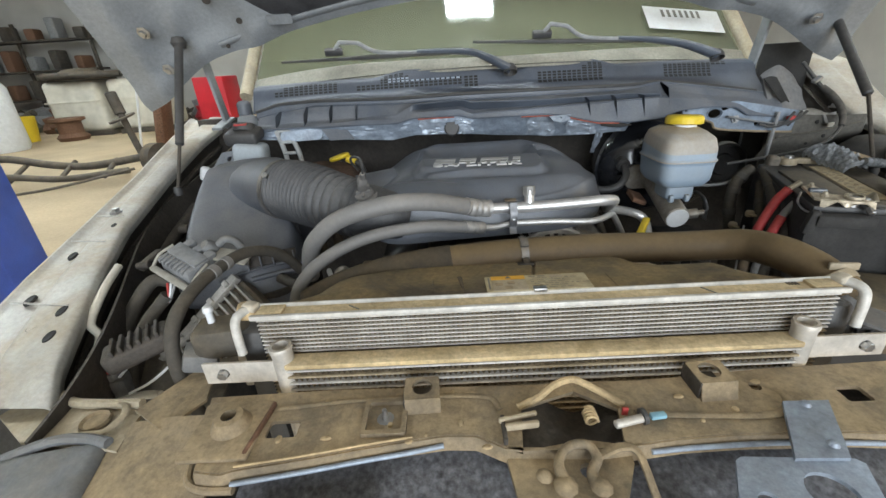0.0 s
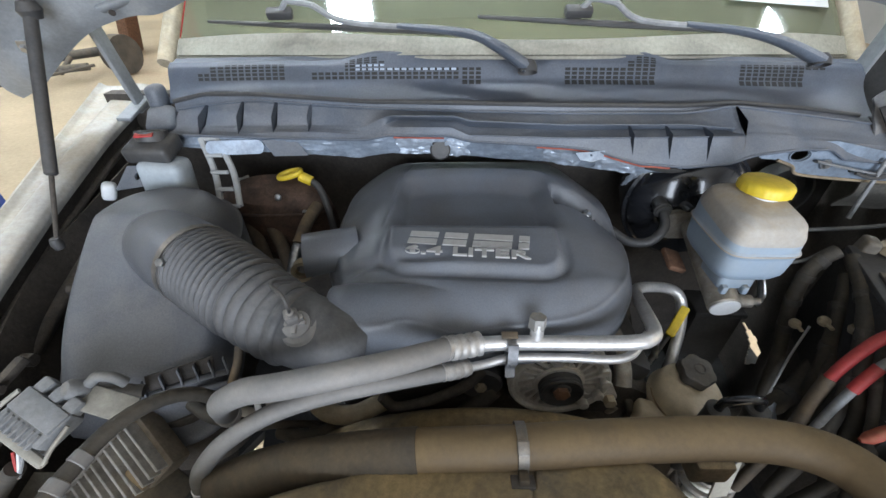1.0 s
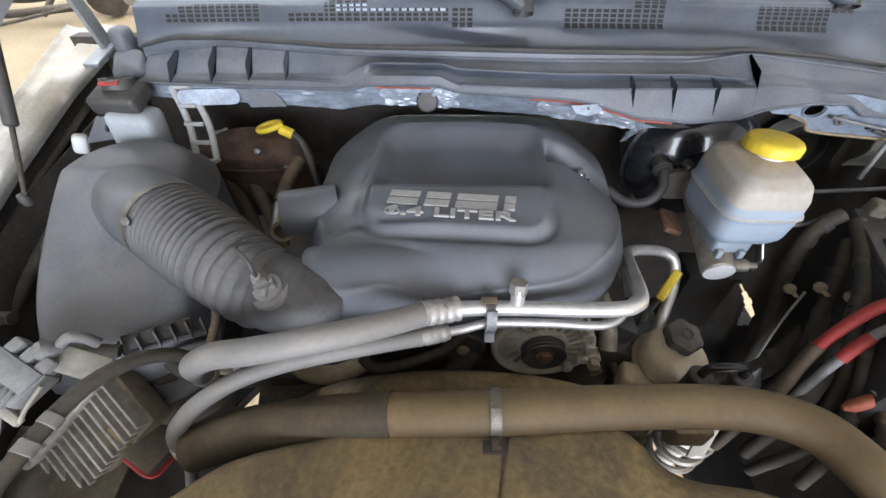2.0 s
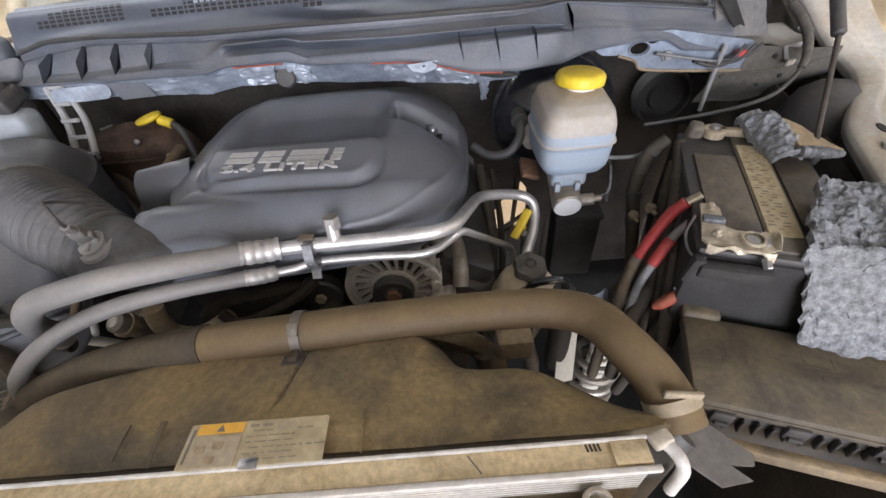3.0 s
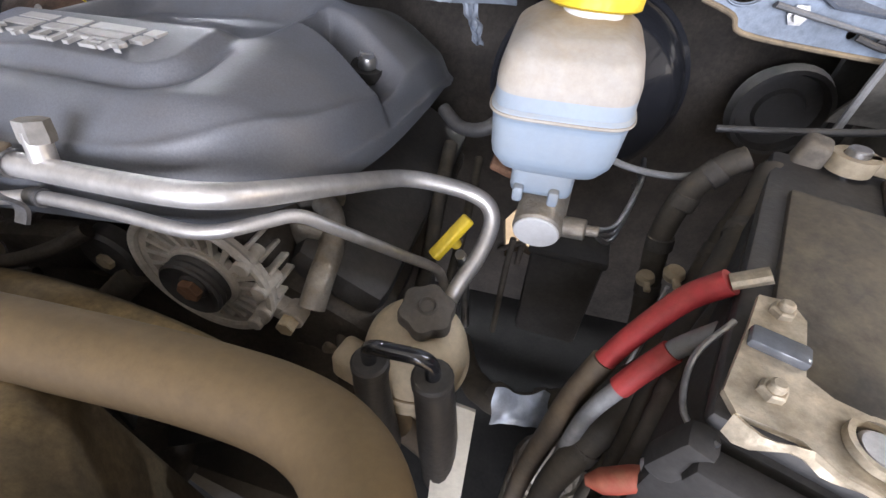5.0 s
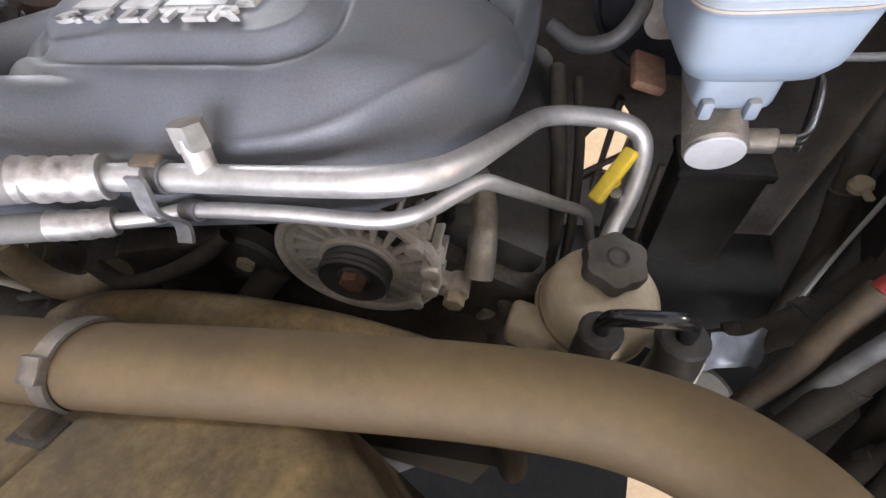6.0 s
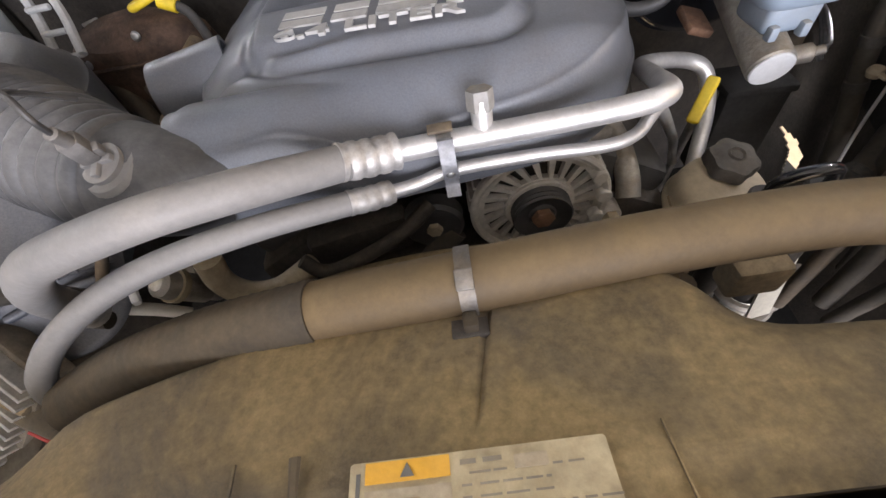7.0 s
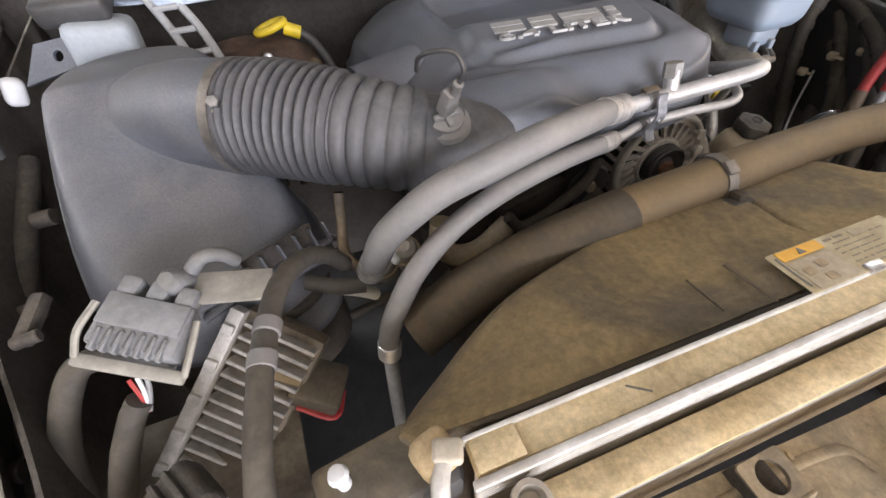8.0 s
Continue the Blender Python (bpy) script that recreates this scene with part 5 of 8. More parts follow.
    part("sensor_plug", join(box(0.015, 0.013, 0.026, up @ place(0.002, 0.002, 0.024, 8, 14, 20), 0.003), box(0.019, 0.008, 0.010, up @ place(0.003, 0.002, 0.018, 8, 14, 20), 0.002), cyl(up @ Vector((0.007, 0.000, 0.034)), up @ Vector((0.010, -0.002, 0.048)), 0.005, seg=10)), m_sensplug, d, "dusty plug standing on the sensor")
    part("sensor_wire", tube([up @ Vector(q) for q in ((0.010, -0.002, 0.046), (0.014, -0.002, 0.060), (0.010, 0.008, 0.070), (-0.004, 0.020, 0.066), (-0.012, 0.034, 0.050), (-0.010, 0.050, 0.02))], 0.0022, 8, 6), m_black, d)


m_sensplug = material("dusty_plug", (0.12, 0.115, 0.11), 0.6, dust=(0.26, 0.235, 0.2), cover=0.6, scale=60)
air_intake()


# ---- air conditioning lines ----
m_crimp = material("dull_crimp", (0.44, 0.43, 0.42), 0.5, metal=0.6, vary=0.3, dust=DUST, cover=0.3, scale=60, bump=0.2)
m_clip = material("grey_clip_steel", (0.26, 0.265, 0.28), 0.5, metal=0.5, vary=0.35, dust=GREYDUST, cover=0.4, scale=60)
m_castdirt2 = material("dirty_tab", (0.15, 0.12, 0.09), 0.7, metal=0.3, vary=0.3, dust=DUST, cover=0.3, scale=50)
m_valve = material("valve_cap_grey", (0.24, 0.235, 0.225), 0.6, vary=0.2, dust=(0.30, 0.25, 0.18), cover=0.6, scale=60)


def ac_lines():
    o = thing("suction_line", (0, 0.26, 1.1), "grey air conditioning hose crimped to an aluminium pipe", "coolant line")
    hose = [(-0.346, 0.206, 1.145), (-0.333, 0.192, 1.185), (-0.311, 0.183, 1.213), (-0.281, 0.177, 1.236), (-0.238, 0.173, 1.252), (-0.181, 0.182, 1.259), (-0.127, 0.204, 1.250), (-0.071, 0.242, 1.227)]
    part("hose", tube(hose, 0.0142, 20, 8), m_hose, o)
    part("crimp", tube([(-0.075, 0.240, 1.229), (-0.055, 0.250, 1.221), (-0.033, 0.259, 1.216)], 0.0152, 20, 10, rib=lambda s, t: 1 - 0.07 * (abs(math.sin(s * 260)) > 0.8)), m_crimp, o)
    pipe = [(-0.038, 0.258, 1.216), (0.0, 0.2615, 1.2145), (0.046, 0.263, 1.2135), (0.113, 0.260, 1.217), (0.155, 0.260, 1.219), (0.178, 0.267, 1.217), (0.196, 0.290, 1.207), (0.218, 0.36, 1.175), (0.238, 0.425, 1.145),
            (0.252, 0.445, 1.136), (0.275, 0.458, 1.128), (0.315, 0.470, 1.115), (0.340, 0.468, 1.103), (0.348, 0.455, 1.085), (0.340, 0.425, 1.060), (0.322, 0.39, 1.03), (0.31, 0.36, 0.98)]
    part("pipe", tube(pipe, 0.0094, 18, 8), m_alu, o)
    part("end_crimp", tube([hose[0], Vector(hose[0]) + Vector((-0.006, 0.008, -0.020))], 0.015, 18, 8, rib=lambda s, t: 1 - 0.06 * (abs(math.sin(s * 300)) > 0.8)), m_crimp, o)
    part("end_pipe", tube([(-0.352, 0.215, 1.125), (-0.362, 0.235, 1.112), (-0.372, 0.262, 1.118), (-0.366, 0.285, 1.14), (-0.360, 0.30, 1.17)], 0.006, 12, 6), m_rubber, o)
    v = part("service_valve", cyl((0.038, 0.266, 1.218), (0.038, 0.272, 1.241), 0.0085, seg=18), m_alu, o, "aluminium service valve")
    part("cap", lathe([(0, 0.0), (0.0105, 0.0), (0.011, 0.004), (0.0105, 0.016), (0, 0.016)], 6, along((0.038, 0.271, 1.232), (0.038, 0.275, 1.25))), m_valve, v, "dusty grey hexagonal cap")
    o2 = thing("liquid_line", (0, 0.25, 1.1), "thinner grey air conditioning hose with an aluminium pipe", "coolant line")
    hose = [(-0.356, 0.135, 1.105), (-0.350, 0.136, 1.130), (-0.338, 0.141, 1.152), (-0.314, 0.155, 1.174), (-0.272, 0.173, 1.194), (-0.216, 0.188, 1.207), (-0.143, 0.207, 1.208), (-0.076, 0.232, 1.194)]
    part("hose", tube(hose, 0.0102, 18, 8), m_hose, o2)
    part("crimp", tube([(-0.078, 0.231, 1.195), (-0.06, 0.239, 1.189), (-0.045, 0.247, 1.185)], 0.0108, 18, 8, rib=lambda s, t: 1 - 0.07 * (abs(math.sin(s * 300)) > 0.8)), m_crimp, o2)
    part("pipe", tube([(-0.048, 0.245, 1.186), (-0.023, 0.254, 1.182), (0.010, 0.262, 1.184), (0.08, 0.264, 1.183), (0.14, 0.264, 1.180), (0.168, 0.272, 1.180), (0.190, 0.295, 1.177), (0.206, 0.313, 1.172), (0.225, 0.332, 1.148), (0.265, 0.375, 1.09), (0.298, 0.41, 1.04), (0.308, 0.41, 1.0)], 0.0058, 14, 8), m_alu, o2)
    part("end_crimp", cyl((-0.355, 0.135, 1.108), (-0.358, 0.134, 1.088), 0.0115, seg=18), m_alu, o2)
    part("end_pipe", tube([(-0.357, 0.134, 1.092), (-0.36, 0.128, 1.06), (-0.366, 0.10, 1.01), (-0.372, 0.06, 0.95)], 0.0075, 12, 6), m_grey, o2)
    b = thing("line_bracket", (0.007, 0.26, 1.17), "small dark steel bracket tying both lines together", "bracket")
    part("plate", sheet(4, 16, lambda u, v: Vector((0.001 + 0.012 * u, 0.249 + 0.012 * math.cos(2.6 * math.pi * v) * (0.2 + 0.3 * v) - 0.004, 1.229 - 0.058 * v)), 0.003), m_clip, b, "bent grey steel strap")
    part("loop", lathe([(0.0095, -0.006), (0.0115, -0.006), (0.0115, 0.006), (0.0095, 0.006)], 20, place(0.006, 0.2618, 1.2145, 0, 90, 0)), m_clip, b)
    part("loop", lathe([(0.0060, -0.006), (0.0078, -0.006), (0.0078, 0.006), (0.0060, 0.006)], 16, place(0.008, 0.2618, 1.184, 0, 90, 0)), m_clip, b)
    part("tab", box(0.020, 0.010, 0.003, place(0.004, 0.262, 1.228, 6, 0, 0), 0.0008), m_castdirt2, b, "dirty bolted tab")
    part("rivet", lathe([(0, 0.003), (0.003, 0.002), (0.0042, 0)], 10, place(0.007, 0.2405, 1.199, 90, 0, 0)), m_steel, b)


ac_lines()


# ---- brake master cylinder ----
def brake_unit():
    o = thing("brake_fluid_reservoir", (0.395, 0.47, 1.15), "translucent white brake fluid reservoir with a yellow cap", "reservoir")

    def body(u, v):
        a = math.tau * u
        prof = [(1.150, 0.34, 0.34), (1.183, 0.36, 0.36), (1.186, 0.80, 0.85), (1.20, 0.96, 0.97), (1.235, 1.0, 1.0), (1.238, 1.03, 1.03), (1.242, 1.03, 1.03), (1.245, 1.0, 1.0), (1.270, 0.99, 0.98), (1.288, 0.90, 0.88), (1.298, 0.66, 0.66), (1.303, 0.3, 0.3)]
        k = v * (len(prof) - 1)
        j = min(int(k), len(prof) - 2)
        z, sx, sy = (p + (q - p) * (k - j) for p, q in zip(prof[j], prof[j + 1]))
        n = 5.0
        c, s = math.cos(a), math.sin(a)
        x = math.copysign(abs(c) ** (2 / n), c) * 0.057 * sx
        y = math.copysign(abs(s) ** (2 / n), s) * 0.066 * sy
        return (0.395 + x + 0.012 * (z - 1.24), 0.468 + y - 0.0 * z, z + (0.10 * y if z > 1.25 else 0))

    def shell(v0, v1, n):
        bm = bmesh.new()
        g = [[bm.verts.new(body(i / 64, v0 + (v1 - v0) * j / n)) for j in range(n + 1)] for i in range(64)]
        for i in range(64):
            for j in range(n):
                bm.faces.new((g[i][j], g[(i + 1) % 64][j], g[(i + 1) % 64][j + 1], g[i][j + 1]))
        bm.faces.new([g[i][n] for i in range(64)])
        bm.faces.new([g[i][0] for i in range(64)])
        bmesh.ops.recalc_face_normals(bm, faces=bm.faces)
        return bm

    lower = part("body", shell(0.0, 0.70, 32), m_res, o, "translucent bluish lower body")
    part("weld_seam", tube([Vector(body(i / 64, 0.50)) for i in range(65)], 0.0016, 6, 1, caps=False), m_restop, lower)
    part("upper_body", shell(0.70, 1.0, 16), m_restop, o, "dust-stained upper body")
    part("foot", join(box(0.058, 0.060, 0.034, place(0.392, 0.452, 1.172), 0.008, 3), box(0.010, 0.012, 0.016, place(0.372, 0.420, 1.160), 0.003), box(0.010, 0.012, 0.016, place(0.405, 0.420, 1.160), 0.003)), m_res, lower, "bluish stepped foot")
    part("neck", cyl((0.404, 0.478, 1.296), (0.404, 0.478, 1.312), 0.024, seg=24), m_white, o)
    part("cap", lathe([(0, 0.017), (0.029, 0.017), (0.034, 0.0145), (0.0365, 0.010), (0.0365, 0.0), (0.033, -0.002), (0, -0.002)], 60, place(0.404, 0.480, 1.307, -4, 2, 0), 0.014, 20), m_yellow, o, "ribbed yellow screw cap")
    m = thing("master_cylinder", (0.4, 0.5, 1.08), "grey cast brake master cylinder under the reservoir", "master cylinder")
    part("barrel", cyl((0.397, 0.425, 1.112), (0.41, 0.60, 1.165), 0.0255, seg=28, bevel=0.003), m_castalu, m)
    part("end_face", cyl((0.3968, 0.4225, 1.1113), (0.397, 0.426, 1.1123), 0.0235, seg=28), m_white, m, "pale round end face")
    part("port", join(cyl((0.415, 0.44, 1.114), (0.445, 0.435, 1.118), 0.011, seg=14), cyl((0.445, 0.435, 1.118), (0.458, 0.433, 1.12), 0.006, seg=10)), m_castalu, m)
    part("flange", plate(rect_pts(0, 0, 0.12, 0.06, 0.02), 0.012, place(0.41, 0.60, 1.16, 90, 0, 0)), m_castalu, m)
    part("bracket", box(0.035, 0.05, 0.012, place(0.350, 0.53, 1.13, 10, 20, 0), 0.004), m_rust, m)
    b = thing("brake_booster", (0.415, 0.68, 1.06), "large round glossy black brake booster", "brake booster")
    part("drum", lathe([(0, 0.075), (0.045, 0.072), (0.055, 0.055), (0.10, 0.04), (0.118, 0.02), (0.122, 0.0), (0.128, -0.003), (0.128, -0.012), (0.12, -0.014), (0.11, -0.08), (0, -0.08)], 48, place(0.425, 0.675, 1.168, 90, 0, 0)), m_gloss, b)
    part("check_valve", join(cyl((0.345, 0.64, 1.195), (0.342, 0.60, 1.19), 0.014, seg=16), cyl((0.343, 0.612, 1.1915), (0.3425, 0.605, 1.1905), 0.017, seg=16), tube([(0.342, 0.60, 1.19), (0.338, 0.575, 1.172), (0.315, 0.565, 1.148), (0.28, 0.575, 1.14), (0.25, 0.60, 1.15)], 0.009, 12, 6)), m_black, b, "black vacuum elbow and hose")
    for k in range(3):
        part("brake_pipe", tube([(0.45, 0.434, 1.12), (0.475, 0.45, 1.10 + 0.01 * k), (0.50, 0.52, 1.13), (0.515, 0.60, 1.12 - 0.02 * k)], 0.003, 8, 6), m_steel, m)


m_restop = material("stained_reservoir_plastic", (0.37, 0.35, 0.32), 0.5, dust=(0.36, 0.29, 0.20), cover=0.9, scale=16, vary=0.12, bump=0.06)
m_res = material("reservoir_plastic", (0.28, 0.35, 0.43), 0.4, dust=(0.37, 0.34, 0.28), cover=0.8, scale=14, vary=0.05, bump=0.04)
m_res.node_tree.nodes["Principled BSDF"].inputs["Subsurface Weight"].default_value = 0.25
m_res.node_tree.nodes["Principled BSDF"].inputs["Subsurface Radius"].default_value = (0.01, 0.012, 0.015)
m_gloss = material("gloss_black", (0.020, 0.021, 0.025), 0.2, vary=0.06, scale=10, bump=0.0, coat=0.6)
brake_unit()


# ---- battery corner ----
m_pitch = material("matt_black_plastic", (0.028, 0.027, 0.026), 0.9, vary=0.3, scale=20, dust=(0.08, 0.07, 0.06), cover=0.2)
m_tape = material("cloth_tape", (0.05, 0.047, 0.044), 0.8, dust=(0.17, 0.145, 0.11), cover=0.5, scale=60)


def battery():
    rot = place(0.608, 0.307, 0, 0, 0, -20.5)
    o = thing("battery", (0.608, 0.307, 1.02), "dusty black car battery with a pale label strip", "battery")
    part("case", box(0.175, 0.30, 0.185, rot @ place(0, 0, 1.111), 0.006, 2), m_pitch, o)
    part("lid", box(0.170, 0.292, 0.012, rot @ place(0, 0, 1.206), 0.004, 2), m_black, o)
    part("raised_pad", box(0.056, 0.185, 0.006, rot @ place(-0.042, -0.020, 1.2135), 0.002), m_bat, o)
    part("raised_pad", box(0.046, 0.27, 0.006, rot @ place(0.055, 0.0, 1.2125), 0.002), m_bat, o)
    part("raised_pad", box(0.042, 0.27, 0.006, rot @ place(0.008, -0.002, 1.2135), 0.002), m_bat, o)
    st = part("label_strip", box(0.035, 0.215, 0.002, rot @ place(0.0075, -0.003, 1.2172), 0.0006, 1), m_label, o, "pale label strip with unreadable marks")
    random.seed(9)
    for k in range(30):
        y = -0.098 + 0.0066 * k
        for x in ((-0.009, 0.006) if k % 3 else (-0.002,)):
            w = random.uniform(0.003, 0.009)
            part("mark", plate(rect_pts(x + 0.0075 + random.uniform(-0.002, 0.002), y, w, random.uniform(0.0008, 0.002)), 0.0003, rot @ place(0, 0, 1.2185)), m_ink if k % 5 else m_rust, st)
    part("post", cyl(rot @ Vector((-0.034, -0.135, 1.205)), rot @ Vector((-0.034, -0.135, 1.2265)), 0.009, 0.008), m_steel, o)
    part("post", cyl(rot @ Vector((-0.036, 0.135, 1.205)), rot @ Vector((-0.036, 0.135, 1.233)), 0.009, 0.008), m_steel, o)
    c = thing("positive_clamp", (0.52, 0.2, 1.2), "corroded tin battery clamp with a fuse block", "battery clamp")
    part("bridge", plate([(-0.086, -0.142), (-0.080, -0.150), (-0.058, -0.147), (-0.046, -0.153), (-0.024, -0.154), (-0.013, -0.147), (-0.012, -0.120), (-0.017, -0.114), (-0.024, -0.119), (-0.048, -0.119), (-0.058, -0.114), (-0.059, -0.078), (-0.066, -0.068), (-0.080, -0.072), (-0.082, -0.100)], 0.0035, rot @ place(0, 0, 1.224), [circle_pts(-0.034, -0.135, 0.0098)]), m_tin, c)
    part("fold", sheet(14, 5, lambda u, v: rot @ Vector((-0.080 + 0.066 * u, -0.149 - 0.003 * v - 0.004 * math.sin(9 * u), 1.223 - 0.011 * v * (0.55 + 0.45 * math.sin(13 * u + 1)))), 0.0018), m_tin, c, "uneven folded edge")
    part("fold", sheet(6, 6, lambda u, v: rot @ Vector((-0.012 + 0.004 * v, -0.146 + 0.030 * u, 1.223 + 0.010 * v * math.sin(3.1 * u))), 0.0018), m_tin, c, "upturned corner")
    part("ring", lathe([(0.0100, 0), (0.0124, 0), (0.0124, 0.004), (0.0100, 0.004)], 24, rot @ place(-0.034, -0.135, 1.2245)), m_tin, c)
    for x, y in ((-0.070, -0.132), (-0.070, -0.080)):
        part("nut", join(cyl(rot @ Vector((x, y, 1.223)), rot @ Vector((x, y, 1.228)), 0.0056, seg=6), cyl(rot @ Vector((x, y, 1.226)), rot @ Vector((x, y, 1.232)), 0.0034, seg=10)), m_tin, c)
    part("clamp_bolt", join(cyl(rot @ Vector((-0.020, -0.152, 1.214)), rot @ Vector((-0.018, -0.162, 1.208)), 0.005, seg=6), cyl(rot @ Vector((-0.020, -0.128, 1.223)), rot @ Vector((-0.019, -0.142, 1.223)), 0.0038, seg=10)), m_steel, c)
    part("fuse_window", box(0.024, 0.012, 0.006, rot @ place(-0.070, -0.106, 1.2265), 0.002), m_fuse, c, "smoky fuse window")
    part("fuse_holder", join(box(0.075, 0.016, 0.020, rot @ place(-0.046, -0.160, 1.194, 8, 0, 2), 0.004), box(0.016, 0.018, 0.040, rot @ place(-0.086, -0.156, 1.188, 0, 10, 0), 0.006)), m_pitch, c)
    part("wire_strap", tube([rot @ Vector(q) for q in ((-0.086, -0.092, 1.218), (-0.096, -0.118, 1.208), (-0.092, -0.146, 1.202), (-0.078, -0.156, 1.206))], 0.0016, 8, 5), m_steel, c)
    tr = thing("battery_tray_liner", (0.53, 0.18, 1.1), "frayed grey liner strip in front of the battery", "liner")
    part("strip", sheet(30, 6, lambda u, v: Vector((0.488 + 0.085 * u, 0.204 - 0.026 * u - 0.010 * v + 0.003 * smooth_noise((u, v, 0), 6), 1.132 - 0.018 * u + 0.006 * v + 0.004 * smooth_noise((u, v, 1), 9))), 0.004), m_wool, tr)
    part("strip", sheet(20, 5, lambda u, v: Vector((0.505 + 0.072 * u, 0.214 - 0.020 * u - 0.006 * v, 1.142 - 0.016 * u + 0.003 * smooth_noise((u, v, 3), 9))), 0.003), m_loom, tr)
    nclamp = thing("negative_clamp", (0.57, 0.47, 1.2), "dusty tan negative battery clamp", "battery clamp")
    part("ring", join(lathe([(0.009, 0), (0.016, 0), (0.016, 0.013), (0.009, 0.013)], 20, rot @ place(-0.036, 0.135, 1.215)), box(0.045, 0.014, 0.012, rot @ place(-0.008, 0.138, 1.222), 0.003)), m_beige, nclamp)
    part("lug", box(0.022, 0.03, 0.045, rot @ place(-0.062, 0.142, 1.208, 0, 8, 0), 0.006, 3), m_lug, nclamp, "dusty terminal lug")
    # cables
    def cable(name, pts, r, mat, label):
        return single(name, tube(pts, r, 14, 8), mat, label, "cable")
    k1 = thing("positive_cable", (0.46, 0.27, 1.0), "dusty battery cable with a red sleeve", "cable")
    part("sleeve", tube([(0.503, 0.285, 1.214), (0.488, 0.288, 1.190), (0.470, 0.284, 1.150), (0.458, 0.278, 1.120)], 0.0078, 14, 8), m_red, k1, "red insulating sleeve")
    part("wire", tube([(0.459, 0.279, 1.124), (0.447, 0.268, 1.09), (0.437, 0.255, 1.04), (0.43, 0.25, 0.95), (0.43, 0.25, 0.85)], 0.0095, 14, 8), m_rubber, k1)
    part("lug", tube([(0.518, 0.284, 1.225), (0.503, 0.285, 1.214)], 0.007, 10, 4, flat=0.6), m_tin, k1)
    k2 = thing("positive_cable", (0.48, 0.26, 1.0), "second battery cable with a red sleeve", "cable")
    part("sleeve", tube([(0.486, 0.263, 1.170), (0.474, 0.258, 1.148), (0.466, 0.254, 1.132)], 0.0075, 14, 8), m_red, k2)
    part("wire", tube([(0.505, 0.266, 1.195), (0.486, 0.263, 1.170), (0.466, 0.254, 1.13), (0.452, 0.246, 1.09), (0.448, 0.24, 1.0)], 0.006, 12, 8), m_grey, k2)
    k3 = thing("positive_cable", (0.47, 0.2, 1.0), "short battery cable with a faded red boot", "cable")
    part("boot", tube([(0.483, 0.205, 1.125), (0.468, 0.203, 1.112), (0.458, 0.202, 1.106), (0.452, 0.2015, 1.1035)], [0.006, 0.0078, 0.008, 0.0076, 0.003], 14, 6), m_redfade, k3)
    part("lug", tube([(0.507, 0.207, 1.145), (0.495, 0.206, 1.135), (0.482, 0.205, 1.124)], [0.006, 0.009, 0.010], 12, 5), m_steel, k3)
    for line, r in (([(0.560, 0.462, 1.205), (0.545, 0.460, 1.195), (0.525, 0.452, 1.172), (0.515, 0.440, 1.130), (0.520, 0.43, 1.08), (0.53, 0.41, 1.0), (0.54, 0.39, 0.88)], 0.0115),
                    ([(0.565, 0.43, 1.18), (0.548, 0.40, 1.16), (0.528, 0.36, 1.11), (0.515, 0.33, 1.05), (0.51, 0.31, 0.9)], 0.0105),
                    ([(0.545, 0.36, 1.17), (0.520, 0.31, 1.13), (0.505, 0.28, 1.06), (0.50, 0.26, 0.9)], 0.011),
                    ([(0.56, 0.375, 1.035), (0.505, 0.335, 1.010), (0.450, 0.312, 0.985), (0.404, 0.310, 0.965), (0.36, 0.34, 0.945), (0.33, 0.40, 0.93)], 0.016),
                    ([(0.575, 0.448, 1.202), (0.548, 0.385, 1.192), (0.522, 0.33, 1.172), (0.500, 0.28, 1.135), (0.486, 0.235, 1.08), (0.48, 0.20, 0.98)], 0.0115),
                    ([(0.556, 0.41, 1.14), (0.530, 0.35, 1.10), (0.508, 0.30, 1.045), (0.498, 0.26, 0.97)], 0.010),
                    ([(0.520, 0.30, 1.185), (0.500, 0.265, 1.15), (0.482, 0.215, 1.10), (0.470, 0.175, 1.03), (0.465, 0.16, 0.95)], 0.009),
                    ([(0.535, 0.315, 1.165), (0.500, 0.285, 1.125), (0.465, 0.245, 1.07), (0.445, 0.225, 1.02), (0.445, 0.22, 0.9)], 0.011), ([(0.530, 0.255, 1.13), (0.505, 0.225, 1.10), (0.475, 0.20, 1.055), (0.46, 0.19, 1.0), (0.45, 0.2, 0.88)], 0.009)):
        lm = thing("wiring_loom", line[-1], "thick dusty black taped wiring loom", "cable", "wiring looms")
        part("conduit", tube(line, r, 14, 10, rib=lambda s, t: 1 + 0.03 * math.sin(s * 1300)), m_loom, lm)
        for k in range(1, len(line) - 2):
            a, b = Vector(line[k]), Vector(line[k + 1])
            part("tape_band", cyl(a.lerp(b, 0.1), a.lerp(b, 0.1) + (b - a).normalized() * 0.014, r * 1.12, seg=14), m_tape, lm)
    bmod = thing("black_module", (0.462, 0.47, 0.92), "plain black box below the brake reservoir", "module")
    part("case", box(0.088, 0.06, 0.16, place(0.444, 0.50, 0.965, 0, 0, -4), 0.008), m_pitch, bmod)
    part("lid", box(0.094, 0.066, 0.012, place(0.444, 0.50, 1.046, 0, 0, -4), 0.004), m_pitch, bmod)
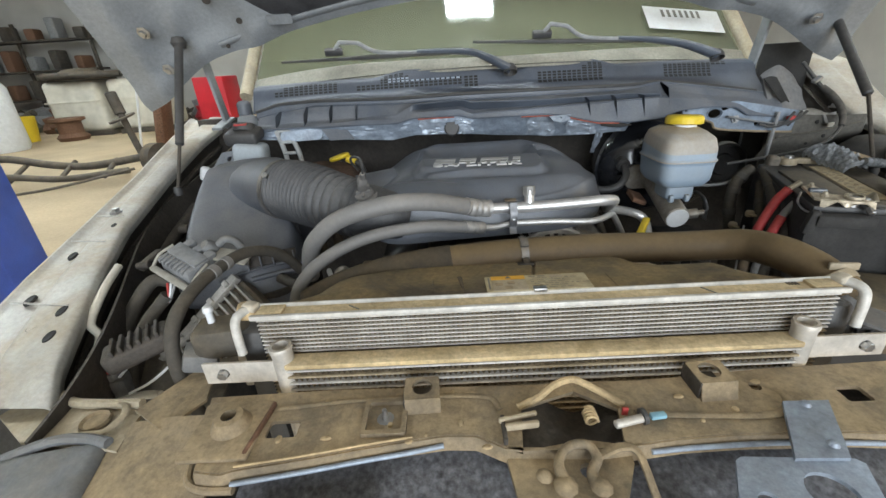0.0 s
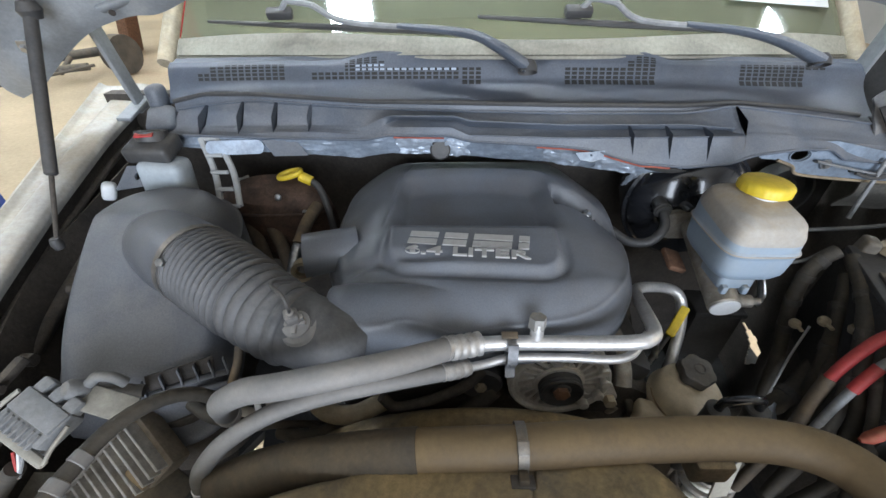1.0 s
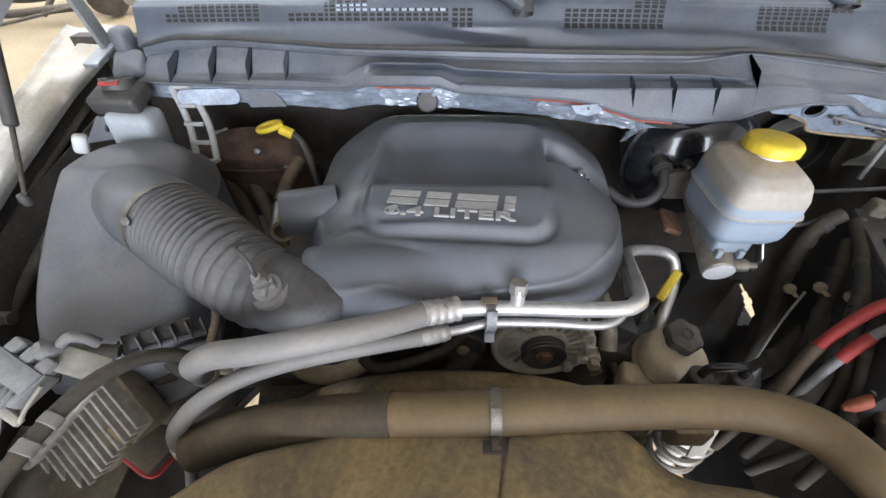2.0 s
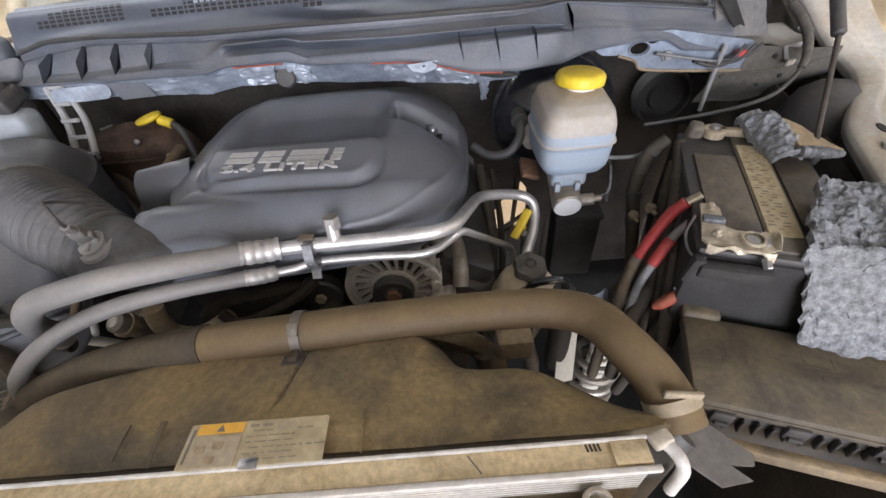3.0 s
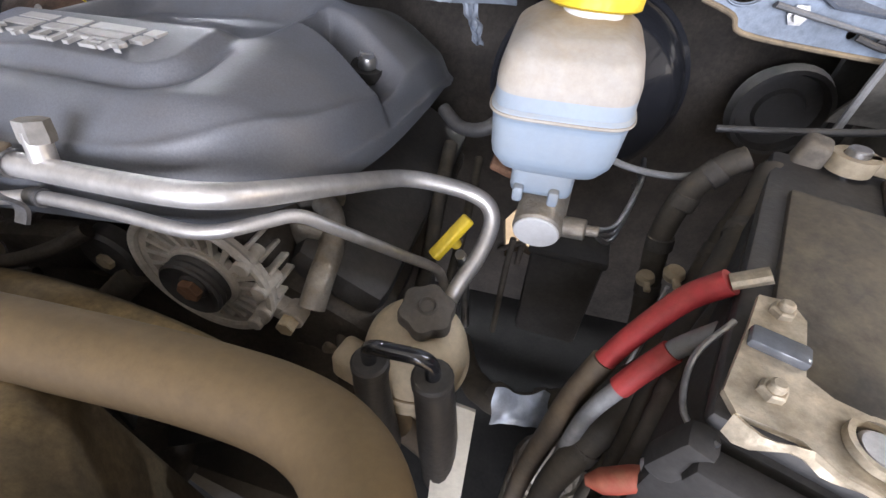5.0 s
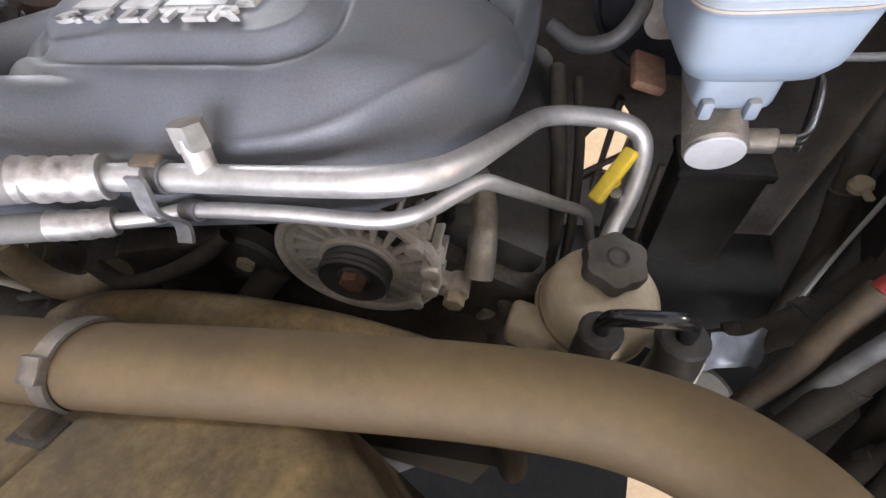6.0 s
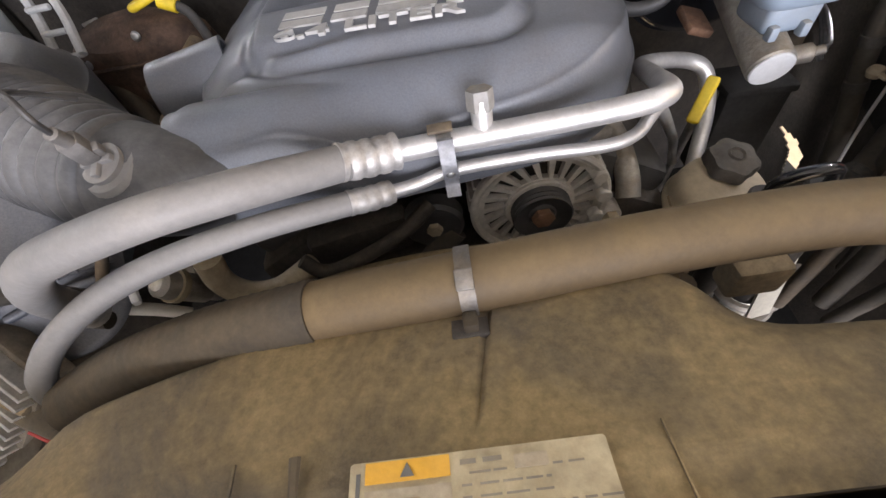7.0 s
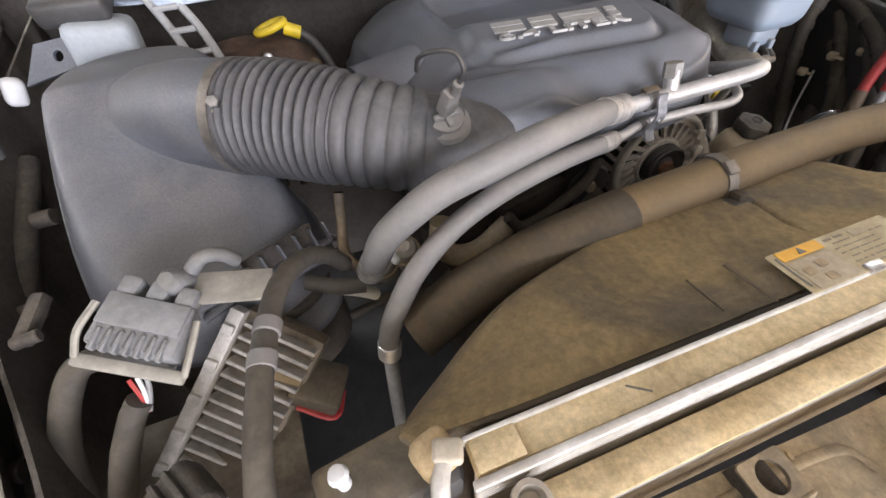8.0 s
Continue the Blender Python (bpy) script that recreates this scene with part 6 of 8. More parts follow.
    for q in ((0.515, 0.375, 1.135), (0.506, 0.402, 1.10), (0.53, 0.345, 1.15)):
        single("loom_clip", join(lathe([(0, 0.006), (0.007, 0.005), (0.009, 0.0), (0.007, -0.006), (0, -0.006)], 12, place(*q)), box(0.006, 0.02, 0.004, place(q[0], q[1] - 0.008, q[2]), 0.001)), m_beige, "small tan clip on the wiring loom", "clip", "loom clips")
    cable("thin_conduit", [(0.525, 0.395, 1.10), (0.527, 0.39, 1.02), (0.52, 0.37, 0.93)], 0.002, m_white, "thin pale conduit beside the looms")
    cable("sensor_lead", [(0.43, 0.52, 1.18), (0.46, 0.50, 1.165), (0.50, 0.485, 1.165), (0.53, 0.475, 1.175), (0.55, 0.47, 1.2)], 0.0035, m_grey, "thin grey sensor lead")
    gl = thing("ground_lead", (0.69, 0.513, 1.2), "black cable looping up to the cowl in a worn sheath", "cable")
    part("wire", tube([(0.55, 0.53, 1.20), (0.615, 0.52, 1.211), (0.69, 0.513, 1.225), (0.75, 0.518, 1.240), (0.79, 0.538, 1.258), (0.813, 0.556, 1.276)], 0.0035, 12, 8), m_black, gl)
    part("sheath", tube([(0.806, 0.550, 1.270), (0.815, 0.561, 1.284), (0.822, 0.585, 1.308), (0.817, 0.612, 1.332), (0.805, 0.631, 1.349)], [0.006, 0.0075, 0.0075, 0.007], 14, 8), m_tape, gl, "worn grey-brown sheath")
    part("wire", tube([(0.806, 0.630, 1.347), (0.792, 0.640, 1.366), (0.775, 0.648, 1.388), (0.762, 0.655, 1.405)], 0.004, 10, 6), m_black, gl)
    part("clip", box(0.022, 0.012, 0.008, place(0.792, 0.636, 1.366, 20, -30, 10), 0.002), m_steel, gl, "bright cable clip")
    rd = thing("round_cover", (0.72, 0.78, 1.05), "dark round cover on the firewall", "cover")
    part("rim", lathe([(0.052, 0.0), (0.058, 0.02), (0.064, 0.02), (0.068, 0.0)], 32, place(0.718, 0.80, 1.130, 90, 0, 0)), m_black, rd)
    part("face", lathe([(0, 0.012), (0.03, 0.012), (0.034, 0.004), (0.056, 0.004), (0.056, -0.03), (0, -0.03)], 32, place(0.718, 0.80, 1.130, 90, 0, 0)), m_black, rd)
    # wadding torn from the battery blanket
    def felt(name, f, n, thick, label):
        random.seed(3)
        bm = bmesh.new()
        pts = [[f(i / n, j / n) for j in range(n + 1)] for i in range(n + 1)]
        top = [[bm.verts.new(p) for p in row] for row in pts]
        low = [[bm.verts.new(p - Vector((0, 0, thick))) for p in row] for row in pts]
        for i in range(n):
            for j in range(n):
                bm.faces.new((top[i][j], top[i + 1][j], top[i + 1][j + 1], top[i][j + 1]))
                bm.faces.new((low[i][j], low[i][j + 1], low[i + 1][j + 1], low[i + 1][j]))
        for i in range(n):
            for j, k in ((0, 1), (n, -1)):
                bm.faces.new((top[i][j], low[i][j], low[i + 1][j], top[i + 1][j])[::k])
                bm.faces.new((top[j][i], top[j][i + 1], low[j][i + 1], low[j][i])[::k])
        bmesh.ops.recalc_face_normals(bm, faces=bm.faces)
        return single(name, bm, m_wool, label, "insulation")

    def big(u, v):
        # draped over the battery's front corner and down to the fuse box
        left = [Vector(q) for q in ((0.650, 0.268, 1.243), (0.612, 0.222, 1.240), (0.577, 0.172, 1.232), (0.578, 0.140, 1.180), (0.588, 0.124, 1.122))]
        right = [Vector(q) for q in ((0.775, 0.235, 1.252), (0.765, 0.190, 1.245), (0.745, 0.130, 1.228), (0.728, 0.085, 1.175), (0.712, 0.066, 1.122))]
        k = min(max(v + 0.03 * smooth_noise((u * 3, v * 3, 0), 3), 0), 1) * 4
        j = min(int(k), 3)
        u2 = u + 0.06 * smooth_noise((u, v * 4, 5), 3) * (1 - u)
        p = left[j].lerp(left[j + 1], k - j).lerp(right[j].lerp(right[j + 1], k - j), u2)
        lump = 0.006 * smooth_noise(p, 70) + 0.004 * smooth_noise(p, 190)
        return p + Vector((0.003 * smooth_noise(p, 160), lump * 0.7, lump + 0.010 * smooth_noise(p, 25)))

    felt("battery_blanket", big, 130, 0.012, "torn grey felt battery blanket hanging beside the battery")

    def small(u, v):
        a, b, c_, d = Vector((0.652, 0.350, 1.222)), Vector((0.684, 0.338, 1.240)), Vector((0.694, 0.430, 1.252)), Vector((0.655, 0.455, 1.242))
        p = a.lerp(b, u).lerp(d.lerp(c_, u), v)
        return p + Vector((0, 0, 0.008 * smooth_noise(p, 50) + 0.006 * smooth_noise(p, 140) + 0.010 * math.sin(u * 3.1)))

    felt("battery_blanket", small, 70, 0.010, "torn scrap of grey felt on the battery")
    bd = thing("blanket_board", (0.72, 0.40, 1.2), "stiff dusty tan board of the battery blanket", "insulation")
    part("board", sheet(20, 14, lambda u, v: Vector((0.668 + (0.010 + 0.064 * u) * 1.0, 0.342 + 0.002 * u + (0.082 - 0.018 * u - 0.060 * u ** 3) * v, 1.244 - 0.012 * u + 0.008 * v * (1 - u))) + Vector((0.014 * v * (1 - u * u), 0, 0.0015 * smooth_noise((u, v, 2), 5))), 0.006), m_dirt, bd)
    part("edge_fray", tube([(0.676, 0.341, 1.240), (0.705, 0.340, 1.236), (0.730, 0.341, 1.231), (0.742, 0.343, 1.229)], [0.008, 0.007, 0.004], 8, 8, rib=lambda s, t: 1 + 0.3 * math.sin(s * 900 + 3 * t)), m_wool, bd, "frayed grey edge")
    t = thing("fuse_box", (0.56, 0.11, 1.0), "dusty black fuse box with a flat lid", "fuse box")
    fr = place(0.590, 0.080, 0, 0, 0, -19.5)
    part("lid", box(0.275, 0.122, 0.02, fr @ place(0, 0, 1.102), 0.006, 2), m_fusebox, t)
    part("body", box(0.265, 0.112, 0.09, fr @ place(0, 0, 1.045), 0.006, 2), m_black, t)
    part("corner_block", box(0.045, 0.032, 0.02, fr @ place(-0.115, 0.072, 1.108), 0.006, 3), m_fusebox, t)
    part("embossing", join(plate(rect_pts(0, 0, 0.03, 0.02), 0.0008, fr @ place(0.0, 0.02, 1.1128), [rect_pts(0, 0, 0.027, 0.017)]), plate(rect_pts(0, 0, 0.012, 0.006), 0.0008, fr @ place(0.004, -0.002, 1.1128))), m_fusebox, t)
    for x in (-0.105, -0.035, 0.045, 0.115):
        part("latch", join(box(0.022, 0.008, 0.020, fr @ place(x, -0.064, 1.092), 0.002), box(0.014, 0.006, 0.006, fr @ place(x, -0.069, 1.086), 0.001)), m_black, t)
    for k in range(18):
        part("front_rib", box(0.003, 0.008, 0.022, fr @ place(-0.125 + 0.0148 * k, -0.060, 1.076), 0.001, 1), m_black, t)
    part("lid_rim", box(0.277, 0.004, 0.008, fr @ place(0, -0.061, 1.100), 0.001), m_fusebox, t)
    part("front_rail", box(0.30, 0.012, 0.02, fr @ place(0.01, -0.084, 1.068), 0.003), m_dirt, t)
    single("grey_bracket", plate([(0, 0), (0.05, 0.0), (0.085, -0.02), (0.083, -0.030), (0.060, -0.034), (0.078, -0.044), (0.05, -0.055), (0.02, -0.040), (0.0, -0.045)], 0.004, place(0.378, 0.040, 1.145, 4, 8, -14)), m_darkgrey, "grey plastic bracket beside the radiator", "bracket")


m_redfade = material("faded_red_boot", (0.30, 0.045, 0.025), 0.7, vary=0.25, dust=DUST, cover=0.35, scale=40)
m_bat = material("battery_plastic", (0.05, 0.046, 0.041), 0.65, dust=(0.20, 0.165, 0.115), cover=0.75, scale=18)
m_lug = material("dusty_lug", (0.12, 0.105, 0.085), 0.7, vary=0.35, dust=(0.24, 0.20, 0.15), cover=0.7, scale=50, bump=0.3)
m_tin = material("tinned_metal", (0.50, 0.44, 0.34), 0.45, metal=0.45, vary=0.35, dust=DUST, cover=0.3, scale=60, bump=0.3)
m_fuse = material("fuse_window", (0.13, 0.14, 0.155), 0.15, vary=0.2)
m_darkgrey = material("dark_grey_plastic", (0.10, 0.10, 0.10), 0.55, dust=(0.22, 0.19, 0.15), cover=0.5, scale=25)
m_fusebox = material("fuse_box_lid", (0.056, 0.050, 0.042), 0.6, dust=(0.20, 0.158, 0.10), cover=0.9, scale=16)
battery()


# ---- front accessories ----
m_capgrey = material("dusty_cap", (0.085, 0.078, 0.070), 0.7, vary=0.25, dust=(0.16, 0.135, 0.105), cover=0.6, scale=40)
m_cream = material("cream_plastic", (0.62, 0.53, 0.38), 0.5, vary=0.15, dust=DUST, cover=0.3, scale=20)
m_soft = material("black_soft_rubber", (0.035, 0.033, 0.032), 0.5, vary=0.3, dust=(0.14, 0.12, 0.09), cover=0.3, scale=30)
m_altalu = material("alternator_casting", (0.62, 0.59, 0.54), 0.5, metal=0.2, vary=0.2, dust=DUST, cover=0.3, scale=40, bump=0.3)


def alternator():
    o = thing("alternator", (0.095, 0.33, 1.0), "dusty aluminium alternator with a slotted end frame", "alternator")
    c = Vector((0.094, 0.294, 1.087))
    at = Matrix.Translation(c) @ pose(0, 0, 0, 90, 0, 0)
    holes = []
    for k in range(22):
        a = math.tau * k / 22
        ca, sa = math.cos(a), math.sin(a)
        r0, r1, w = 0.038, 0.060, 0.0034
        b2 = a + 0.10
        cb, sb = math.cos(b2), math.sin(b2)
        holes.append([(r0 * ca - w * sa, r0 * sa + w * ca), (r0 * ca + w * sa, r0 * sa - w * ca), (r1 * cb + w * 1.5 * sb, r1 * sb - w * 1.5 * cb), (r1 * cb - w * 1.5 * sb, r1 * sb + w * 1.5 * cb)])
    part("end_frame", plate(circle_pts(0, 0, 0.073, 56), 0.007, at, holes), m_altalu, o, "slotted cast end frame")
    part("rim", tube([c + Vector((0.071 * math.cos(a), -0.002, 0.071 * math.sin(a))) for a in np.linspace(0, math.tau, 41)], 0.0045, 8, 2, caps=False), m_altalu, o)
    part("body", cyl(c + Vector((0, 0.010, 0)), c + Vector((0, 0.095, 0)), 0.068, seg=40, bevel=0.006), m_dark, o)
    for k in range(28):
        a = math.tau * k / 28
        part("fin", box(0.004, 0.032, 0.012, Matrix.Translation(c + Vector((0.070 * math.cos(a), 0.022, 0.070 * math.sin(a)))) @ pose(0, 0, 0, 0, -math.degrees(a) + 90, 0), 0.001, 1), m_altalu, o)
    part("hub", cyl(c + Vector((0, -0.004, 0)), c + Vector((0, 0.01, 0)), 0.036, seg=32), m_altalu, o)
    p = part("pulley", lathe([(0, 0.012), (0.013, 0.012), (0.015, 0.010), (0.026, 0.013), (0.030, 0.016), (0.032, 0.014), (0.0305, 0.011), (0.032, 0.008), (0.0305, 0.005), (0.032, 0.002), (0.032, 0.0), (0, 0)], 36, Matrix.Translation(c + Vector((0, -0.005, 0))) @ pose(0, 0, 0, 90, 0, 0)), m_black, o, "black ribbed pulley")
    part("nut", cyl(c + Vector((0, -0.015, 0)), c + Vector((0, -0.024, 0)), 0.012, seg=6), m_rust, p)
    # cast spokes and lugs on the outer side of the frame
    for k in range(4):
        a = radians(-48 + 26 * k)
        part("boss", cyl(c + Vector((0.067 * math.cos(a), -0.010, 0.067 * math.sin(a))), c + Vector((0.067 * math.cos(a), 0.02, 0.067 * math.sin(a))), 0.008, seg=14), m_altalu, o)
    part("ear", join(cyl(c + Vector((0.083, 0.0, -0.040)), c + Vector((0.083, 0.07, -0.040)), 0.013, seg=18), box(0.04, 0.022, 0.022, Matrix.Translation(c + Vector((0.064, 0.012, -0.034))) @ pose(0, 0, 0, 0, 25, 0), 0.005)), m_altalu, o)
    part("bolt", cyl(c + Vector((0.083, -0.012, -0.040)), c + Vector((0.083, 0.001, -0.040)), 0.010, seg=6), m_beige, o)
    part("rear_bracket", box(0.05, 0.03, 0.09, Matrix.Translation(c + Vector((0.072, 0.075, -0.01))) @ pose(0, 0, 0, 0, 18, 10), 0.012, 3), m_castalu, o)
    t = thing("thermostat_outlet", (0.19, 0.34, 1.0), "grey cast coolant outlet beside the alternator", "pipe")
    part("elbow", tube([(0.172, 0.40, 1.118), (0.188, 0.385, 1.112), (0.198, 0.36, 1.098), (0.200, 0.325, 1.080), (0.198, 0.305, 1.062)], 0.0135, 16, 6), m_castalu, t)
    part("flange", cyl((0.160, 0.412, 1.118), (0.170, 0.402, 1.117), 0.026, seg=24), m_castalu, t)
    r = thing("power_steering_reservoir", (0.305, 0.315, 0.95), "round beige power steering reservoir with a black cap", "reservoir")
    up = Vector((0.10, -0.18, 1)).normalized()
    b = Vector((0.303, 0.312, 1.008))
    at = along(b, b + up)
    part("body", lathe([(0, -0.09), (0.046, -0.09), (0.049, -0.04), (0.0505, 0.006), (0.0535, 0.008), (0.0545, 0.012), (0.0535, 0.016), (0.0515, 0.018), (0.0505, 0.034), (0.048, 0.044), (0.041, 0.052), (0.030, 0.056), (0, 0.056)], 48, at), m_cream, r)
    c2 = Matrix.Translation((0.003, 0.020, 0.006)) @ at
    part("cap", join(lathe([(0, 0.076), (0.016, 0.076), (0.019, 0.074), (0.0245, 0.073), (0.0262, 0.069), (0.0262, 0.058), (0.023, 0.054), (0, 0.054)], 60, c2, 0.07, 6), lathe([(0.006, 0.0765), (0.008, 0.0785), (0.010, 0.0765)], 24, c2)), m_capgrey, r, "dusty black lobed screw cap")
    part("spout", join(box(0.055, 0.034, 0.040, place(0.252, 0.288, 1.008, 0, 8, -12), 0.008, 3), box(0.03, 0.03, 0.02, place(0.268, 0.285, 0.985, 0, 20, -12), 0.006, 2)), m_cream, r, "beige moulded side spout")
    part("seam_drip", tube([at @ Vector((0.0515 * math.cos(a), 0.0515 * math.sin(a), 0.022)) for a in np.linspace(2.4, 5.2, 14)], 0.0016, 6, 3), m_dirt, r, "dirty seam line")
    h = thing("power_steering_hose", (0.34, 0.28, 0.95), "two black hose ends joined by a bent pipe", "hose")
    part("hose", tube([(0.292, 0.240, 1.108), (0.290, 0.240, 1.06), (0.292, 0.245, 0.95)], [0.014, 0.015, 0.015], 18, 6), m_soft, h)
    part("hose", tube([(0.342, 0.238, 1.112), (0.346, 0.236, 1.06), (0.35, 0.24, 0.92)], [0.015, 0.018, 0.018], 18, 6), m_soft, h)
    part("hose_lip", lathe([(0.006, 0.002), (0.014, 0.002), (0.016, 0.0), (0.016, -0.008)], 18, place(0.342, 0.238, 1.112)), m_soft, h)
    part("hose_lip", lathe([(0.006, 0.002), (0.013, 0.002), (0.015, 0.0), (0.015, -0.008)], 18, place(0.292, 0.240, 1.108)), m_soft, h)
    part("bent_pipe", tube([(0.292, 0.240, 1.09), (0.292, 0.240, 1.120), (0.300, 0.236, 1.134), (0.316, 0.234, 1.139), (0.334, 0.236, 1.136), (0.342, 0.238, 1.124), (0.342, 0.238, 1.09)], 0.0058, 12, 8), m_gloss, h, "dark shiny bent pipe")
    y = thing("transmission_dipstick", (0.315, 0.41, 1.05), "yellow dipstick handle on a thin tube", "dipstick")
    part("handle", box(0.014, 0.011, 0.056, along((0.298, 0.388, 1.083), (0.332, 0.424, 1.123)) @ place(0, 0, 0.028), 0.003, 3), m_yellow, y)
    part("stem", cyl((0.314, 0.404, 1.098), (0.318, 0.412, 1.085), 0.006, seg=10), m_yellow, y)
    part("tube", tube([(0.322, 0.414, 1.07), (0.325, 0.425, 1.04), (0.33, 0.45, 0.9)], 0.006, 10, 5), m_steel, y)


alternator()


m_shield = material("heat_shield_rust", (0.085, 0.052, 0.036), 0.75, metal=0.15, vary=0.45, scale=35, bump=0.5)
m_strapd = material("dusty_beige_plate", (0.34, 0.32, 0.27), 0.65, vary=0.2, dust=GREYDUST, cover=0.5, scale=30)
m_strap = material("strap_plastic", (0.40, 0.41, 0.41), 0.55, vary=0.15, dust=GREYDUST, cover=0.5, scale=30)


def left_rear():
    m_milky = material("milky_plastic", (0.37, 0.415, 0.45), 0.5, dust=GREYDUST, cover=0.4, scale=10, vary=0.12)
    w = thing("washer_bottle", (-0.59, 0.6, 1.18), "milky white washer bottle with a dark cap", "bottle")
    part("neck", join(box(0.078, 0.055, 0.13, place(-0.590, 0.60, 1.235, 0, 6, 0), 0.014, 3)), m_milky, w)
    part("cap", join(box(0.08, 0.06, 0.03, place(-0.600, 0.612, 1.315, 12, 0, 0), 0.008, 3), cyl((-0.60, 0.62, 1.325), (-0.60, 0.625, 1.342), 0.026, seg=24)), m_black, w)
    part("mark", box(0.03, 0.012, 0.003, place(-0.597, 0.60, 1.344, 15, 0, 10), 0.001), m_red, w, "small red mark")
    b = thing("strut_brace", (-0.5, 0.6, 1.2), "pale ribbed plastic bracket strap", "bracket")
    part("rail", tube([(-0.535, 0.655, 1.315), (-0.51, 0.62, 1.265), (-0.49, 0.57, 1.22)], 0.006, 8, 5), m_strap, b)
    part("rail", tube([(-0.505, 0.655, 1.315), (-0.475, 0.62, 1.265), (-0.455, 0.57, 1.22)], 0.006, 8, 5), m_strap, b)
    for k in range(5):
        t = k / 4
        part("rung", cyl(Vector((-0.535, 0.655, 1.315)).lerp(Vector((-0.49, 0.57, 1.22)), t), Vector((-0.505, 0.655, 1.315)).lerp(Vector((-0.455, 0.57, 1.22)), t), 0.004, seg=8), m_strap, b)
    e = thing("heat_shield", (-0.40, 0.66, 1.05), "rusty brown heat shield beside the engine", "heat shield")
    part("shell", lathe([(0, 0.07), (0.05, 0.06), (0.075, 0.03), (0.08, -0.05), (0.07, -0.12), (0, -0.12)], 28, place(-0.43, 0.66, 1.16, 20, 0, 0) @ Matrix.Diagonal((1.5, 0.8, 1, 1))), m_shield, e)
    part("seam", tube([(-0.43 + 0.118 * math.cos(a), 0.652 + 0.06 * math.sin(a), 1.165 - 0.02 * math.sin(a)) for a in np.linspace(0, math.tau, 25)], 0.003, 6, 2, caps=False), m_shield, e)
    for x, z in ((-0.49, 1.19), (-0.40, 1.215), (-0.355, 1.18)):
        part("rivet", lathe([(0, 0.004), (0.005, 0.003), (0.007, 0)], 10, place(x, 0.61, z, 70, 0, 0)), m_steel, e)
    for x in (-0.49, -0.445):
        hs = thing("heater_hose", (x, 0.63, 1.05), "black heater hose with a spring clamp", "hose", "heater hoses")
        part("hose", tube([(x + 0.005, 0.68, 1.205), (x, 0.655, 1.20), (x + 0.01, 0.62, 1.17), (x + 0.03, 0.60, 1.10), (x + 0.04, 0.59, 1.0)], 0.014, 14, 6), m_rubber, hs)
        part("spring_clamp", join(cyl((x - 0.012, 0.672, 1.222), (x + 0.014, 0.668, 1.224), 0.003, seg=8), cyl((x + 0.008, 0.68, 1.224), (x - 0.005, 0.66, 1.225), 0.003, seg=8)), m_steel, hs)
    d = thing("oil_dipstick", (-0.37, 0.66, 1.2), "yellow looped oil dipstick handle", "dipstick")
    ring = [(-0.385 + 0.022 * math.cos(a), 0.655 + 0.014 * math.sin(a), 1.242 + 0.006 * math.cos(a)) for a in np.linspace(0, math.tau, 17)]
    part("loop", tube(ring, 0.0055, 10, 3, caps=False), m_yellow, d)
    part("collar", cyl((-0.366, 0.655, 1.238), (-0.343, 0.652, 1.228), 0.010, seg=16), m_yellow, d)
    part("tube", tube([(-0.345, 0.653, 1.229), (-0.328, 0.645, 1.215), (-0.31, 0.62, 1.18), (-0.30, 0.60, 1.12)], 0.007, 10, 6), m_black, d)
    f = thing("crimped_fitting", (-0.34, 0.56, 1.1), "black hose with a crimped metal fitting", "hose")
    part("hose", tube([(-0.335, 0.63, 1.185), (-0.345, 0.585, 1.175), (-0.352, 0.54, 1.155)], 0.012, 14, 6), m_rubber, f)
    part("fitting", tube([(-0.352, 0.54, 1.155), (-0.356, 0.52, 1.14), (-0.358, 0.495, 1.12)], 0.011, 14, 8, rib=lambda s, t: 1 - 0.1 * (math.sin(s * 500) > 0.3)), m_steel, f)
    part("cap", lathe([(0.012, -0.012), (0.018, -0.012), (0.018, 0.012), (0.012, 0.012)], 20, place(-0.318, 0.455, 1.165, 70, 30, 0)), m_beige, f, "tan plastic ring")
    single("white_clip", box(0.024, 0.022, 0.036, place(-0.722, 0.61, 1.228, 0, 20, 30), 0.008, 3), m_white, "small white plastic clip on the wheel housing", "clip")
    single("dark_bracket", plate([(0, 0), (0.07, 0.02), (0.08, 0.06), (0.02, 0.05)], 0.004, place(-0.70, 0.60, 1.235, 55, 0, -20), [circle_pts(0.05, 0.035, 0.007)]), m_cowl, "dark steel bracket with a hole", "bracket")


left_rear()


m_castdirt = material("dirty_cast_aluminium", (0.20, 0.17, 0.13), 0.6, metal=0.3, vary=0.3, dust=(0.27, 0.21, 0.14), cover=0.6, scale=40, bump=0.3)


m_rust2 = material("rusty_tan", (0.24, 0.165, 0.075), 0.8, vary=0.35, scale=50)
m_bluetag = material("blue_tip", (0.25, 0.45, 0.55), 0.5, vary=0.1)
m_speck = material("speckled_plastic", (0.10, 0.10, 0.11), 0.5, vary=0.6, scale=160, dust=(0.3, 0.28, 0.25), cover=0.12)
m_lampgrey = material("lamp_grey", (0.15, 0.155, 0.16), 0.6, dust=(0.24, 0.205, 0.15), cover=0.5, scale=20)


m_dirtdark = material("grimy_brown_panel", (0.085, 0.072, 0.055), 0.8, dust=(0.20, 0.165, 0.115), cover=0.7, scale=16, vary=0.35)


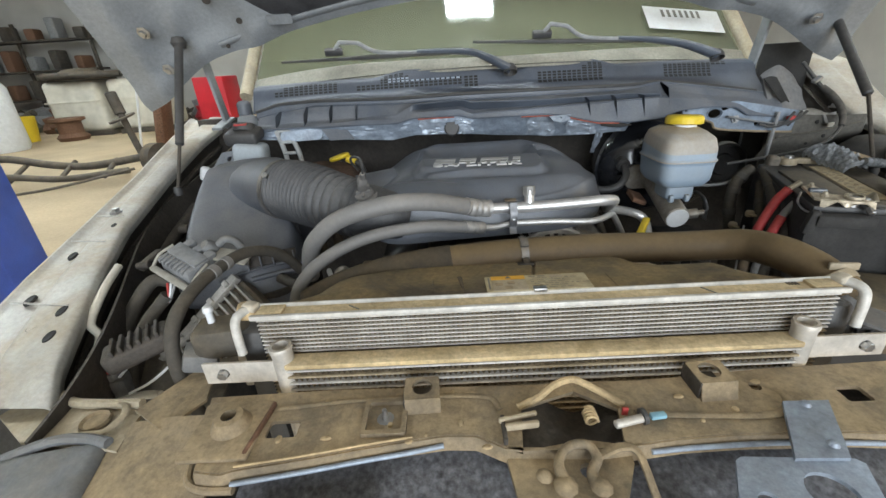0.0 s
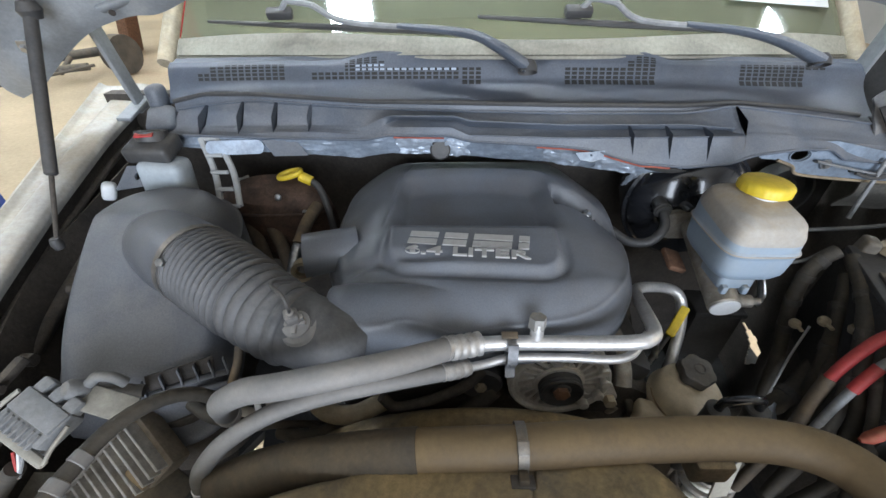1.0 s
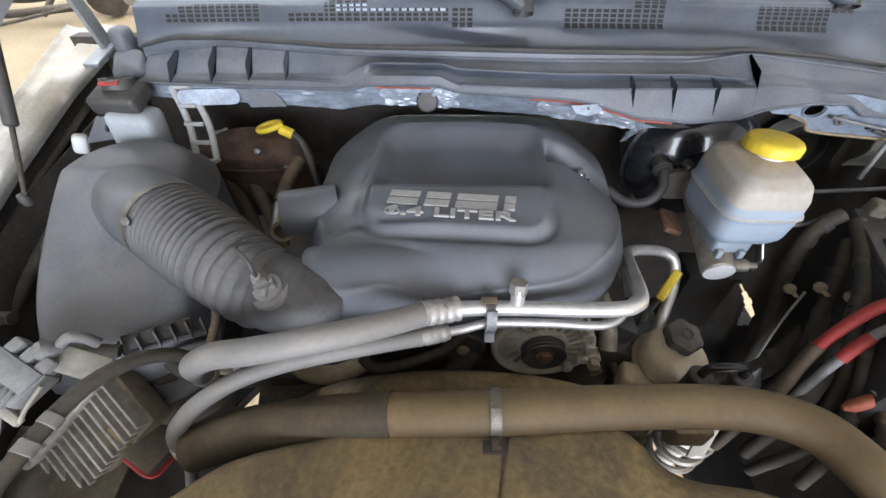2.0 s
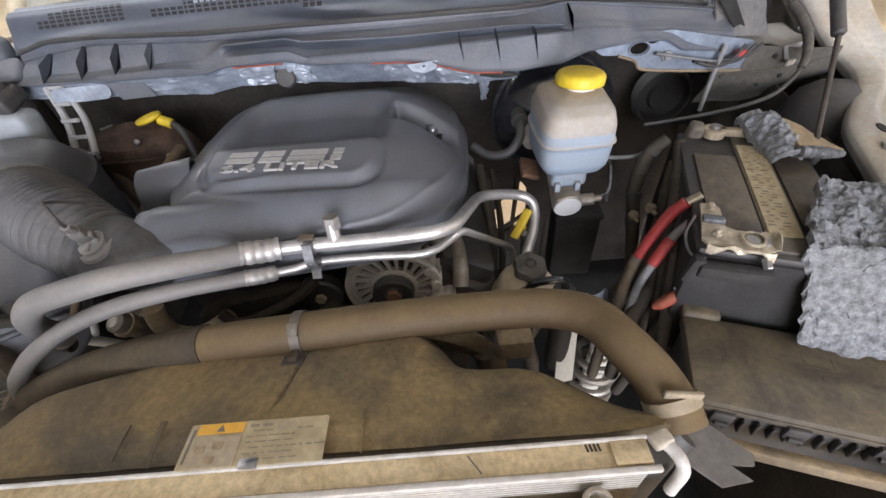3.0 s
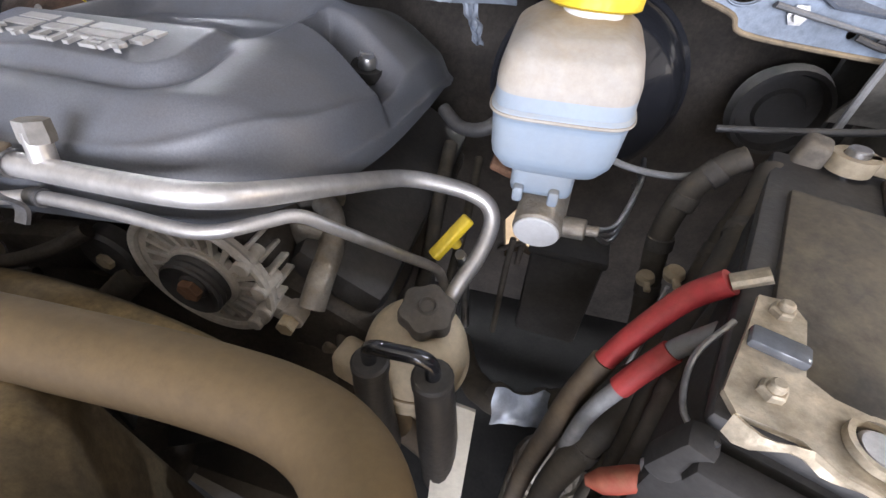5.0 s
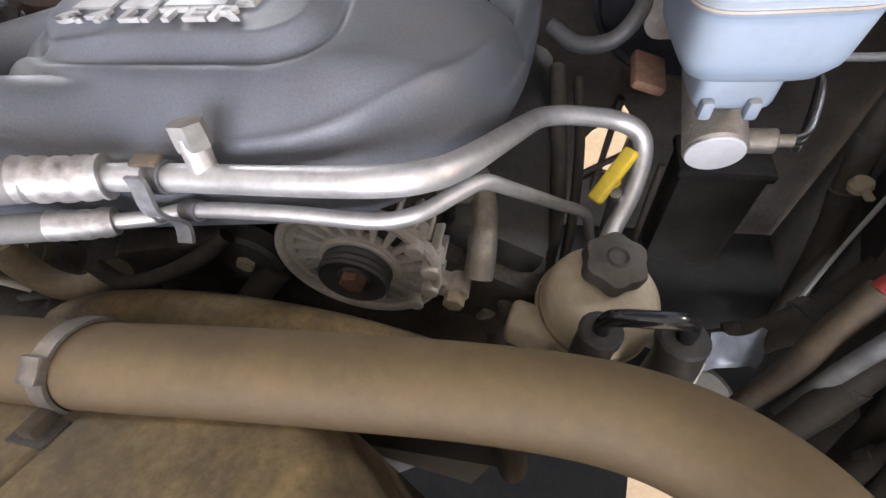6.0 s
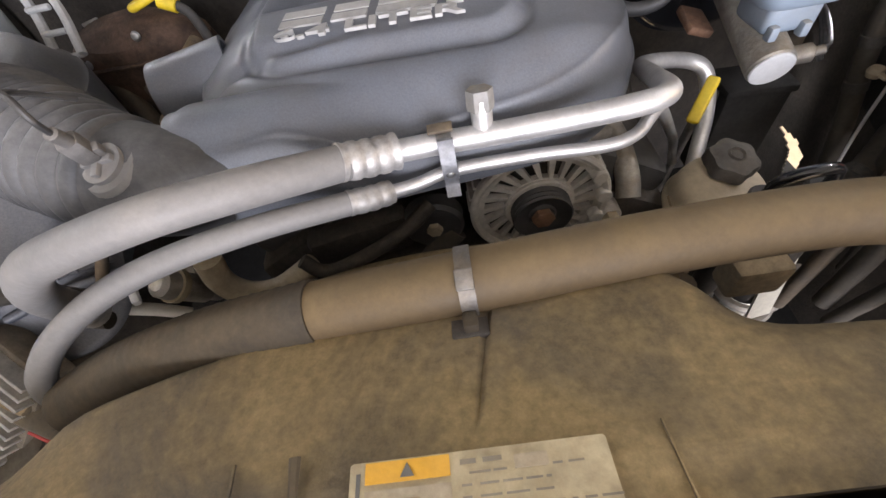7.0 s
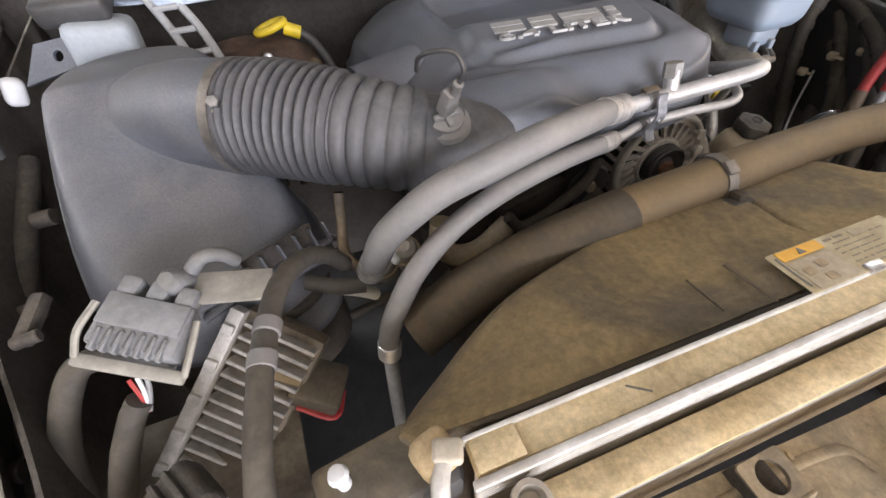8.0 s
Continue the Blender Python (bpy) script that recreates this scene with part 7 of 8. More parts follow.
def left_front():
    m_finalu = material("bright_cast_fin", (0.55, 0.53, 0.49), 0.5, metal=0.3, vary=0.25, dust=GREYDUST, cover=0.35, scale=40, bump=0.3)
    p = thing("engine_computer", (-0.5, 0.12, 1.0), "finned cast aluminium control module", "control module")
    along_bar = Vector((0.147, 0.090, 0.140)).normalized()
    across = Vector((0.085, -0.035, -0.015))
    across = (across - along_bar * across.dot(along_bar)).normalized()
    fr = Matrix((across, along_bar, across.cross(along_bar))).transposed().to_4x4()
    fr.translation = (-0.553, 0.168, 1.054)
    part("case", box(0.085, 0.225, 0.03, fr @ place(0.042, 0, -0.020), 0.004), m_castdirt, p)
    part("edge_bar", box(0.015, 0.230, 0.016, fr @ place(-0.002, 0, 0.008), 0.003), m_finalu, p, "worn bright edge bar")
    for k in range(16):
        part("fin", box(0.074, 0.004, 0.022, fr @ place(0.044, -0.104 + 0.0138 * k, 0.0), 0.001, 1), m_finalu, p)
    for k in range(6):
        part("edge_lug", box(0.012, 0.010, 0.006, fr @ place(-0.002, -0.095 + 0.038 * k, 0.018), 0.002), m_finalu, p)
    q = thing("wiring_connector", (-0.56, 0.18, 1.1), "grey multi-pin wiring connector block", "connector")
    fc = Matrix.Translation((-0.537, 0.178, 1.176)) @ pose(0, 0, 0, 12, 20, -24) @ Matrix.Diagonal((0.86, 0.86, 0.86, 1))
    part("housing", join(box(0.075, 0.05, 0.035, fc, 0.005, 2), box(0.060, 0.022, 0.020, fc @ place(0, -0.022, -0.020), 0.004, 2)), m_grey, q)
    part("latch_bar", box(0.095, 0.012, 0.010, fc @ place(0, -0.036, -0.008), 0.003), m_strapd, q, "pale locking lever")
    for sx in (-1, 1):
        part("lever_arm", tube([fc @ Vector(q2) for q2 in ((sx * 0.046, -0.034, -0.006), (sx * 0.047, -0.015, 0.010), (sx * 0.043, 0.012, 0.016))], 0.004, 8, 5, flat=0.6), m_strapd, q)
    part("top_ridge", box(0.070, 0.030, 0.006, fc @ place(0, 0.008, 0.019), 0.002), m_grey, q)
    for k in range(7):
        part("rib", box(0.004, 0.020, 0.010, fc @ place(-0.027 + 0.009 * k, -0.020, 0.016), 0.001, 1), m_grey, q)
    for k in range(3):
        part("plug", box(0.018, 0.02, 0.025, fc @ place(-0.024 + 0.025 * k, 0.032, 0.008), 0.004), m_grey, q)
    pc = thing("hose_plug", (-0.51, 0.21, 1.17), "pale grey plug and elbow beside the air box", "connector")
    part("plug", lathe([(0, 0.016), (0.008, 0.015), (0.012, 0.010), (0.0125, -0.014), (0, -0.014)], 20, place(-0.509, 0.208, 1.188, 30, -20, 0)), m_lampgrey, pc)
    part("elbow", tube([(-0.498, 0.214, 1.192), (-0.486, 0.218, 1.200), (-0.472, 0.220, 1.196), (-0.464, 0.222, 1.182)], 0.0065, 14, 6), m_lampgrey, pc)
    single("pale_module_plate", box(0.066, 0.030, 0.005, place(-0.470, 0.196, 1.178, 14, 6, -12), 0.002), m_strapd, "flat dusty beige plate beside the air box", "panel")
    lo = thing("wiring_loom", (-0.46, 0.1, 1.0), "black corrugated wiring loom with grey tape bands", "cable")
    line = [(-0.375, 0.235, 1.125), (-0.390, 0.225, 1.155), (-0.408, 0.200, 1.182), (-0.427, 0.160, 1.198), (-0.440, 0.11, 1.200), (-0.448, 0.06, 1.196), (-0.454, 0.02, 1.182), (-0.459, -0.002, 1.15), (-0.462, -0.006, 1.09), (-0.464, 0.01, 0.98)]
    part("conduit", tube(line, 0.0088, 16, 10, rib=lambda s, t: 1 + 0.02 * math.sin(s * 1800)), m_loom, lo)
    for a, b in (((-0.4358, 0.128, 1.1998), (-0.4385, 0.116, 1.2)), ((-0.4415, 0.102, 1.1995), (-0.4437, 0.089, 1.1988))):
        part("tape", cyl(a, b, 0.0101, seg=18), m_hose, lo, "grey tape band")
    for pts, r, mt in (([(-0.555, 0.138, 1.142), (-0.568, 0.130, 1.128), (-0.580, 0.103, 1.108), (-0.592, 0.07, 1.07), (-0.592, 0.03, 1.0)], 0.010, m_loom), ([(-0.59, 0.20, 1.135), (-0.612, 0.186, 1.142), (-0.632, 0.152, 1.110), (-0.632, 0.11, 1.075), (-0.622, 0.06, 1.02), (-0.61, 0.03, 0.97)], 0.011, m_loom),
                       ([(-0.462, 0.232, 1.150), (-0.500, 0.226, 1.160), (-0.535, 0.222, 1.150), (-0.55, 0.205, 1.12)], 0.008, m_loom), ([(-0.36, 0.22, 1.10), (-0.39, 0.225, 1.105), (-0.42, 0.24, 1.11)], 0.009, m_loom)):
        single("harness_tube", tube(pts, r, 14, 8, rib=lambda s, t: 1 + 0.02 * math.sin(s * 1700)), mt, "dusty black corrugated harness tube", "cable")
    for k, c in enumerate((m_red, m_white, m_grey)):
        single("thin_wire", tube([(-0.556 + 0.006 * k, 0.148, 1.158), (-0.553 + 0.004 * k, 0.140, 1.148), (-0.552, 0.132, 1.132)], 0.0018, 6, 4), c, "thin coloured wire at the connector", "wire")
    rc = thing("relay_block", (-0.44, 0.15, 1.0), "dark relay with a red locking clip", "connector")
    part("body", box(0.055, 0.05, 0.035, place(-0.440, 0.158, 1.035, 0, 25, -25), 0.005), m_fusebox, rc)
    part("body", box(0.035, 0.04, 0.03, place(-0.462, 0.172, 1.06, 0, 25, -25), 0.005), m_dirt, rc)
    part("clip", tube([(-0.462, 0.142, 1.040), (-0.432, 0.129, 1.016), (-0.420, 0.157, 1.010)], 0.0055, 8, 5, flat=0.6), m_red, rc, "red locking clip")
    single("splash_panel", sheet(16, 16, lambda u, v: Vector((-0.635 + 0.17 * u, -0.02 + 0.20 * v, 0.985 + 0.05 * v + 0.006 * smooth_noise((u * 3, v * 3, 1), 1))), 0.004), m_dirtdark, "dusty brown splash panel below the connector", "panel")
    single("fender_bracket", join(box(0.014, 0.05, 0.014, place(-0.652, 0.25, 1.155, 14, 0, -14), 0.004), cyl((-0.660, 0.225, 1.155), (-0.640, 0.228, 1.155), 0.006, seg=12)), m_dark, "small dusty dark bracket on the inner fender", "bracket")
    single("white_pipe", tube([(-0.663, 0.193, 1.171), (-0.655, 0.154, 1.162), (-0.650, 0.118, 1.146), (-0.645, 0.088, 1.127), (-0.635, 0.083, 1.108), (-0.628, 0.055, 1.090), (-0.620, 0.021, 1.071), (-0.614, 0.007, 1.062), (-0.605, 0.007, 1.051), (-0.59, 0.009, 1.044), (-0.55, 0.019, 1.049), (-0.52, 0.017, 1.051)], 0.006, 12, 8), m_tank, "pale bent metal pipe along the fender", "pipe")
    s = thing("shift_sensor", (-0.53, 0.0, 1.0), "grey sensor plug with a thin looped wire", "sensor")
    part("plug", join(box(0.03, 0.03, 0.045, place(-0.597, 0.040, 1.045, 0, 0, 20), 0.006), cyl((-0.597, 0.040, 1.06), (-0.597, 0.040, 1.078), 0.012, seg=14)), m_lampgrey, s)
    part("cap", cyl((-0.597, 0.040, 1.078), (-0.597, 0.040, 1.082), 0.009, seg=14), m_red, s, "faded red cap")
    part("wire", tube([(-0.585, 0.035, 1.07), (-0.545, 0.045, 1.105), (-0.51, 0.055, 1.108), (-0.495, 0.035, 1.098), (-0.515, 0.01, 1.083), (-0.555, 0.01, 1.062)], 0.002, 6, 6), m_white, s)
    c = thing("cooling_module", (-0.52, 0.05, 0.98), "dusty dark electronics box in the fender corner", "control module")
    part("case", box(0.085, 0.045, 0.03, place(-0.548, 0.047, 1.112, 0, -10, 33), 0.008, 3), m_dark, c)
    for k in range(6):
        part("rib", box(0.005, 0.04, 0.010, place(-0.570 + 0.009 * k, 0.030 + 0.006 * k, 1.125 + 0.0016 * k, 0, -10, 33), 0.002), m_dark, c)
    bx = thing("radiator_corner_box", (-0.4, 0.05, 1.0), "dusty grey plastic box at the radiator's corner", "box")
    part("body", box(0.07, 0.045, 0.04, place(-0.392, 0.008, 1.152, 0, 0, 8), 0.006), m_fusebox, bx)
    part("flap", box(0.04, 0.03, 0.03, place(-0.425, -0.005, 1.13, 12, 20, 20), 0.005), m_lampgrey, bx)
    part("leg", box(0.012, 0.012, 0.06, place(-0.375, 0.0, 1.11), 0.003), m_castalu, bx)
    part("knob", lathe([(0, 0.016), (0.005, 0.0145), (0.0065, 0.009), (0.0045, 0.005), (0.0045, -0.01)], 14, place(-0.408, 0.010, 1.180)), m_white, bx, "white plastic knob")
    part("tan_cap", box(0.026, 0.026, 0.018, place(-0.352, 0.0, 1.192, 0, 12, 20), 0.007, 3), m_tan, bx)


left_front()


# ---- front panel ----
def core_support():
    o = thing("core_support", (0, -0.11, 0.9), "dusty tan upper crossmember with punched holes", "body panel")
    recess = [(-0.045, -0.150), (0.050, -0.150), (0.060, -0.105), (0.022, -0.078), (-0.038, -0.098)]
    holes = [rect_pts(-0.285, -0.113, 0.032, 0.021, 0.004), rect_pts(0.305, -0.098, 0.026, 0.020, 0.003), circle_pts(0.215, -0.082, 0.006), recess]
    front = [(-0.353, -0.157), (-0.327, -0.161), (-0.316, -0.157), (-0.252, -0.148), (-0.199, -0.139), (-0.156, -0.133), (-0.118, -0.128), (-0.086, -0.130), (-0.06, -0.145), (0.030, -0.150), (0.070, -0.146), (0.104, -0.142),
             (0.162, -0.140), (0.201, -0.141), (0.26, -0.142), (0.292, -0.145), (0.46, -0.155)]
    part("top_panel", plate(front + [(0.46, -0.050), (0.24, -0.056), (0.10, -0.066), (-0.04, -0.066), (-0.24, -0.060), (-0.385, -0.064)], 0.004, place(0, 0, 1.118, 0, 0, 0), holes), m_dirt, o)
    part("front_face", sheet(60, 4, lambda u, v: Vector((*(Vector(front[min(int(u * 16), 15)]).lerp(Vector(front[min(int(u * 16), 15) + 1]), u * 16 - min(int(u * 16), 15))), 1.117)) + Vector((0, -0.005 * v ** 2, -0.014 * v)), 0.002), m_dirt, o)
    part("swage", tube([(-0.30, -0.085, 1.118), (-0.20, -0.078, 1.119), (-0.08, -0.080, 1.119), (-0.06, -0.10, 1.119)], 0.004, 8, 6, flat=0.4), m_dirt, o)
    part("swage", tube([(0.075, -0.112, 1.119), (0.14, -0.118, 1.119), (0.21, -0.120, 1.119), (0.235, -0.10, 1.119), (0.225, -0.075, 1.118)], 0.005, 8, 6, flat=0.4), m_dirt, o)
    # floor coloured dark for the shade inside the latch recess
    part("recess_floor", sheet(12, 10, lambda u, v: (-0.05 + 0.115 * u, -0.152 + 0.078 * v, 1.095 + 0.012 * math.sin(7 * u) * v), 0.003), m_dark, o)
    part("recess_lip", tube([(-0.042, -0.10, 1.121), (-0.02, -0.093, 1.126), (0.0, -0.080, 1.130), (0.022, -0.074, 1.131), (0.042, -0.086, 1.128), (0.066, -0.104, 1.122)], 0.004, 8, 6), m_tan, o)
    part("rolled_edge", tube([(-0.318, -0.165, 1.108), (-0.252, -0.155, 1.108), (-0.199, -0.146, 1.108), (-0.156, -0.140, 1.109), (-0.12, -0.134, 1.110)], 0.0026, 10, 6), m_sheet, o, "bare metal rolled edge")
    part("rolled_edge", tube([(0.075, -0.150, 1.110), (0.125, -0.147, 1.110), (0.21, -0.146, 1.110), (0.33, -0.152, 1.108), (0.45, -0.160, 1.108)], 0.0026, 10, 6), m_sheet, o, "bare metal rolled edge")
    part("edge_fold", tube([(-0.316, -0.156, 1.120), (-0.252, -0.147, 1.120), (-0.199, -0.138, 1.120), (-0.15, -0.131, 1.120)], 0.0013, 6, 6), m_tan, o)
    part("pad", box(0.070, 0.075, 0.006, place(-0.342, -0.112, 1.119), 0.003), m_dirt, o)
    part("ridge", box(0.004, 0.065, 0.006, place(-0.308, -0.112, 1.121, 0, 0, -6), 0.0015), m_rust, o)
    b = part("bolt_boss", lathe([(0.0, 0.004), (0.007, 0.004), (0.0075, 0.014), (0.014, 0.013), (0.019, 0.004), (0.021, 0.0)], 24, place(-0.340, -0.108, 1.121)), m_dirt, o)
    part("bolt", cyl((-0.340, -0.108, 1.122), (-0.340, -0.108, 1.128), 0.006, seg=6), m_dark, b)
    part("stud_frame", plate(rect_pts(-0.180, -0.105, 0.046, 0.046, 0.003), 0.005, place(0, 0, 1.123), [rect_pts(-0.180, -0.105, 0.036, 0.036, 0.002)]), m_dirt, o)
    part("stud", lathe([(0, 0.012), (0.0025, 0.012), (0.0035, 0.0), (0.009, 0.0)], 12, place(-0.180, -0.105, 1.1185)), m_steel, o)
    for x, y, z, tilt in ((-0.142, -0.080, 1.134, 4), (0.166, -0.078, 1.138, 2)):
        part("stop_bracket", plate(rect_pts(0, 0, 0.038, 0.032, 0.003), 0.004, place(x, y, z, tilt, 0, 2), [circle_pts(0, 0.002, 0.011, 18)]), m_dirt, o, "dusty bracket with a round hole")
        part("stop_front", box(0.038, 0.003, 0.024, place(x + 0.001, y - 0.018, z - 0.012, -18, 0, 2), 0.001), m_dirt, o)
        # left side made darker than top and front, as if shaded
        part("stop_side", box(0.003, 0.034, 0.020, place(x - 0.018, y, z - 0.011), 0.001), m_dark, o)
        # dark plate painted as shade below the bracket's hole
        part("hole_floor", box(0.024, 0.024, 0.002, place(x, y + 0.002, z - 0.014), 0), m_dark, o)
    random.seed(8)
    for k in range(26):
        x, y = random.uniform(-0.30, 0.44), random.uniform(-0.145, -0.072)
        if -0.06 < x < 0.07:
            continue
        part("dirt_clod", lathe([(0, 0.003), (0.003, 0.002), (0.004, 0)], 7, place(x, y, 1.118) @ Matrix.Diagonal((random.uniform(0.5, 1.6), random.uniform(0.5, 1.4), 0.8, 1))), m_tan, o)
    l = thing("hood_latch", (0.02, -0.13, 1.08), "dirty hood latch with springs and a cable", "latch")
    part("back_plate", plate([(-0.055, -0.20), (0.03, -0.205), (0.055, -0.16), (0.058, -0.140), (0.02, -0.132), (-0.02, -0.138), (-0.06, -0.150)], 0.006, place(0, 0, 1.108), [circle_pts(0.012, -0.165, 0.008, 14)]), m_dirt, l)
    part("claw", tube([(-0.012, -0.185, 1.112), (-0.016, -0.165, 1.118), (-0.004, -0.150, 1.121), (0.014, -0.148, 1.121), (0.020, -0.160, 1.118), (0.012, -0.172, 1.114), (0.014, -0.186, 1.112)], [0.006, 0.005, 0.0042, 0.0042, 0.0045, 0.005, 0.006], 10, 6), m_dirt, l)
    for x, y, q in ((-0.014, -0.182, 0.011), (0.016, -0.184, 0.010), (-0.03, -0.172, 0.008)):
        part("clod", lathe([(0, q * 0.7), (q * 0.6, q * 0.5), (q, 0)], 9, place(x, y, 1.113)), m_dirt, l)
    part("arm", tube([(0.020, -0.158, 1.116), (0.045, -0.150, 1.118), (0.060, -0.155, 1.115), (0.064, -0.185, 1.10), (0.07, -0.21, 1.08)], 0.005, 8, 6, flat=0.6), m_dirt, l)
    part("spring", tube([(0.030 + 0.006 * math.cos(k * 1.1), -0.118 + 0.0006 * k, 1.116 + 0.006 * math.sin(k * 1.1)) for k in range(26)], 0.0015, 6, 3), m_tan, l)
    part("lever", box(0.034, 0.005, 0.008, place(-0.042, -0.126, 1.124, 0, 0, 5), 0.002), m_beige, l)
    part("lever", box(0.040, 0.004, 0.006, place(-0.045, -0.117, 1.126, 0, 0, 12), 0.0015), m_beige, l)
    part("divider", box(0.004, 0.03, 0.02, place(-0.060, -0.128, 1.116), 0.001), m_dark, l)
    part("cable_end", cyl((0.048, -0.128, 1.122), (0.080, -0.122, 1.124), 0.0042, seg=12), m_alu_w, l, "pale cable end")
    part("tag", box(0.016, 0.007, 0.005, place(0.093, -0.120, 1.123, 0, 0, 6), 0.0015), m_bluetag, l, "pale blue plastic tip")
    part("grommet", lathe([(0.004, -0.002), (0.008, -0.002), (0.008, 0.002), (0.004, 0.002)], 16, place(0.078, -0.121, 1.124, 0, 84, 8)), m_black, l)
    part("red_dot", box(0.006, 0.003, 0.010, place(0.064, -0.112, 1.122), 0.001), m_red, l)
    g = thing("grille_bracket", (0.25, -0.14, 1.05), "flat silver-grey bracket with round holes", "bracket")
    part("stem", plate([(0.220, -0.111), (0.264, -0.112), (0.229, -0.176), (0.184, -0.174)], 0.004, place(0, 0, 1.126)), m_sheet, g)
    part("plate", plate([(0.137, -0.170), (0.143, -0.167), (0.236, -0.173), (0.241, -0.178), (0.205, -0.26), (0.085, -0.26)], 0.004, place(0, 0, 1.1215), [circle_pts(0.193, -0.203, 0.019, 24), circle_pts(0.140, -0.208, 0.009, 18)]), m_sheet, g)
    for x, y in ((0.234, -0.120), (0.222, -0.165)):
        part("rivet", lathe([(0, 0.004), (0.003, 0.003), (0.005, 0)], 10, place(x, y, 1.130)), m_sheet, g)
    w = thing("headlight_panel", (-0.45, -0.12, 0.9), "dusty tan plastic header panel at the fender's corner", "body panel")

    def slope(u, v):
        a, b, c, d = Vector((-0.56, -0.26, 1.03)), Vector((-0.315, -0.26, 1.06)), Vector((-0.378, -0.082, 1.112)), Vector((-0.478, -0.072, 1.096))
        p = a.lerp(b, u).lerp(d.lerp(c, u), v)
        return p + Vector((0, 0, 0.010 * math.sin(3.1 * u) * math.sin(3.1 * v) + 0.004 * smooth_noise(p, 14)))

    part("slope", sheet(22, 22, slope, 0.004), m_dirt, w)
    part("edge", tube([(-0.382, -0.075, 1.114), (-0.372, -0.12, 1.110), (-0.365, -0.155, 1.104), (-0.345, -0.166, 1.103), (-0.315, -0.168, 1.104)], 0.004, 8, 6), m_dirt, w)
    part("lamp_cover", box(0.125, 0.085, 0.04, place(-0.548, -0.142, 1.070, 8, 0, 12), 0.012, 4), m_lampgrey, w, "dusty grey moulded lamp cover")
    part("lamp_rim", tube([(-0.488, -0.10, 1.094), (-0.52, -0.094, 1.095), (-0.556, -0.096, 1.095), (-0.60, -0.115, 1.09)], 0.006, 8, 4), m_lampgrey, w)
    part("corner_tongue", plate([(-0.645, 0.0), (-0.566, -0.038), (-0.485, -0.046), (-0.475, -0.108), (-0.50, -0.102), (-0.60, -0.090), (-0.665, -0.05)], 0.004, place(0, 0, 1.090)), m_tanpaint, w, "tan dusty fender corner")
    part("tongue_rim", tube([(-0.648, 0.03, 1.10), (-0.625, -0.01, 1.098), (-0.585, -0.036, 1.096), (-0.54, -0.043, 1.096), (-0.487, -0.045, 1.096)], 0.006, 8, 6), m_tanpaint, w)
    part("plug", lathe([(0, 0.001), (0.012, 0.001), (0.015, 0.004), (0.017, 0.0)], 22, place(-0.528, -0.068, 1.0925)), m_dirt, w, "round dusty plug")
    part("hook", tube([(-0.53, -0.045, 1.096), (-0.505, -0.05, 1.10), (-0.495, -0.065, 1.098), (-0.505, -0.085, 1.095), (-0.53, -0.088, 1.094)], 0.004, 8, 5, flat=0.5), m_tanpaint, w)
    part("strap", plate([(-0.482, -0.062), (-0.443, 0.008), (-0.418, 0.0), (-0.404, -0.05), (-0.43, -0.094)], 0.003, place(0, 0, 1.102, 0, 0, 0)), m_dirt, w)
    gr = thing("front_grille_back", (0.1, -0.2, 0.8), "speckled dark plastic back of the grille", "grille")
    part("panel", sheet(40, 12, lambda u, v: (-0.32 + 0.80 * u, -0.120 - 0.22 * v, 1.0939 - 0.0579 * v - 0.008 * math.sin(5 * u)), 0.004), m_speck, gr)
    for k in range(22):
        x, y = -0.10 + 0.023 * k, -0.172 - 0.011 * (k * 7 % 5)
        part("dirt_fleck", lathe([(0, 0.0012), (0.0016, 0.0006), (0.002, 0)], 6, place(x, y, 1.0865 - 0.05 * (-0.150 - y) / 0.19 - 0.008 * math.sin(5 * (x + 0.32) / 0.8))), m_tan, gr)
    part("clip", box(0.045, 0.02, 0.008, place(-0.272, -0.185, 1.092, 10, 0, 8), 0.003), m_white, gr, "white plastic clip")
    part("tan_block", box(0.12, 0.04, 0.03, place(-0.235, -0.200, 1.085, 6, 0, 4), 0.008, 3), m_rust2, gr, "rusty tan metal block")
    part("dark_hump", lathe([(0, 0.05), (0.02, 0.045), (0.035, 0.02), (0.045, 0.0)], 20, place(0.085, -0.215, 1.05)), m_black, gr)


core_support()


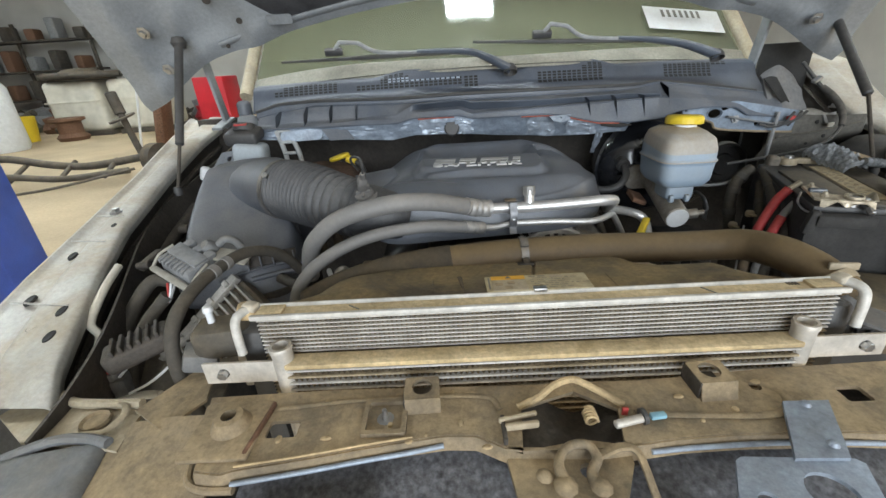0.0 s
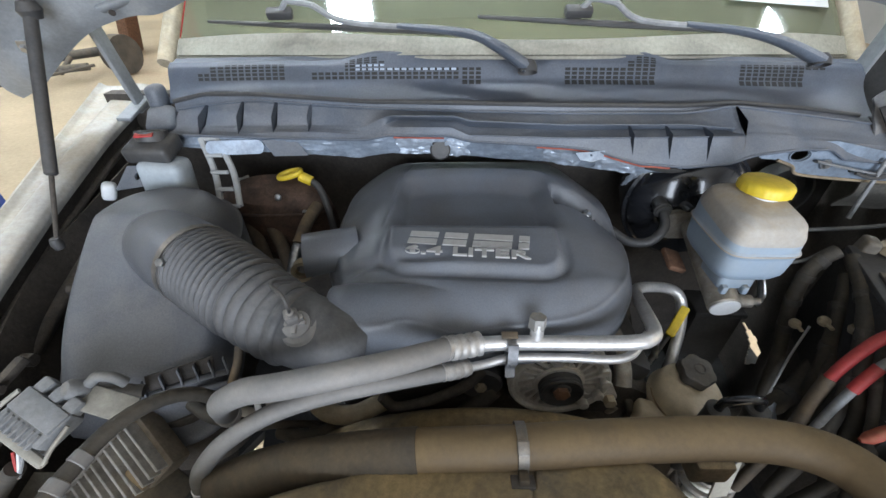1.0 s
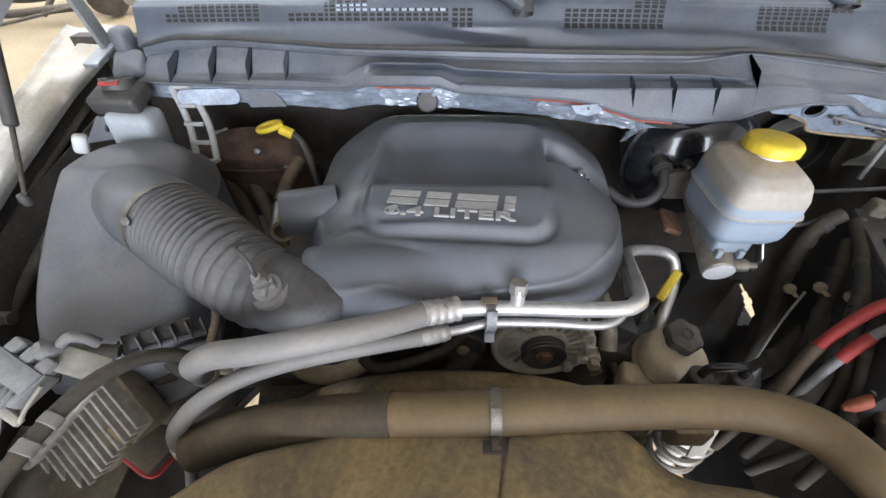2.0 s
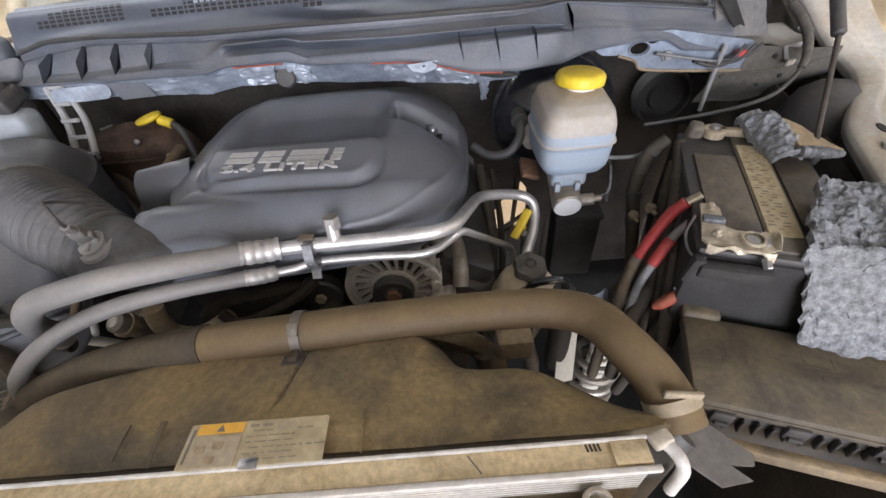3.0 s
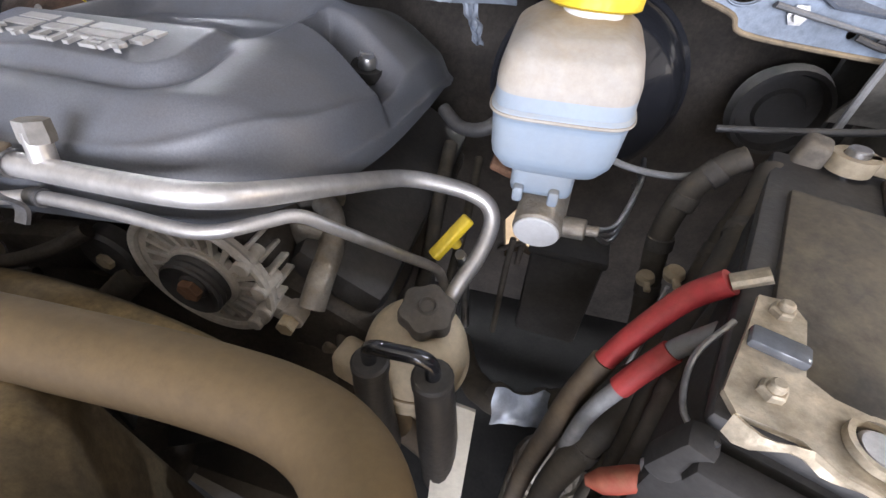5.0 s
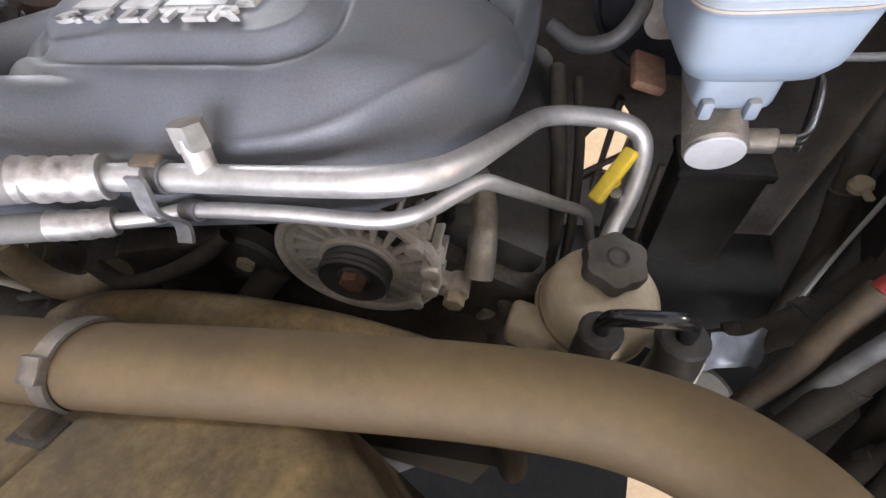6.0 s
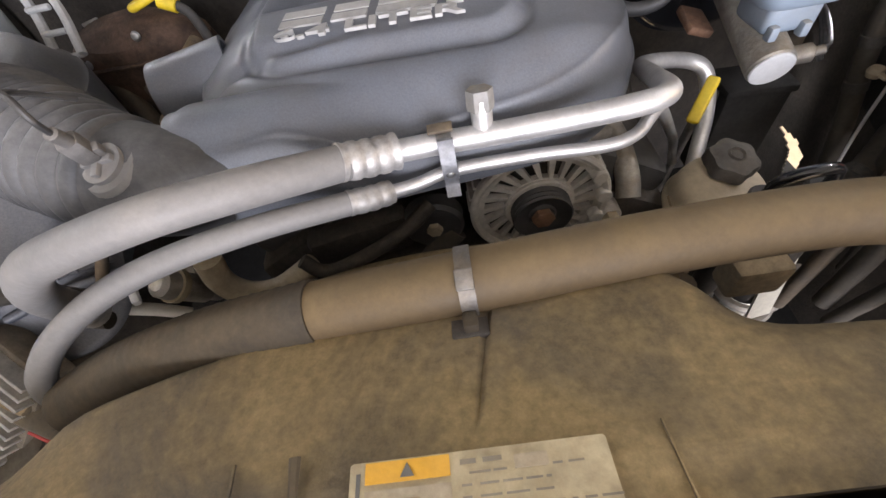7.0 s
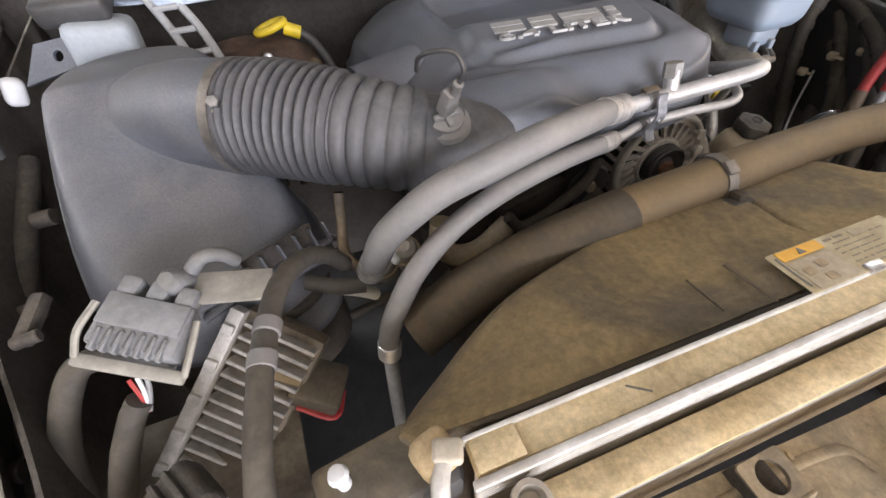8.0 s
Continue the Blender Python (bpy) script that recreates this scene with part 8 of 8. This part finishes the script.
# ---- the workshop's things ----
def shop_things():
    p = thing("lift_post", (-3.28, 2.1, 0), "blue steel post of a vehicle lift", "lift post")
    part("column", box(0.50, 0.30, 3.4, place(-3.28, 2.1, 1.7), 0.02), m_blue, p)
    part("base_plate", box(0.62, 0.42, 0.03, place(-3.28, 2.1, 0.015), 0.005), m_blue, p)
    for x, y, r in ((-11.3, 13.2, 6), (-9.6, 13.5, 9)):
        t = thing("liquid_tote", (x, y, 0), "large off-white plastic liquid tote", "tote", "totes")
        part("tank", box(1.55, 1.4, 1.45, place(x, y, 0.85, 0, 0, r), 0.16, 4), m_tank, t)
        part("pallet", box(1.55, 1.4, 0.14, place(x, y, 0.07, 0, 0, r), 0.01), m_tyre, t)
        part("rim", box(1.6, 1.45, 0.05, place(x, y, 1.0, 0, 0, r), 0.01), m_tank, t)
    t = thing("white_drum", (-11.6, 10.2, 0), "tall white plastic drum", "drum")
    part("body", lathe([(0, 0), (0.56, 0), (0.62, 0.1), (0.62, 1.5), (0.45, 1.85), (0.2, 1.95), (0, 1.95)], 32, place(-11.6, 10.2, 0)), m_white, t)
    t = thing("engine_tub", (-11.2, 12.9, 1.6), "dark round tub of hoses on top of the totes", "tub")
    part("rim", tube([(-11.0 + 1.1 * math.cos(a), 12.9 + 0.6 * math.sin(a), 1.72) for a in np.linspace(0, math.tau, 21)], 0.09, 10, 3, caps=False), m_tyre, t)
    part("heap", lathe([(0, 0.35), (0.5, 0.3), (0.9, 0.1), (1.0, 0)], 20, place(-11.0, 12.9, 1.58) @ Matrix.Diagonal((1.0, 0.6, 1, 1))), m_tyre, t)
    single("red_toolbox", box(0.55, 0.6, 1.45, place(-4.25, 7.6, 0.74), 0.03), m_redpaint, "red steel tool cabinet behind the truck", "tool cabinet")
    a = thing("axle_assembly", (-6.0, 6.0, 0.0), "greasy truck frame and axle lying on the floor", "axle")
    part("beam", tube([(-8.2, 6.3, 0.30), (-7.4, 6.25, 0.42), (-6.6, 6.2, 0.30), (-5.9, 6.1, 0.26), (-5.2, 6.2, 0.32), (-4.9, 6.3, 0.36)], 0.06, 14, 6), m_tyre, a)
    part("beam", tube([(-8.0, 5.8, 0.12), (-7.0, 5.75, 0.22), (-6.0, 5.7, 0.16), (-5.1, 5.9, 0.2)], 0.05, 14, 6), m_tyre, a)
    for x in (-7.8, -7.0, -6.2, -5.5):
        part("rung", cyl((x, 6.25, 0.32), (x + 0.1, 5.75, 0.15), 0.035, seg=10), m_tyre, a)
    part("housing", lathe([(0, -0.16), (0.14, -0.12), (0.18, 0), (0.14, 0.12), (0, 0.16)], 20, place(-7.6, 6.1, 0.18)), m_tyre, a)
    part("strut", join(cyl((-5.1, 6.3, 0.34), (-5.35, 6.45, 1.15), 0.05, seg=14), cyl((-5.3, 6.42, 1.0), (-5.38, 6.46, 1.32), 0.08, seg=14), lathe([(0, 0), (0.2, 0), (0.2, 0.03), (0, 0.03)], 20, place(-5.3, 6.42, 0.92, 12, -14, 0))), m_tyre, a)
    part("hub", cyl((-4.75, 6.25, 0.28), (-4.92, 6.3, 0.28), 0.26, seg=24), m_tyre, a)
    part("arm", tube([(-6.6, 5.2, 0.05), (-5.8, 5.3, 0.12), (-5.0, 5.9, 0.22)], 0.02, 10, 6), m_tyre, a)
    bk = thing("yellow_bucket", (-12.6, 11.9, 0), "dirty yellow bucket on the floor", "bucket")
    part("body", lathe([(0, 0), (0.35, 0), (0.45, 0.7), (0.42, 0.7), (0.33, 0.05), (0, 0.05)], 24, place(-12.6, 11.9, 0)), m_yellow, bk)
    st = thing("brake_drum", (-11.0, 11.8, 0), "rusty brake drum standing on the floor", "brake drum")
    part("drum", lathe([(0, 0), (0.35, 0), (0.4, 0.1), (0.3, 0.2), (0.3, 0.5), (0.42, 0.55), (0.42, 0.62), (0, 0.62)], 24, place(-11.0, 11.8, 0)), m_rust, st)
    tr = thing("leaning_frame", (-5.6, 7.9, 0), "rusty dark body part leaning upright", "car part")
    part("plate", box(0.16, 0.5, 1.5, place(-5.5, 7.7, 0.74, 0, 12, 10), 0.04), m_rust, tr)
    part("rod", cyl((-5.9, 7.3, 0.0), (-5.45, 7.2, 1.4), 0.02, seg=8), m_white, tr)
    random.seed(4)
    for k in range(34):
        x, y = -17.5 + random.random() * 9.5, 13.2 + random.random() * 3.0
        if abs(y - 13.3) < 1.0 and -12.5 < x < -8.5:
            y += 1.5
        s = 0.35 + 0.75 * random.random()
        m = random.choice([m_tyre, m_rust, m_grey, m_redpaint, m_tyre, m_tyre])
        o = thing("scrap_part", (x, y, 0), "greasy car part piled on the floor", "car part", "piled parts")
        part("casting", lathe([(0, 0), (s * 0.5, 0), (s * 0.6, s * 0.2), (s * 0.4, s * 0.5), (s * 0.45, s * 0.7), (0, s * 0.8)], 9, place(x, y, 0, 0, 0, 40 * k)), m, o)
        part("shaft", cyl((x - s * 0.6, y, s * 0.3), (x + s * 0.6, y + 0.1, s * 0.75), s * 0.12), m_tyre, o)
    r = thing("storage_rack", (-15.5, 16.2, 0), "tall rack of dark parts against the wall", "rack")
    for x in (-18.5, -15.7, -13.0):
        part("post", box(0.10, 0.10, 3.6, place(x, 16.4, 1.8), 0.01), m_tyre, r)
    for z in (1.0, 2.0, 3.0):
        part("shelf", box(5.7, 0.7, 0.06, place(-15.75, 16.4, z), 0.01), m_tyre, r)
    for k in range(18):
        x, z = -18.3 + 0.30 * k, (1.03, 2.03, 3.03)[k % 3]
        h = 0.35 + 0.4 * random.random()
        single("boxed_part", box(0.34, 0.5, h, place(x, 16.4, z + h / 2, 0, 0, random.uniform(-10, 10)), 0.06, 2), random.choice([m_tyre, m_rust, m_tyre, m_grey, m_tyre]), "stored car part on the rack", "car part", "rack parts")


def engine_front():
    """What shows between the hoses at the front of the engine."""
    p = single("coolant_pipe", tube([(-0.255, 0.262, 1.12), (-0.258, 0.258, 1.085), (-0.240, 0.255, 1.062), (-0.205, 0.257, 1.058), (-0.16, 0.27, 1.075)], 0.014, 16, 8), m_beige, "bent tan coolant pipe below the hoses", "pipe")
    t = thing("belt_tensioner", (-0.10, 0.28, 0.98), "dark belt tensioner arm with a bolt", "tensioner")
    part("arm", tube([(-0.165, 0.262, 1.095), (-0.145, 0.258, 1.075), (-0.10, 0.262, 1.085), (-0.05, 0.272, 1.105), (-0.02, 0.29, 1.12)], 0.008, 10, 6), m_dark, t)
    part("pulley", lathe([(0, 0.02), (0.03, 0.02), (0.034, 0.016), (0.032, 0.008), (0.034, 0.0), (0, 0)], 28, place(-0.022, 0.31, 1.08, 90, 0, 0)), m_black, t)
    part("bolt", cyl((-0.022, 0.305, 1.08), (-0.022, 0.284, 1.08), 0.009, seg=6), m_beige, t)
    part("bracket", box(0.12, 0.03, 0.07, place(-0.11, 0.31, 1.06, 10, 0, 12), 0.012), m_dark, t)
    for x, y, z, r in ((-0.331, 0.299, 1.044, 0.022), (-0.305, 0.255, 1.096, 0.016)):
        c = thing("hose_coupling", (x, y, z - 0.04), "round tan hose coupling beside the engine", "coupling", "couplings")
        part("body", lathe([(0, 0.02), (r * 0.5, 0.022), (r * 0.9, 0.018), (r, 0.010), (r, -0.04), (0, -0.04)], 20, place(x, y, z, 25, -10, 0)), m_castalu, c)
        part("ring", lathe([(r, -0.004), (r + 0.003, -0.004), (r + 0.003, 0.004), (r, 0.004)], 20, place(x, y, z, 25, -10, 0)), m_beige, c)
    single("wire_clip", box(0.008, 0.02, 0.01, place(-0.324, 0.232, 1.118, 20, 10, 30), 0.003), m_white, "small white wire clip", "clip")
    single("bracket_pipe", tube([(-0.395, 0.262, 1.06), (-0.372, 0.270, 1.035), (-0.35, 0.275, 1.01)], 0.008, 10, 6), m_tank, "short pale pipe stub", "pipe")
    random.seed(12)
    for k in range(7):
        x0 = -0.33 + 0.05 * k
        z = 0.98 + random.uniform(-0.03, 0.05)
        single("engine_hose", tube([(x0 - 0.06, 0.27, z), (x0, 0.26 + random.uniform(-0.02, 0.03), z + random.uniform(-0.03, 0.03)), (x0 + 0.08, 0.30, z + random.uniform(-0.05, 0.04))], random.uniform(0.006, 0.016), 10, 8), m_loom, "dark grimy hose low on the engine", "hose")
    f = thing("cooling_fan", (0.0, 0.19, 0.75), "dark plastic cooling fan behind the shroud", "fan")
    for k in range(9):
        a = math.tau * k / 9
        part("blade", sheet(6, 4, lambda u, v, a=a: Vector((0.24 * (0.25 + 0.75 * u) * math.cos(a + 0.3 * v), 0.19 + 0.03 * v, 0.86 + 0.24 * (0.25 + 0.75 * u) * math.sin(a + 0.3 * v))), 0.003), m_black, f)
    part("hub", cyl((0, 0.17, 0.86), (0, 0.24, 0.86), 0.06, seg=24), m_dark, f)
    s = thing("coil_spring", (0.49, 0.33, 0.56), "dusty coil spring deep in the wheel bay", "spring")
    part("coil", tube([(0.485 + 0.045 * math.cos(0.55 * k), 0.335 + 0.045 * math.sin(0.55 * k), 0.56 + 0.0042 * k) for k in range(58)], 0.008, 8, 2), m_castalu, s)
    part("damper", cyl((0.485, 0.335, 0.54), (0.485, 0.335, 0.80), 0.022, seg=16), m_tank, s)
    single("pale_strap", plate([(0.0, 0.0), (0.032, 0.0), (0.036, 0.16), (0.006, 0.17)], 0.003, place(0.345, 0.21, 0.90, 78, 0, 8)), m_tank, "pale flat metal strap below the hose", "strap")
    single("steering_hose", tube([(0.225, 0.21, 1.02), (0.232, 0.205, 0.95), (0.24, 0.2, 0.82)], 0.018, 14, 6), m_rubber, "dusty hose hanging behind the shroud", "hose")
    single("return_hose", tube([(0.30, 0.262, 0.96), (0.325, 0.285, 0.85), (0.34, 0.31, 0.72)], 0.014, 14, 6), m_rubber, "black rubber return hose beside the steering pump", "hose")
    def scrap(u, v):
        p = Vector((0.388 + 0.050 * u, 0.262 + 0.018 * v + 0.010 * u, 1.020 + 0.030 * v - 0.012 * u))
        return p + Vector((0.004 * smooth_noise(p, 60), 0.008 * smooth_noise(p, 40), 0.008 * smooth_noise(p, 55)))

    single("foil_scrap", sheet(20, 14, scrap, 0.0008), m_foil, "crumpled pale foil scrap beside the steering hoses", "foil")
    for pts, r in (([(0.262, 0.60, 1.10), (0.268, 0.52, 1.06), (0.272, 0.45, 1.00), (0.262, 0.40, 0.92)], 0.010), ([(0.295, 0.66, 1.05), (0.300, 0.56, 1.01), (0.296, 0.48, 0.95), (0.285, 0.42, 0.86)], 0.007),
                   ([(0.375, 0.47, 1.06), (0.372, 0.46, 1.0), (0.370, 0.45, 0.90)], 0.004), ([(0.235, 0.36, 1.03), (0.245, 0.33, 0.99), (0.240, 0.31, 0.92)], 0.012), ([(0.215, 0.33, 1.02), (0.228, 0.30, 1.0), (0.25, 0.29, 0.94)], 0.008)):
        single("engine_hose", tube(pts, r, 12, 8), m_loom, "dark grimy hose beside the engine", "hose")
    for x, y, z, q in ((0.228, 0.352, 1.018, 0.020), (0.252, 0.330, 0.972, 0.024), (0.205, 0.318, 0.985, 0.018)):
        single("pump_bracket", box(q * 1.6, q, q * 1.3, place(x, y, z, 15, 25, 30), q * 0.3, 3), m_castdirt, "grimy cast bracket of the steering pump", "bracket")
    single("shroud_tab", box(0.05, 0.03, 0.04, place(0.262, 0.182, 1.075), 0.006), m_dirt, "dusty tab at the shroud's edge", "bracket")


engine_front()
shop_things()
